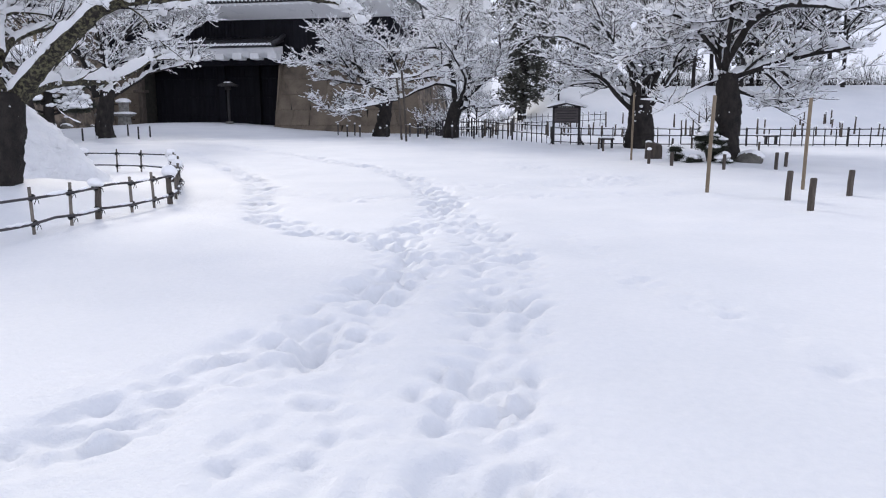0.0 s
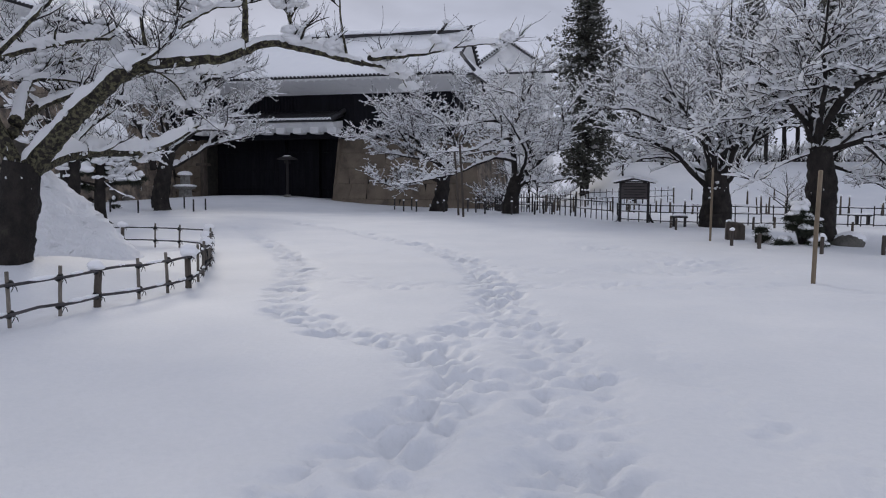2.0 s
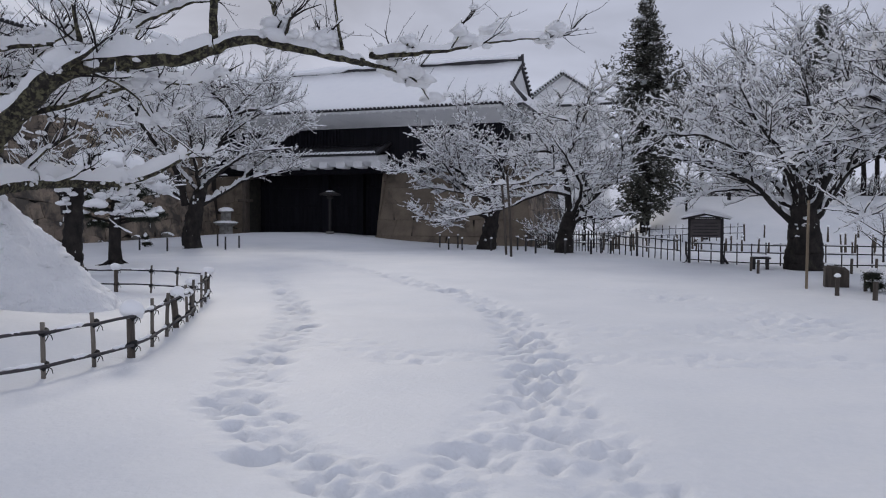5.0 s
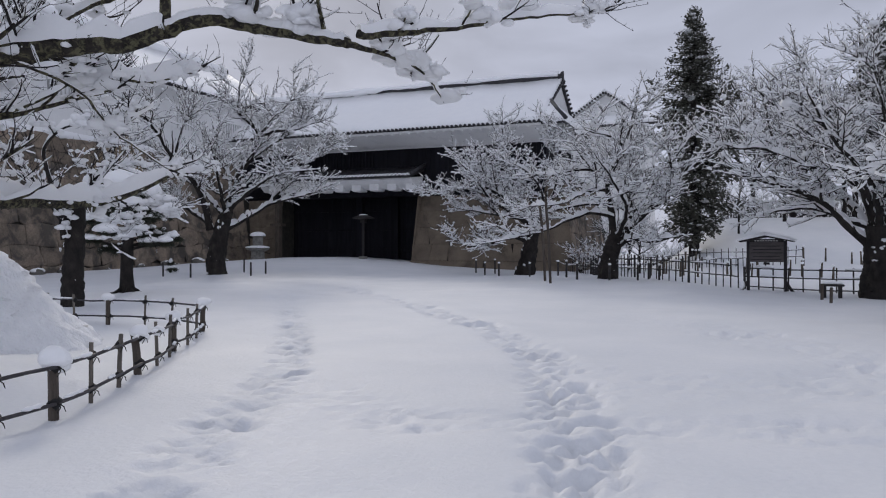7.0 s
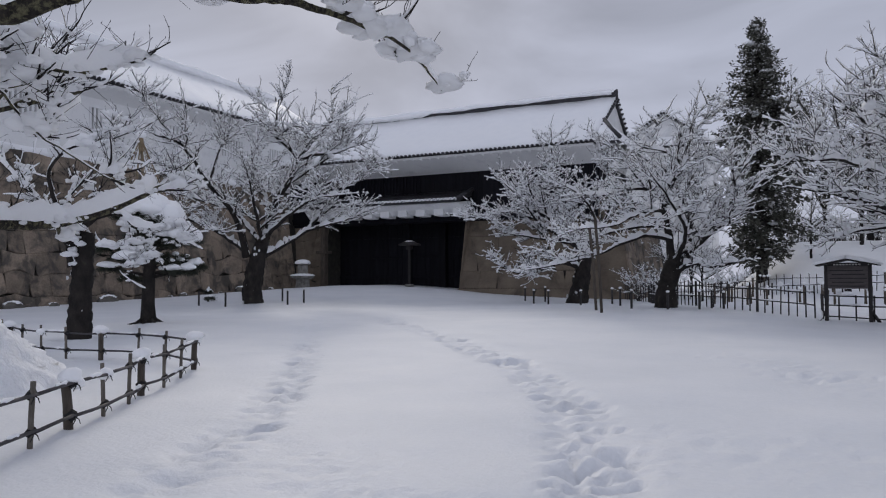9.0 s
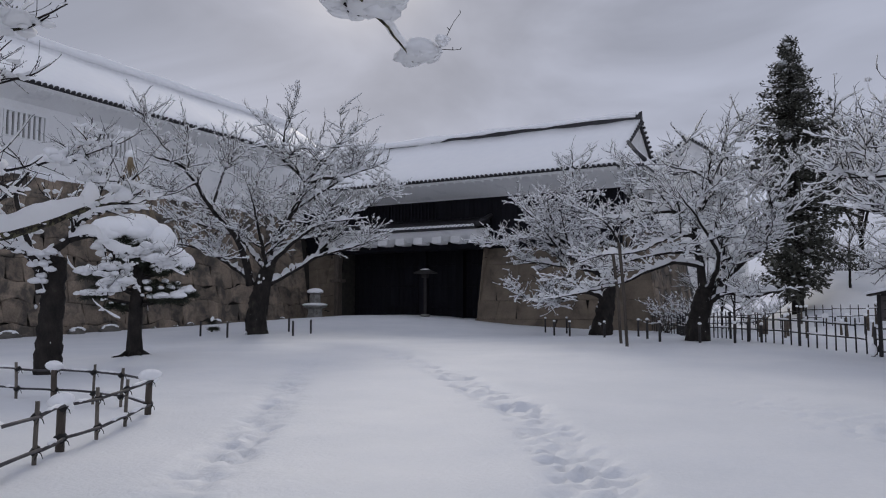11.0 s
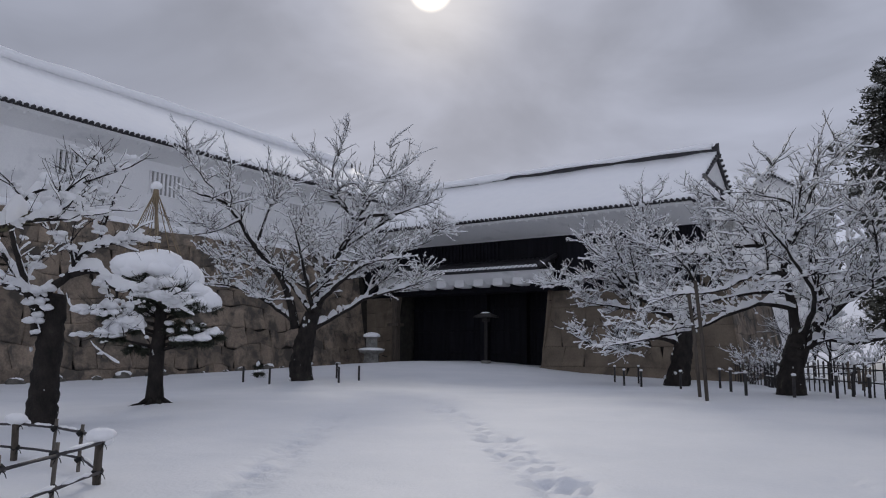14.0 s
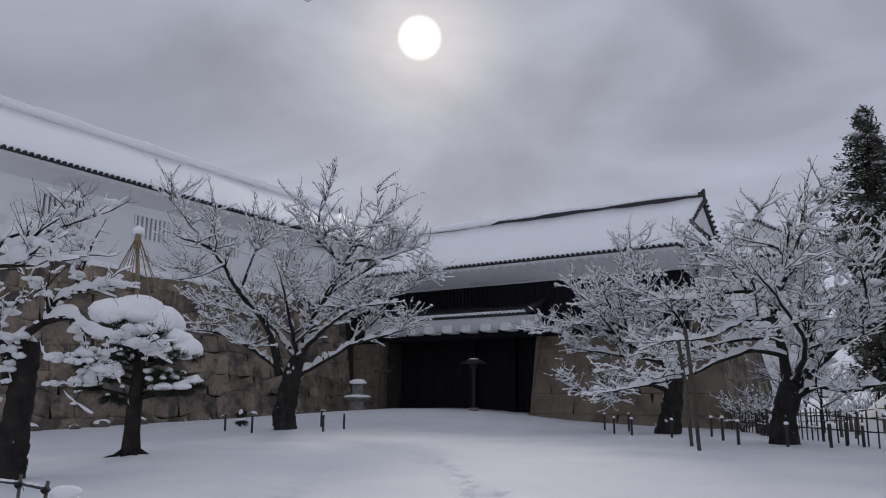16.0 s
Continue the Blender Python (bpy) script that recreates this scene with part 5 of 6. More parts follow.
def tree_right():
    t = Tree(91, 1.12, 1.15, 0.82, 9, 0.1)
    t.limb([(4.39, 23.67, 2.17), (4.14, 23.72, 2.89), (4.01, 23.75, 3.46), (3.83, 23.78, 3.78), (3.39, 23.77, 3.84), (2.91, 23.66, 3.66), (2.27, 23.48, 3.56), (1.34, 23.26, 3.21)], 0.17, 0.02, 1.0, 0.35, 1.3)
    t.limb([(4.18, 23.71, 2.57), (4.87, 23.27, 2.77), (5.43, 22.85, 2.96), (6.30, 22.27, 3.16), (7.09, 21.70, 3.26)], 0.13, 0.04, 1.0, 0.1, 1.4)
    t.limb([(4.18, 23.71, 2.60), (3.40, 23.46, 2.29), (2.68, 23.20, 1.85)], 0.05, 0.012, 0.5, 0.1, 1.2)
    t.limb([(4.52, 23.65, 2.32), (5.22, 23.91, 2.05), (6.01, 24.16, 1.93), (7.02, 24.37, 2.03)], 0.08, 0.02, 1.0, 0.15, 1.2)
    t.limb([(4.20, 23.71, 2.94), (4.65, 22.60, 4.01), (5.04, 21.71, 4.27), (5.54, 21.20, 4.29), (6.52, 20.59, 4.09)], 0.14, 0.04, 1.0, 0.3, 1.5)
    t.limb([(4.65, 22.60, 4.01), (4.05, 22.31, 4.13), (3.34, 22.05, 4.00)], 0.06, 0.015, 1.1, 0.1, 1.4)
    t.limb([(4.20, 23.71, 2.89), (4.02, 23.85, 4.36), (3.93, 23.97, 5.60), (3.84, 24.09, 6.84)], 0.11, 0.02, 1.0, 0.2, 1.1)
    t.limb([(4.01, 23.75, 3.43), (3.44, 24.47, 4.77), (2.97, 25.08, 5.84)], 0.09, 0.02, 1.0, 0.15, 1.3)
    t.limb([(4.19, 23.71, 3.12), (5.04, 24.36, 4.55), (5.54, 24.87, 5.86), (5.86, 25.21, 7.17)], 0.11, 0.02, 1.0, 0.2, 1.3)
    t.limb([(4.23, 23.70, 2.81), (4.12, 22.61, 4.05), (3.88, 21.73, 5.18), (3.84, 21.13, 6.12)], 0.11, 0.02, 1.0, 0.2, 1.3)
    t.limb([(3.98, 23.75, 3.36), (3.07, 22.92, 4.11), (2.27, 22.26, 4.34)], 0.09, 0.02, 1.0, 0.15, 1.5)
    t.limb([(5.54, 21.20, 4.29), (5.62, 21.18, 5.01), (5.77, 21.05, 5.87)], 0.07, 0.02, 1.0, 0.15, 1.3)
    t.limb([(4.87, 23.27, 2.77), (5.25, 23.30, 3.67), (5.66, 23.42, 4.26)], 0.07, 0.02, 1.0, 0.15, 1.4)
    t.limb([(4.41, 23.67, 2.43), (5.62, 24.65, 3.02), (6.69, 25.25, 2.57), (7.83, 25.63, 2.66)], 0.10, 0.02, 1.0, 0.25, 1.5)
    t.done("cherry_tree", (4.25, 23.7, lz(4.25, 23.7)), ([(4.35, 23.68, -0.1), (4.36, 23.68, 0.9), (4.41, 23.67, 1.7), (4.27, 23.69, 2.75)], [0.50, 0.38, 0.36, 0.28]), "tall dark cherry tree with heavy snow and shrub at its foot")


near_tree()
tree_by_fence()
tree_left()
tree_gate()
tree_fork()
tree_sign()
tree_right()


def woods():
    """Two grown trees, repeated behind the fence and up the bank."""
    kinds = []
    for seed, high, wide in ((101, 9.5, 3.4), (113, 8.0, 4.2)):
        t = Tree(seed, 0.46, 0.85, 1.3, 5, 0.5)
        t.coarse = True
        r = random.Random(seed)
        for k in range(8):
            a = k * 2.4 + r.random()
            z0 = 2.0 + k * 0.35
            out_by = wide * (0.5 + 0.5 * r.random())
            up = high * (0.45 + 0.5 * r.random())
            t.limb([(0, 0, z0), (math.cos(a) * out_by * 0.45, math.sin(a) * out_by * 0.45, z0 + (up - z0) * 0.45), (math.cos(a + 0.2) * out_by, math.sin(a + 0.2) * out_by, max(up, z0 + 1.2))], 0.12, 0.03, 0.9)
        t.limb([(0, 0, 3.0), (0.2, 0.1, high * 0.6), (0.1, 0.3, high)], 0.15, 0.03)
        kinds.append(t.done("woodland_tree", (0, 0, 0), ([(0, 0, -0.3), (0.05, 0, 1.2), (0, 0.05, 3.2)], [0.15, 0.13, 0.11]), "bare woodland tree powdered with snow behind the garden", "trees of the wood behind", base=False))
    r = random.Random(5)
    spots = [(-8.5, 60, 0.5), (-1.5, 62, 0.55), (1.5, 66, 0.9), (5.5, 68, 1.1), (9.5, 67, 1.15), (13.5, 68, 1.2), (17.5, 69, 1.25), (21.5, 68, 1.2), (-5.5, 70, 0.6), (2.5, 74, 1.55), (7, 75, 1.6), (12, 74, 1.45), (16.5, 75, 1.5), (22, 76, 1.5), (27, 70, 1.3), (3.5, 84, 1.9), (-0.5, 82, 1.45), (10.5, 86, 1.9), (15, 84, 1.6), (25, 84, 1.7), (-3.5, 66, 0.6), (6, 37.5, 0.28), (-8.6, 55, 0.5), (-6.8, 52, 0.45)]
    for i, (x, y, s) in enumerate(spots):
        m = Matrix.LocRotScale((x, y, lz(x, y) - 0.1), Euler((0, 0, r.random() * 6.28)), (s, s, s))
        if i < 2:
            kinds[i].matrix_basis = m
        else:
            copy = copy_thing(kinds[i % 2], Matrix.Identity(4))
            copy.matrix_basis = m


woods()


def undergrowth():
    """Thickets along the crest of the far bank."""
    r = random.Random(77)
    wood, snow = Buf(), Buf()
    for _ in range(1800):
        x = -9 + 40 * r.random()
        y = 70 + 0.05 * x + 10 * r.random() ** 0.8
        z = lz(x, y)
        h = 0.5 + 1.6 * r.random() ** 1.8
        dx, dy = r.gauss(0, 0.35) * h, r.gauss(0, 0.35) * h
        p = [(x, y, z - 0.1), (x + dx * 0.4, y + dy * 0.4, z + h * 0.6), (x + dx, y + dy, z + h)]
        wood.tube(p, [0.022, 0.016, 0.008], 3)
        snow.tube([(a, b, c + 0.03) for a, b, c in p[1:]], [0.02, 0.045 * r.random() + 0.012], 3)
        if r.random() < 0.35:
            s = 0.06 + 0.14 * r.random() ** 2
            snow.blob((p[1][0], p[1][1], p[1][2]), s * 1.3, s * 1.3, s * 0.7, 0.4, 3, 5)
    ob = solid("undergrowth", wood, M_TWIG, "snow-flecked thicket of bare stems along the bank", "undergrowth", kind="stuff")
    part("thicket_snow", snow, M_LOOSE_BRIGHT, ob, kind="stuff")


undergrowth()


def conifer(name, at, high, wide, seed, label):
    """A cedar: whorls of drooping dark sprays with snow caught on them."""
    r = random.Random(seed)
    top = thing(name, at, label, "tree", "tall cedars")
    t = Buf()
    t.tube([(0, 0, -0.2), (0.05, 0, high * 0.3), (0, 0.05, high * 0.7), (0, 0, high * 0.98)], [0.36, 0.28, 0.16, 0.02], 9, 0.15)
    part("trunk", t, M_BARK, top)
    leaf, snow, wood = Buf(), Buf(), Buf()
    z = high * 0.13
    while z < high * 0.985:
        k = 1 - z / high
        reach = min(wide * 1.06 * k ** 0.92, 3.3) + 0.12
        if z < high * 0.25:
            reach *= 0.7
        for b in range(5 if k > 0.1 else 3):
            a = r.random() * 6.28
            bay = 0.80 + 0.22 * math.sin(3 * a + 5 * z / high) + 0.12 * math.sin(1.9 * z + a)
            l = reach * bay * (0.55 + 0.5 * r.random())
            rise = r.gauss(-0.10, 0.14) + 0.3 * (0.4 - k)
            mid = (math.cos(a) * l * 0.5, math.sin(a) * l * 0.5, z + l * 0.5 * (rise - 0.08))
            tip = (math.cos(a) * l, math.sin(a) * l, z + l * (rise + 0.05))
            wood.tube([(0, 0, z), mid, tip], [0.05, 0.03, 0.012], 4)
            n = max(4, int(l * 3.4))
            for i in range(n):
                f = 0.22 + 0.78 * (i + r.random()) / n
                w = 0.10 + 0.16 * l * (1 - abs(2 * f - 1.1)) * 0.5
                q = [mid[j] * (2 * f) if f < 0.5 else mid[j] + (tip[j] - mid[j]) * (2 * f - 1) for j in (0, 1)]
                q = [v + r.gauss(0, w) for v in q]
                qz = (z + (mid[2] - z) * 2 * f if f < 0.5 else mid[2] + (tip[2] - mid[2]) * (2 * f - 1)) + r.gauss(0, 0.10)
                size = (0.17 + 0.12 * r.random()) * (0.65 + 0.6 * k)
                # a tuft of short sprays
                for _ in range(7):
                    b2, up = a + r.gauss(0, 1.3), r.gauss(-0.1, 0.55)
                    s = size * (0.7 + 0.6 * r.random())
                    ox, oy, oz = q[0] + r.gauss(0, size * 0.6), q[1] + r.gauss(0, size * 0.6), qz + r.gauss(0, size * 0.5)
                    dx, dy, dz = math.cos(b2) * s, math.sin(b2) * s, s * up
                    wx, wy, wz = -math.sin(b2) * s * 0.22, math.cos(b2) * s * 0.22, s * r.gauss(0, 0.2)
                    v = leaf.ring([(ox, oy, oz), (ox + dx * 0.5 + wx, oy + dy * 0.5 + wy, oz + dz * 0.5 + wz), (ox + dx, oy + dy, oz + dz), (ox + dx * 0.5 - wx, oy + dy * 0.5 - wy, oz + dz * 0.5 - wz), (ox + dx * 0.5, oy + dy * 0.5, oz + dz * 0.5 + 0.2 * s)])
                    leaf.f += [(v, v + 1, v + 4), (v + 1, v + 2, v + 4), (v + 2, v + 3, v + 4), (v + 3, v, v + 4)]
                if r.random() < 0.55:
                    # a dusting of snow on the tuft
                    b2, s = a + r.gauss(0, 1.0), size * 1.1
                    dx, dy, c, d = math.cos(b2) * s, math.sin(b2) * s, -math.sin(b2) * s * 0.35, math.cos(b2) * s * 0.35
                    v = snow.ring([(q[0], q[1], qz + size * 0.5), (q[0] + dx * 0.5 + c, q[1] + dy * 0.5 + d, qz + size * 0.42), (q[0] + dx, q[1] + dy, qz + size * 0.3), (q[0] + dx * 0.5 - c, q[1] + dy * 0.5 - d, qz + size * 0.42), (q[0] + dx * 0.5, q[1] + dy * 0.5, qz + size * 0.65)])
                    snow.f += [(v, v + 1, v + 4), (v + 1, v + 2, v + 4), (v + 2, v + 3, v + 4), (v + 3, v, v + 4)]
                if r.random() < 0.10:
                    s = 0.06 + 0.26 * r.random() ** 3
                    snow.blob((q[0], q[1], qz + size * 0.45), s * 1.3, s * 1.1, s * 0.6, 0.5, 4, 7)
        z += 0.10 + 0.16 * k * (0.6 + 0.6 * r.random())
    part("bough", wood, M_BARK, top)
    part("foliage", leaf, M_CEDAR, top, "dark green drooping sprays", smooth=False, kind="stuff")
    part("bough_snow", snow, M_LOOSE_BRIGHT, top, kind="stuff")
    return top


cedar = conifer("cedar", (-4.2, 58.5, lz(-4.2, 58.5) - 0.9), 17.1, 8.0, 4, "tall dark cedar flecked with snow rising over the trees")
for x, y, s in ((9.5, 78, 1.0), (15.5, 74, 1.0)):
    copy = copy_thing(cedar, Matrix.Identity(4))
    copy.matrix_basis = Matrix.LocRotScale((x, y, lz(x, y) - 0.2), Euler((0, 0, x)), (s, s, s))


def needle_pad(leaf, snow, c, ru, rv, rz, r, cap=1.0):
    """A pad of pine needles in loose tufts; cap: the height of the snow cushion on it, none at 0."""
    random.seed(r.randrange(9999))
    for _ in range(int(24 * ru * rv / 0.36) + 6):
        a, f = r.random() * 6.28, math.sqrt(r.random())
        tx, ty = c[0] + math.cos(a) * f * ru * 0.92, c[1] + math.sin(a) * f * rv * 0.92
        if cap:
            tz = c[2] - 0.05 - 0.6 * rz * r.random() * (1 - 0.5 * f) - 0.22 * ru * f * f
        else:
            tz = c[2] + rz * r.gauss(0, 0.5) * math.sqrt(max(0.15, 1 - f * f)) - 0.18 * f
        for _ in range(15):
            x, y, z = tx + r.gauss(0, 0.05), ty + r.gauss(0, 0.05), tz + r.gauss(0, 0.03)
            for _ in range(4):
                b, s = r.random() * 6.28, 0.09 + 0.08 * r.random()
                dx, dy, dz = math.cos(b) * s, math.sin(b) * s, -s * 0.2 + r.gauss(0, 0.07)
                wx, wy = -math.sin(b) * 0.010, math.cos(b) * 0.010
                v = leaf.ring([(x - wx, y - wy, z), (x + wx, y + wy, z), (x + dx, y + dy, z + dz), (x, y, z + 0.014)])
                leaf.f += [(v, v + 1, v + 2), (v, v + 2, v + 3), (v + 1, v + 3, v + 2)]
        if not cap and r.random() < 0.3:
            k = 0.05 + 0.07 * r.random()
            snow.blob((tx, ty, tz + 0.06), k * 1.4, k * 1.2, k * 0.7, 0.4, 4, 7)
    random.seed(r.randrange(9999))
    if cap and ru > 0.33:
        snow.blob((c[0], c[1], c[2] - 0.04), ru * 0.95, rv * 0.95, rz * 0.88 * cap, 0.26, 9, 18, flat=0.45)
    n = 4 + int(5 * ru) if cap else 0
    for i in range(n):
        a, f = i * 2.4 + r.random(), math.sqrt((i + 0.3) / n) * 0.78
        k = (0.34 + 0.30 * r.random()) * (1.25 - 0.5 * f)
        x, y = c[0] + math.cos(a) * f * ru, c[1] + math.sin(a) * f * rv
        drop = 0.30 * rz * f * f + 0.15 * rz * r.random()
        snow.blob((x, y, c[2] + 0.02 - drop), ru * k * 1.15, rv * k * 1.15 * (0.75 + 0.5 * r.random()), rz * (0.55 + 0.45 * r.random()) * cap * (1.15 - 0.55 * f), 0.28, 7, 12, flat=0.45)


def garden_pine():
    """The clipped pine with its rope cone. u runs across the view of the path, along (0.62, 0.78)."""
    bx, by = -19.8, 26.0
    gz = lz(bx, by)
    top = thing("garden_pine", (bx, by, gz), "clipped garden pine with thick cushions of snow", "tree")
    r = random.Random(12)

    def U(u, w, z):
        return (0.62 * u - 0.78 * w, 0.78 * u + 0.62 * w, z - gz)
    t = Buf()
    t.tube([U(0, 0, 0.0), U(-0.02, 0, 0.8), U(-0.02, 0.02, 1.6), U(0.04, 0, 2.4), U(0.0, 0, 3.3), U(0.02, 0, 3.9)], [0.27, 0.20, 0.19, 0.16, 0.12, 0.06], 11, 0.2)
    for k in range(8):
        a = k * 0.8 + 0.3
        c, s = math.cos(a), math.sin(a)
        t.tube([U(c * 0.12, s * 0.12, 0.38), U(c * 0.42, s * 0.42, 0.2), U(c * 0.85, s * 0.85, 0.12)], [0.07, 0.045, 0.015], 5, 0.2)
    part("trunk", t, M_BARK, top, "dark scaly trunk with spreading roots")
    # across, away, height, half widths, depth, snow (0: bare needles)
    pads = [(-0.30, 0, 3.78, 0.90, 0.8, 0.52, 1.15), (0.40, -0.05, 3.62, 0.55, 0.6, 0.45, 1.15), (-0.05, -0.1, 3.50, 0.60, 0.6, 0.25, 0), (0.86, -0.05, 3.22, 0.34, 0.4, 0.34, 1.0), (1.16, 0.0, 2.90, 0.36, 0.42, 0.40, 1.1),
            (0.20, -0.1, 3.12, 0.62, 0.5, 0.34, 0), (0.65, -0.25, 2.95, 0.42, 0.4, 0.30, 0), (0.62, -0.35, 2.68, 0.24, 0.22, 0.12, 0.7), (-0.35, -0.45, 3.08, 0.46, 0.26, 0.20, 0.9), (0.30, -0.4, 2.92, 0.30, 0.22, 0.14, 0.9), (0.0, 0.35, 2.85, 0.6, 0.4, 0.3, 0), (-0.5, 0.1, 2.80, 0.45, 0.4, 0.25, 0),
            (-1.22, -0.1, 2.62, 0.30, 0.26, 0.22, 1.0), (-0.62, -0.35, 2.28, 0.42, 0.32, 0.26, 1.0), (-0.85, 0.0, 2.40, 0.34, 0.3, 0.2, 0), (-1.15, 0.0, 2.02, 0.34, 0.3, 0.16, 0.9), (-0.55, 0.15, 1.75, 0.36, 0.34, 0.22, 0),
            (0.45, -0.05, 2.28, 0.46, 0.4, 0.22, 0), (0.90, 0.0, 2.22, 0.46, 0.4, 0.22, 0), (0.60, -0.25, 1.92, 0.38, 0.26, 0.14, 0.8), (1.05, -0.15, 1.95, 0.40, 0.3, 0.20, 0.8), (1.42, -0.05, 2.08, 0.24, 0.28, 0.20, 0.9)]
    for u, w, z, ru, rv, rz, cap in pads:
        leaf, snow, wood = Buf(), Buf(), Buf()
        c = U(u, w, z)
        needle_pad(leaf, snow, c, ru, rv, rz, r, cap)
        wood.tube([U(0, 0, z - 0.35), U(u * 0.5, w * 0.5, z - 0.22), U(u, w, z - 0.08)], [0.055, 0.04, 0.02], 5)
        b = part("bough", wood, M_BARK, top)
        part("needles", leaf, M_NEEDLE, b, "dark green needles", smooth=False, kind="stuff")
        if snow.v:
            part("snow_cushion", snow, M_SNOW, b, "rounded cushion of snow" if cap else "", kind="" if cap else "stuff")
    # the pole with straw ropes that holds up the boughs
    tent = thing("rope_tent", (-20.0, 25.8, gz), "straw-rope snow tent on a bamboo pole above the pine", "rope tent")
    pole = Buf()
    pole.tube([(-0.05, 0.40, 0), (-0.03, 0.22, 2.8), (0, 0, 6.0 - gz)], [0.055, 0.05, 0.045], 8)
    part("pole", pole, M_POLE, tent, "tan bamboo pole")
    wrap = Buf()
    wrap.tube([(0, 0, 5.55 - gz), (0, 0, 5.8 - gz), (0, 0, 6.02 - gz)], [0.075, 0.09, 0.06], 9, 0.15)
    part("straw_wrap", wrap, M_ROPE, tent)
    knob = Buf()
    knob.blob((0, 0, 6.06 - gz), 0.16, 0.16, 0.12, 0.2, 6, 10)
    part("snow_knob", knob, M_SNOW, tent)
    for k in range(14):
        a = k * 2 * math.pi / 14
        b = Buf()
        l = 0.75
        b.tube([(0.05 * math.cos(a), 0.05 * math.sin(a), 5.85 - gz), (0.36 * math.cos(a), 0.36 * math.sin(a), 5.1 - gz), (l * math.cos(a), l * math.sin(a), 4.15 - gz)], [0.012, 0.012, 0.012], 4)
        part("rope", b, M_ROPE, tent)


garden_pine()


# ---- fences ----
def ground_pole(buf, x, y, high, r, lean=(0, 0), sides=8):
    buf.tube([(0, 0, -0.25), (lean[0] * 0.5, lean[1] * 0.5, high * 0.5), (lean[0], lean[1], high)], [r, r * 0.98, r * 0.95], sides, 0.06)


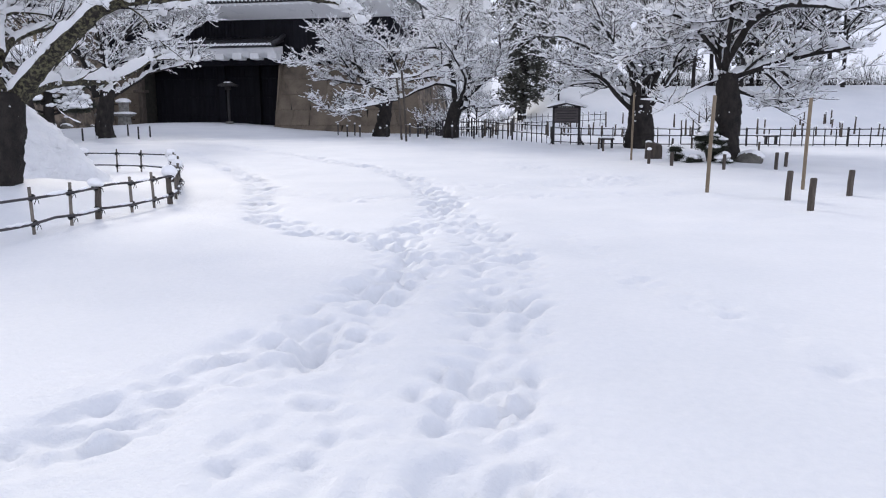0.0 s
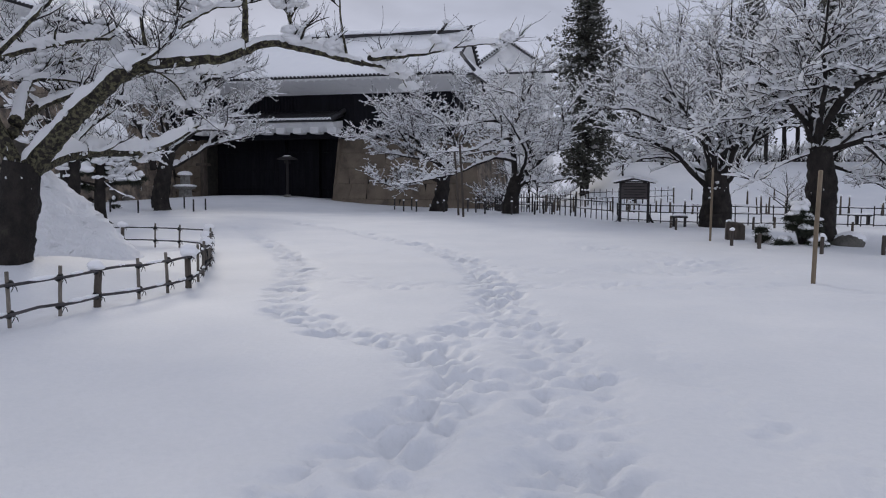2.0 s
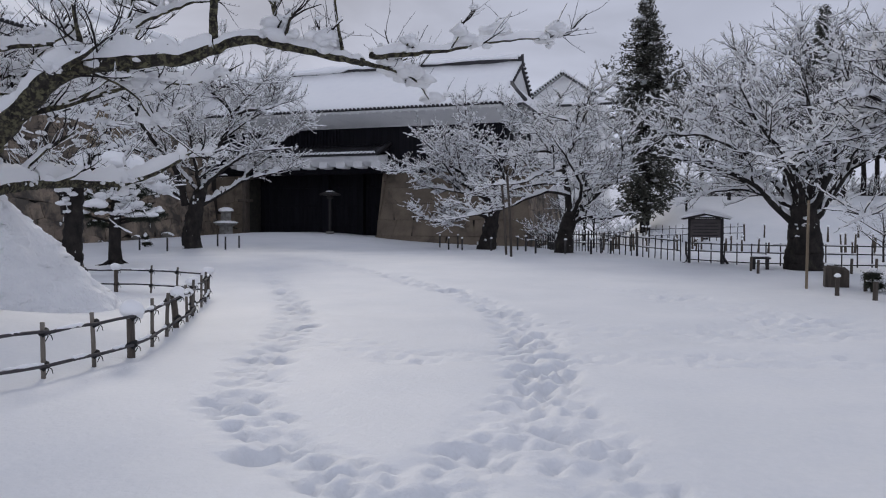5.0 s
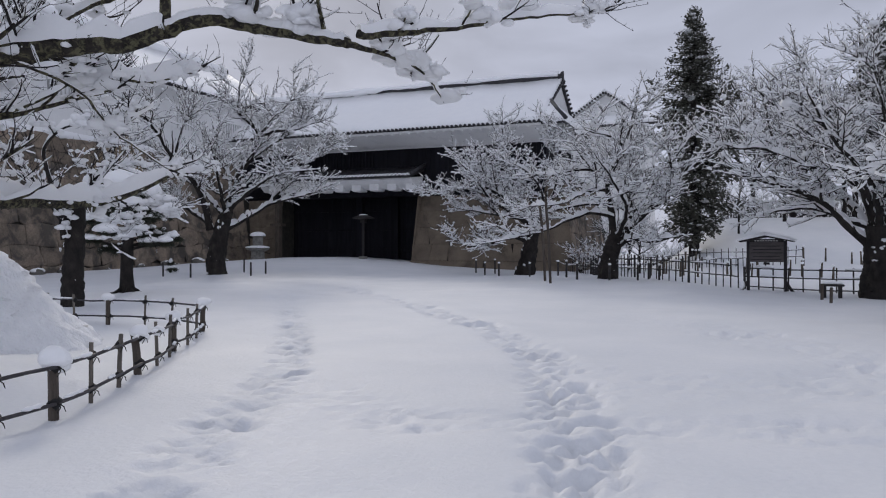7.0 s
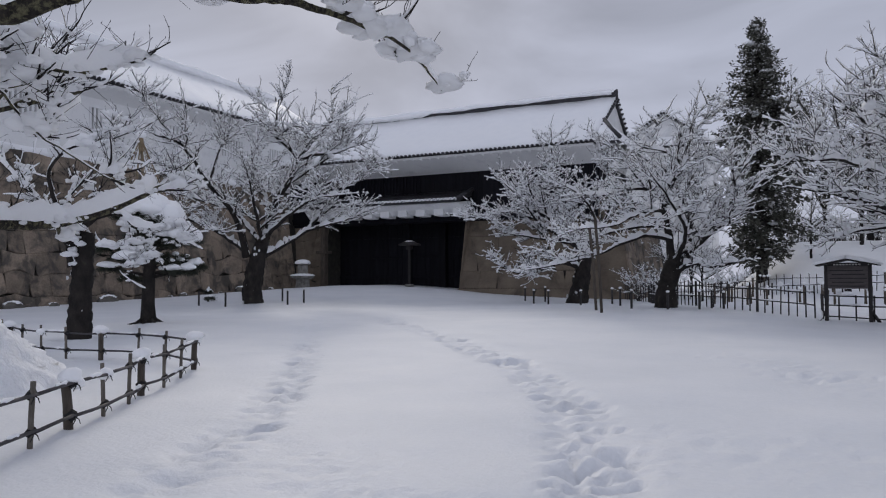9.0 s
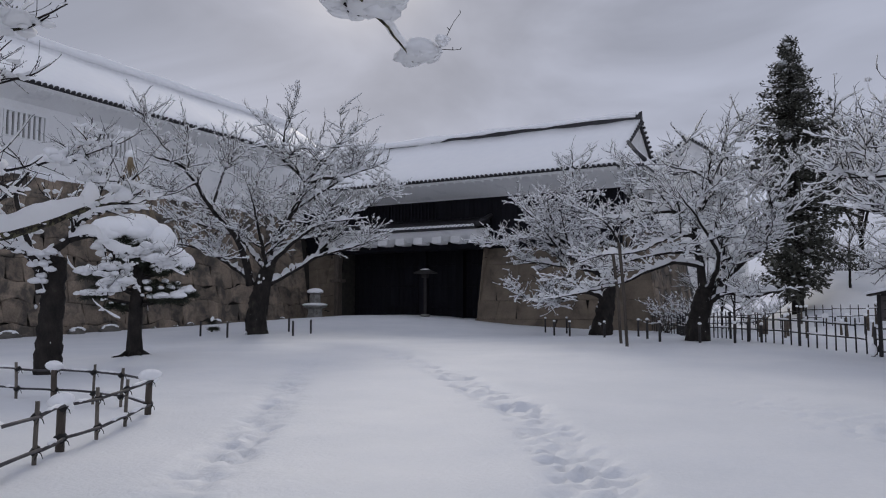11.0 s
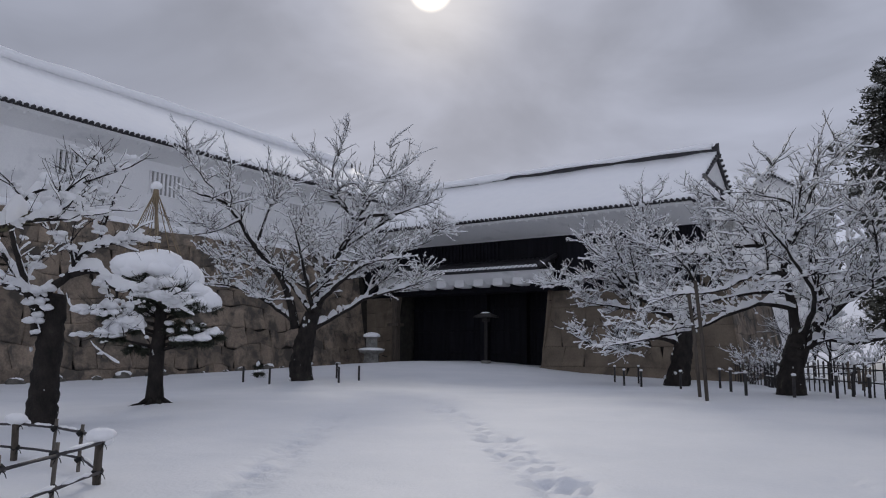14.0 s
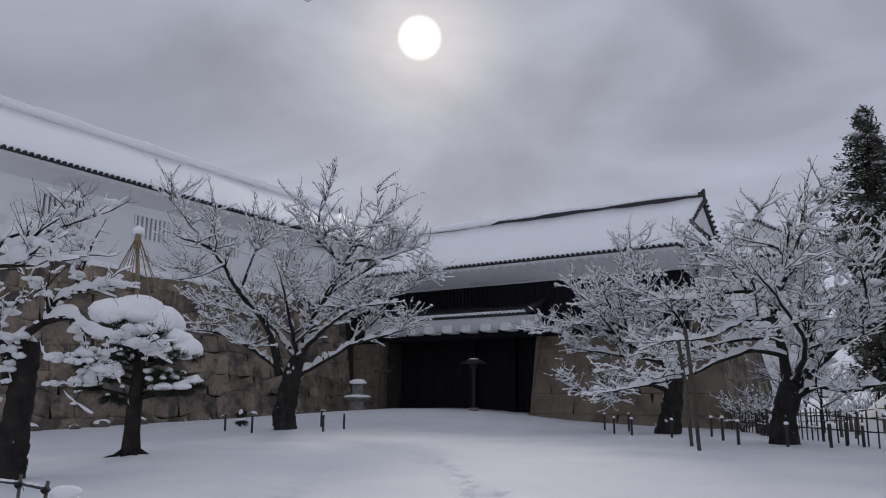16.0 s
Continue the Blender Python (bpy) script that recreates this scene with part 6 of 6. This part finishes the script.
def left_fence():
    rnd = random.Random(14)
    line = [(-7.15, 3.4, 0), (-7.1, 4.2, 0), (-7.1, 5.0, 1), (-7.05, 5.75, 0), (-7.05, 6.5, 0), (-7.05, 7.2, 1), (-7.0, 7.95, 0), (-7.0, 8.7, 0), (-6.98, 9.42, 0), (-7.12, 10.22, 1), (-6.96, 10.88, 0), (-7.0, 11.6, 0), (-7.1, 12.28, 1), (-7.36, 12.95, 0), (-7.75, 13.7, 0), (-8.12, 14.4, 1), (-8.45, 15.08, 0), (-8.92, 15.82, 0), (-9.38, 16.42, 1), (-9.70, 17.12, 0), (-10.2, 17.92, 0), (-10.8, 18.8, 1)]
    back = [(-10.8, 18.8, 1), (-11.95, 19.25, 0), (-12.75, 19.35, 0), (-13.75, 19.35, 1), (-14.55, 19.2, 0), (-15.3, 19.2, 0), (-16.2, 19.4, 0), (-17.2, 19.8, 1), (-18.1, 20.2, 0), (-19.0, 20.6, 0), (-20.0, 21.0, 1)]
    fence = thing("bamboo_fence", (-7, 12, 0), "low bamboo rail fence with snow lying on its rails", "fence")

    def L(p):
        return (p[0] + 7, p[1] - 12, p[2])
    for row in (line, back):
        for i, (x, y, thick) in enumerate(row):
            if row is back and i == 0:
                continue
            z = lz(x, y) if thick == 0 else lz(x, y)
            z = min(z, 0.12)
            lean = (rnd.gauss(0, 0.012), rnd.gauss(0, 0.012))
            b = Buf()
            r, h = (0.048, 0.50 + 0.03 * rnd.random()) if thick else (0.022 + 0.004 * rnd.random(), 0.57 + 0.05 * rnd.random())
            b.tube([L((x, y, z - 0.3)), L((x + lean[0], y + lean[1], z + h * 0.5)), L((x + lean[0] * 2, y + lean[1] * 2, z + h))], [r, r, r * 0.97], 9, 0.05)
            post = part("post", b, M_WOOD if thick else M_BAMBOO, fence, "thick round timber post" if thick else "")
            for hz in (0.13, 0.47):
                k = Buf()
                k.tube([L((x, y - 0.035, z + hz - 0.03)), L((x + 0.01, y, z + hz)), L((x, y + 0.035, z + hz + 0.03))], [r + 0.008, r + 0.015, r + 0.008], 7, 0.2)
                for s in (-1, 1):
                    k.tube([L((x + r + 0.02, y, z + hz)), L((x + r + 0.06, y + s * 0.02, z + hz - 0.03)), L((x + r + 0.05, y + s * 0.045, z + hz - 0.08))], [0.006, 0.006, 0.004], 4)
                part("cord_tie", k, M_TIE, post)
            if thick or rnd.random() < 0.22:
                s = Buf()
                if thick:
                    w = 0.10 + 0.05 * rnd.random()
                    s.blob(L((x, y, z + h + 0.02)), w, w * 1.2, 0.08 + 0.06 * rnd.random(), 0.4, 8, 12, flat=0.3)
                    s.blob(L((x - 0.03, y + 0.07, z + h - 0.04)), w * 0.7, w * 0.9, 0.08, 0.4, 6, 9)
                else:
                    s.blob(L((x, y, z + 0.47)), 0.07 + 0.04 * rnd.random(), 0.09, 0.07, 0.3, 6, 9)
                part("snow_cap", s, M_SNOW, post, "snow cap")
        for hz in (0.13, 0.47):
            for (x0, y0, _), (x1, y1, _) in zip(row, row[1:]):
                z0, z1 = min(lz(x0, y0), 0.12), min(lz(x1, y1), 0.12)
                b = Buf()
                dx, dy = (x1 - x0), (y1 - y0)
                l = math.hypot(dx, dy)
                ox, oy = dy / l * 0.045, -dx / l * 0.045
                e = 0.035
                p0 = (x0 - dx * e + ox, y0 - dy * e + oy, z0 + hz + rnd.gauss(0, 0.006))
                p1 = (x1 + dx * e + ox, y1 + dy * e + oy, z1 + hz + rnd.gauss(0, 0.006))
                m = tuple((a + c) / 2 + rnd.gauss(0, 0.008) for a, c in zip(p0, p1))
                b.tube([L(p0), L(m), L(p1)], [0.019, 0.018, 0.019], 7)
                rail = part("rail", b, M_RAIL, fence, "dark bamboo rail")
                f = rnd.random()
                if f < 0.62:
                    s = Buf()
                    pts, rad = [], []
                    a, c = 0.1 + 0.4 * rnd.random(), 0.55 + 0.4 * rnd.random()
                    for i in range(7):
                        g = a + (c - a) * i / 6
                        pts.append(L(tuple(p0[j] + (p1[j] - p0[j]) * g + (0.026 if j == 2 else 0) for j in range(3))))
                        rad.append((0.012 + 0.018 * rnd.random()) * (0.4 if i in (0, 6) else 1))
                    s.tube(pts, rad, 6)
                    part("rail_snow", s, M_SNOW, rail)


left_fence()


def walk_line(line, step):
    out_pts = []
    for (x0, y0), (x1, y1) in zip(line, line[1:]):
        l = math.hypot(x1 - x0, y1 - y0)
        n = max(1, round(l / step))
        out_pts += [(x0 + (x1 - x0) * i / n, y0 + (y1 - y0) * i / n) for i in range(n)]
    return out_pts + [line[-1]]


def dark_fence(line, step, high, seed, label, snowy, rails=(0.42, 0.80)):
    rnd = random.Random(seed)
    x0, y0 = line[0]
    fence = thing("garden_fence", (x0, y0, 0), label, "fence", "bamboo fences behind the lawn")
    pts = walk_line(line, step)
    for i, (x, y) in enumerate(pts):
        z = lz(x, y)
        b = Buf()
        thick = i % 9 == 0
        r = 0.045 if thick else 0.021 + 0.005 * rnd.random()
        h = high * (0.97 + 0.08 * rnd.random())
        b.tube([(x - x0, y - y0, z - 0.2), (x - x0 + rnd.gauss(0, 0.014), y - y0 + rnd.gauss(0, 0.014), z + h)], [r, r], 6)
        p = part("post", b, M_OLDPOST, fence)
        if rnd.random() < snowy:
            s = Buf()
            k = 0.05 + 0.06 * rnd.random()
            s.blob((x - x0, y - y0, z + h + 0.01), k, k, k * 0.8, 0.3, 4, 7)
            part("snow_cap", s, M_SNOW, p)
    for hz in rails:
        for (ax, ay), (bx, by) in zip(pts[::3], pts[3::3] + [pts[-1]]):
            if (ax, ay) == (bx, by):
                continue
            za, zb = lz(ax, ay), lz(bx, by)
            b = Buf()
            b.tube([(ax - x0, ay - y0 - 0.04, za + high * hz + rnd.gauss(0, 0.01)), (bx - x0, by - y0 - 0.04, zb + high * hz + rnd.gauss(0, 0.01))], [0.022, 0.022], 6)
            rail = part("rail", b, M_OLDPOST, fence)
            if rnd.random() < snowy + 0.25:
                s = Buf()
                f, g = 0.1 + 0.3 * rnd.random(), 0.6 + 0.35 * rnd.random()
                q = [(ax + (bx - ax) * k - x0, ay + (by - ay) * k - y0 - 0.04, za + (zb - za) * k + high * hz + 0.035) for k in (f, (f + g) / 2, g)]
                s.tube(q, [0.018, 0.034, 0.018], 5)
                part("rail_snow", s, M_SNOW, rail)


dark_fence([(-12.6, 55.5), (-9.2, 49.5), (-6.9, 42.0), (-5.2, 39.0), (-3.3, 36.9), (-1.3, 34.35)], 0.40, 0.98, 6, "dark weathered bamboo fence beside the forked cherry tree", 0.18)
dark_fence([(-1.1, 34.1), (0.6, 33.2), (4.3, 32.9), (9.5, 33.0), (17.0, 33.6)], 0.44, 0.76, 16, "low dark bamboo fence along the garden's back", 0.12, (0.12, 0.58, 0.93))
dark_fence([(-10.5, 56.5), (-6.0, 54.0), (-2.0, 54.0), (2.0, 55.0)], 0.42, 1.0, 9, "far dark bamboo fence half buried in snow", 0.5)


# ---- things of the garden ----
def snow_pile():
    """Shovelled snow heaped behind the old tree."""
    b = Buf()
    rings = []
    rnd = random.Random(2)
    n = 72
    for i in range(41):
        f = i / 40
        ring = []
        for k in range(n):
            a = 2 * math.pi * k / n
            r = 0.16 + 2.25 * f ** 1.05 * (1 + 0.05 * math.sin(3 * a + 1) + 0.025 * math.sin(7 * a + f * 6) + 0.015 * math.sin(17 * a + 3 * math.sin(f * 9))) + 0.13 * rnd.random() * (0.5 + 0.5 * math.sin(4 * a + 11 * f)) + 0.06 * rnd.random()
            r += 0.07 * f ** 0.5 * float(ripple(np.float64(math.cos(a) * 1.3 + 2.1 * f), np.float64(math.sin(a) * 1.3 - 1.4 * f), 0.17))
            ring.append((math.cos(a) * r * 0.74, math.sin(a) * r * 1.05, 2.08 * (1 - f) ** 0.96 + 0.06 * math.sin(5 * a + 7 * f) * f * (1 - f) * 2 - 0.05 * f))
        rings.append(ring)
    rings.reverse()
    b.loft(rings)
    solid("snow_mound", b, M_MOUND, "steep cone of shovelled snow heaped behind the tree", "snow mound", (-12.45, 14.9, lz(-12.45, 14.9)))


snow_pile()


def stake(x, y, high, r, mat, label, lean=0.0, cap=False, group="short stakes round the trees", name="stake"):
    z = lz(x, y)
    b = Buf()
    b.tube([(0, 0, -0.3), (lean * 0.4, 0, high * 0.5), (lean, 0, high - 0.02), (lean, 0, high)], [r, r, r * 0.98, r * 0.8], 9, 0.04)
    ob = solid(name, b, mat, label, "stake" if name == "stake" else "pole", (x, y, z), group=group)
    if cap:
        s = Buf()
        s.blob((lean, 0, high + 0.03), r * 1.5, r * 1.5, r * 1.3, 0.2, 5, 9, flat=0.4)
        part("snow_cap", s, M_SNOW, ob)
    return ob


STAKE = "short dark wooden stake standing in the snow"
for x, y, h, c in ((-26.45, 34.9, 0.75, 0), (-24.5, 34.5, 0.75, 0), (-22.6, 36.4, 0.75, 0), (-24.4, 38.3, 0.75, 0), (-22.9, 38.0, 0.7, 0),
                   (-14.9, 46.3, 0.8, 1), (-13.4, 43.4, 0.72, 1), (-13.8, 46.3, 0.85, 1), (-12.3, 42.3, 0.72, 1), (-10.2, 40.3, 0.7, 1), (-9.4, 42.5, 0.8, 1), (-7.9, 37.6, 0.8, 1), (-7.15, 36.1, 0.75, 1), (-5.9, 36.1, 0.7, 1), (-4.9, 36.5, 0.75, 1), (-4.6, 37.4, 0.8, 0), (-4.2, 37.4, 0.7, 1)):
    stake(x, y, h * 0.84, 0.043, M_OLDPOST, STAKE, 0.0, c)
for x, y, h, r in ((0.86, 30.1, 0.55, 0.05), (1.0, 29.2, 0.5, 0.05), (2.1, 22.8, 0.52, 0.055), (3.6, 29.9, 0.55, 0.05), (2.64, 21.9, 0.52, 0.06), (4.45, 30.9, 0.5, 0.05), (3.9, 21.15, 0.52, 0.055), (5.3, 21.5, 0.56, 0.06), (5.8, 22.5, 0.5, 0.06), (6.7, 29.8, 0.4, 0.05), (2.9, 24.2, 0.5, 0.05)):
    stake(x, y, h * 0.84, r * 0.82, M_WOOD, STAKE, 0.01, 0.051 < r < 0.056)
for x, y, h in ((3.8, 14.45, 0.53), (3.75, 12.9, 0.52), (5.1, 15.25, 0.5)):
    stake(x, y, h, 0.055, M_WOOD, "stout brown timber stake standing in the snow", 0.02, False, "stout stakes beside the path")
POLE = "tall slim tan bamboo pole stuck upright in the snow"
for x, y, h, r, lean in ((1.71, 24.4, 2.1, 0.032, 0.02), (2.6, 15.7, 1.9, 0.038, 0.05), (4.56, 16.3, 1.85, 0.036, 0.03), (-8.2, 35.3, 3.2, 0.05, -0.25), (-7.7, 34.1, 3.2, 0.05, -0.2)):
    stake(x, y, h, r, M_POLE if y < 30 else M_WOOD, POLE, lean, False, "tall poles beside the trees", "bamboo_pole")


def sign():
    """Roofed notice board on two posts."""
    cx, cy = -0.45, 33.42
    z = lz(cx, cy)
    top = thing("notice_board", (cx, cy, z), "dark wooden notice board under a small snowy roof", "sign")
    top.rotation_euler = (0, 0, radians(-12))
    w = 0.56
    for s in (-1, 1):
        b = Buf()
        b.box(s * w - 0.045, -0.045, -0.3, s * w + 0.045, 0.045, 1.62, 0.012)
        post = part("post", b, M_DARKWOOD, top, smooth=False)
        b = Buf()
        b.tube([(s * (w + 0.28), 0.02, -0.1), (s * w, 0.0, 0.32)], [0.045, 0.045], 4)
        part("brace", b, M_DARKWOOD, post, smooth=False)
        if s < 0:
            b = Buf()
            b.blob((-w - 0.2, -0.03, 0.2), 0.10, 0.06, 0.17, 0.3, 6, 8)
            part("brace_snow", b, M_SNOW, post)
    b = Buf()
    b.box(-w + 0.045, -0.03, 0.94, w - 0.045, 0.03, 1.58, 0.008)
    board = part("board", b, M_BOARD, top, "dark brown lettered panel", smooth=False)
    for i, zz in enumerate((1.44, 1.33, 1.22, 1.11, 1.0)):
        b = Buf()
        b.box(-0.46 + 0.05 * (i % 2), -0.036, zz, 0.40 + 0.04 * (i % 3), -0.031, zz + 0.028)
        part("text_bar", b, M_DARKWOOD, board, smooth=False)
    for i in range(9):
        b = Buf()
        b.box(-0.36 + i * 0.08, -0.05, 1.605, -0.305 + i * 0.08, -0.044, 1.645)
        part("title_mark", b, M_LETTER, board, smooth=False)
    b = Buf()
    b.box(-w + 0.05, -0.042, 1.58, w - 0.05, 0.042, 1.68, 0.006)
    part("title_beam", b, M_DARKWOOD, top, smooth=False)
    b = Buf()
    b.box(-0.09, -0.04, 0.86, 0.09, 0.03, 0.93, 0.006)
    part("small_plate", b, M_DARKWOOD, top, smooth=False)
    for s in (-1, 1):
        b = Buf()
        b.loft([[(0, y, 1.80), (s * 0.80, y, 1.62), (s * 0.80, y, 1.58), (0, y, 1.74)] for y in (-0.24, 0.24)])
        r = part("roof_board", b, M_DARKWOOD, top, smooth=False)
        b = Buf()
        rings = []
        for i in range(10):
            y = -0.27 + 0.54 * i / 9
            k = 0.9 + 0.2 * math.sin(i * 1.7)
            rings.append([(-s * 0.02, y, 1.80), (s * 0.85, y, 1.61), (s * 0.87, y, 1.655), (s * 0.5, y, 1.78 * 1 + 0.02 * k), (-s * 0.02, y, 1.89 + 0.02 * k)])
        b.loft(rings)
        part("roof_snow", b, M_SNOW, r)


sign()


def stone_lantern():
    x, y = -32.3, 50.4
    z = lz(x, y)
    top = thing("stone_lantern", (x, y, z), "squat grey stone lantern with snow on its tiers", "stone lantern")
    def disc(profile, n):
        b = Buf()
        b.loft([[(math.cos(2 * math.pi * k / n) * r, math.sin(2 * math.pi * k / n) * r, h) for k in range(n)] for r, h in profile])
        return b
    part("pedestal", disc([(0.56, -0.3), (0.55, 0.05), (0.50, 0.25), (0.48, 0.62)], 6), M_LANTERN, top, smooth=False)
    part("platform", disc([(0.5, 0.6), (0.82, 0.70), (0.84, 0.80), (0.6, 0.88)], 6), M_LANTERN, top, smooth=False)
    part("light_box", disc([(0.36, 0.86), (0.38, 1.0), (0.38, 1.5), (0.34, 1.58)], 6), M_LANTERN, top, smooth=False)
    part("cap", disc([(0.36, 1.56), (0.52, 1.62), (0.5, 1.68), (0.2, 1.82)], 6), M_LANTERN, top, smooth=False)
    b = Buf()
    b.blob((0, 0, 0.84), 0.88, 0.88, 0.16, 0.06, 7, 16, flat=0.6)
    part("platform_snow", b, M_SNOW, top)
    b = Buf()
    b.blob((0, 0, 1.68), 0.54, 0.54, 0.26, 0.08, 8, 14, flat=0.6)
    part("cap_snow", b, M_SNOW, top)


stone_lantern()


def gate_lamp():
    x, y = -24.9, 51.9
    z = lz(x, y)
    top = thing("gate_lamp", (x, y, z), "hooded timber lamp post standing before the gate", "lamp post")
    b = Buf()
    b.box(-0.075, -0.075, -0.3, 0.075, 0.075, 2.72, 0.02)
    part("post", b, M_DARKWOOD, top, smooth=False)
    b = Buf()
    b.box(-0.22, -0.22, 0.0, 0.22, 0.22, 0.16, 0.04)
    part("foot", b, M_LANTERN, top, smooth=False)
    b = Buf()
    b.loft([[(-0.62, -0.45, 2.68), (0.62, -0.45, 2.68), (0.62, 0.45, 2.68), (-0.62, 0.45, 2.68)], [(-0.60, -0.43, 2.76), (0.60, -0.43, 2.76), (0.60, 0.43, 2.76), (-0.60, 0.43, 2.76)], [(-0.1, -0.05, 3.0), (0.1, -0.05, 3.0), (0.1, 0.05, 3.0), (-0.1, 0.05, 3.0)]])
    part("hood", b, M_DARKWOOD, top, "grey timber hood", smooth=False)
    b = Buf()
    b.loft([[(-0.26, -0.20, 2.92), (0.26, -0.20, 2.92), (0.26, 0.20, 2.92), (-0.26, 0.20, 2.92)], [(-0.15, -0.1, 2.99), (0.15, -0.1, 2.99), (0.15, 0.1, 2.99), (-0.15, 0.1, 2.99)]])
    part("hood_snow", b, M_SNOW, top)
    b = Buf()
    b.box(-0.17, -0.17, 2.42, 0.17, 0.17, 2.68, 0.02)
    part("lamp_box", b, M_DARKWOOD, top, smooth=False)


gate_lamp()


def boulder():
    x, y = 4.95, 23.2
    random.seed(31)
    b = Buf()
    b.blob((0, 0, 0.10), 0.33, 0.28, 0.26, 0.4, 9, 15)
    top = solid("boulder", b, M_ROCK, "grey boulder under a rounded cap of snow", "boulder", (x, y, lz(x, y)))
    s = Buf()
    s.blob((0.10, 0.10, 0.22), 0.36, 0.28, 0.22, 0.25, 9, 16, flat=0.7)
    part("snow_cap", s, M_SNOW, top)
    x, y = 2.45, 25.2
    b = Buf()
    b.loft([[(-0.26, -0.20, -0.2), (0.26, -0.22, -0.2), (0.28, 0.2, -0.2), (-0.25, 0.2, -0.2)], [(-0.25, -0.20, 0.50), (0.26, -0.21, 0.42), (0.27, 0.2, 0.44), (-0.24, 0.2, 0.52)], [(-0.20, -0.15, 0.55), (0.21, -0.16, 0.47), (0.22, 0.15, 0.5), (-0.18, 0.15, 0.57)]])
    top = solid("box_marker", b, M_WOOD, "squat weathered timber box marker with snow on top", "marker", (x, y, lz(x, y)), smooth=False)
    s = Buf()
    s.blob((-0.15, 0, 0.55), 0.10, 0.13, 0.06, 0.3, 6, 12, flat=0.6)
    part("snow_cap", s, M_SNOW, top)
    # log bench behind the sign tree
    for x, y in ((1.2, 31.0), (8.2, 34.4)):
        z = lz(x, y)
        top = thing("garden_bench", (x, y, z), "low plank bench buried in snow by the fence", "bench")
        b = Buf()
        b.box(-0.30, -0.14, 0.34, 0.30, 0.14, 0.40, 0.015)
        part("seat", b, M_DARKWOOD, top, smooth=False)
        for s in (-0.2, 0.2):
            b = Buf()
            b.box(s - 0.045, -0.1, -0.2, s + 0.045, 0.1, 0.35, 0.01)
            part("leg", b, M_DARKWOOD, top, smooth=False)
        b = Buf()
        b.blob((0, 0, 0.43), 0.3, 0.14, 0.06, 0.1, 6, 14, flat=0.6)
        part("seat_snow", b, M_SNOW, top)


boulder()


def shrub(x, y, pads, seed, label):
    r = random.Random(seed)
    z = lz(x, y)
    top = thing("shrub", (x, y, z), label, "shrub", "snow-bowed shrubs")
    stem = Buf()
    tall = max(p[2] for p in pads)
    for k in range(6):
        a = k * 1.1
        stem.tube([(0, 0, -0.1), (0.12 * tall * math.cos(a), 0.12 * tall * math.sin(a), 0.4 * tall), (0.3 * tall * math.cos(a), 0.3 * tall * math.sin(a), 0.75 * tall)], [0.03, 0.022, 0.01], 5)
    part("stems", stem, M_BARK, top)
    for px, py, pz, ru, rz in pads:
        leaf, snow = Buf(), Buf()
        needle_pad(leaf, snow, (px, py, pz), ru, ru, rz, r, 0.8)
        p = part("leaves", leaf, M_NEEDLE, top, smooth=False, kind="stuff")
        part("snow_cushion", snow, M_SNOW, p)


r_ = random.Random(29)
FOOT = []
for i in range(22):
    f = r_.random()
    a, k = r_.random() * 6.28, 0.46 * (1 - 0.62 * f)
    FOOT.append((k * math.cos(a), 0.6 * k * math.sin(a), 0.10 + 1.05 * f, 0.13 + 0.12 * r_.random(), 0.10 + 0.10 * r_.random()))
shrub(3.85, 23.15, FOOT, 3, "evergreen shrub at the tree's foot bowed under snow")
shrub(3.0, 23.9, [(0, 0, 0.5, 0.14, 0.1), (0.03, 0, 0.28, 0.16, 0.1)], 5, "small shrub bundled under snow beside the stakes")
shrub(-27.9, 37.0, [(0, 0, 0.55, 0.12, 0.2), (0.1, 0, 0.25, 0.2, 0.15)], 7, "small shrub under snow near the rampart")


def hedge_and_stalks():
    """Snow-topped bushes by the fence's bend and dry stalks on the far bank."""
    r = random.Random(17)
    t = Tree(140, 0.5, 0.7, 0.6, 5, 0.5)
    for k in range(9):
        a = k * 2.4
        t.limb([(0.1 * math.cos(a), 0.1 * math.sin(a), -0.1), (0.35 * math.cos(a), 0.35 * math.sin(a), 0.7), (0.75 * math.cos(a), 0.75 * math.sin(a), 1.3 + 0.5 * r.random())], 0.022, 0.008, 1.3)
    bush = t.done("garden_bush", (0, 0, 0), ([(0, 0, -0.2), (0, 0, 0.1), (0, 0, 0.3)], [0.08, 0.06, 0.04]), "twiggy bare bush caught full of snow behind the fence", "bushes behind the fence", base=False)
    bush["category"] = "bush"
    for i, (x, y) in enumerate(((-10.0, 51.0), (-8.7, 49.2), (-7.6, 46.4))):
        m = Matrix.LocRotScale((x, y, lz(x, y)), Euler((0, 0, i * 1.3)), (1, 1, 0.75 + 0.3 * r.random()))
        if i == 0:
            bush.matrix_basis = m
        else:
            other = copy_thing(bush, Matrix.Identity(4))
            other.matrix_basis = m
    for i in range(64):
        x = -6 + 26 * r.random()
        y = 45 + 11 * r.random() + 0.05 * x
        b = Buf()
        h = 0.55 + 0.55 * r.random()
        b.tube([(0, 0, -0.2), (r.gauss(0, 0.03), r.gauss(0, 0.03), h)], [0.05 + 0.03 * r.random(), 0.04], 6)
        st = solid("dry_stalk", b, M_STALK, "dry brown plant stalk capped with snow", "stalk", (x, y, lz(x, y)), group="dry stalks on the snowy bank")
        s = Buf()
        s.blob((0, 0, h + 0.02), 0.09, 0.09, 0.07, 0.3, 4, 7)
        part("snow_cap", s, M_SNOW, st)


hedge_and_stalks()
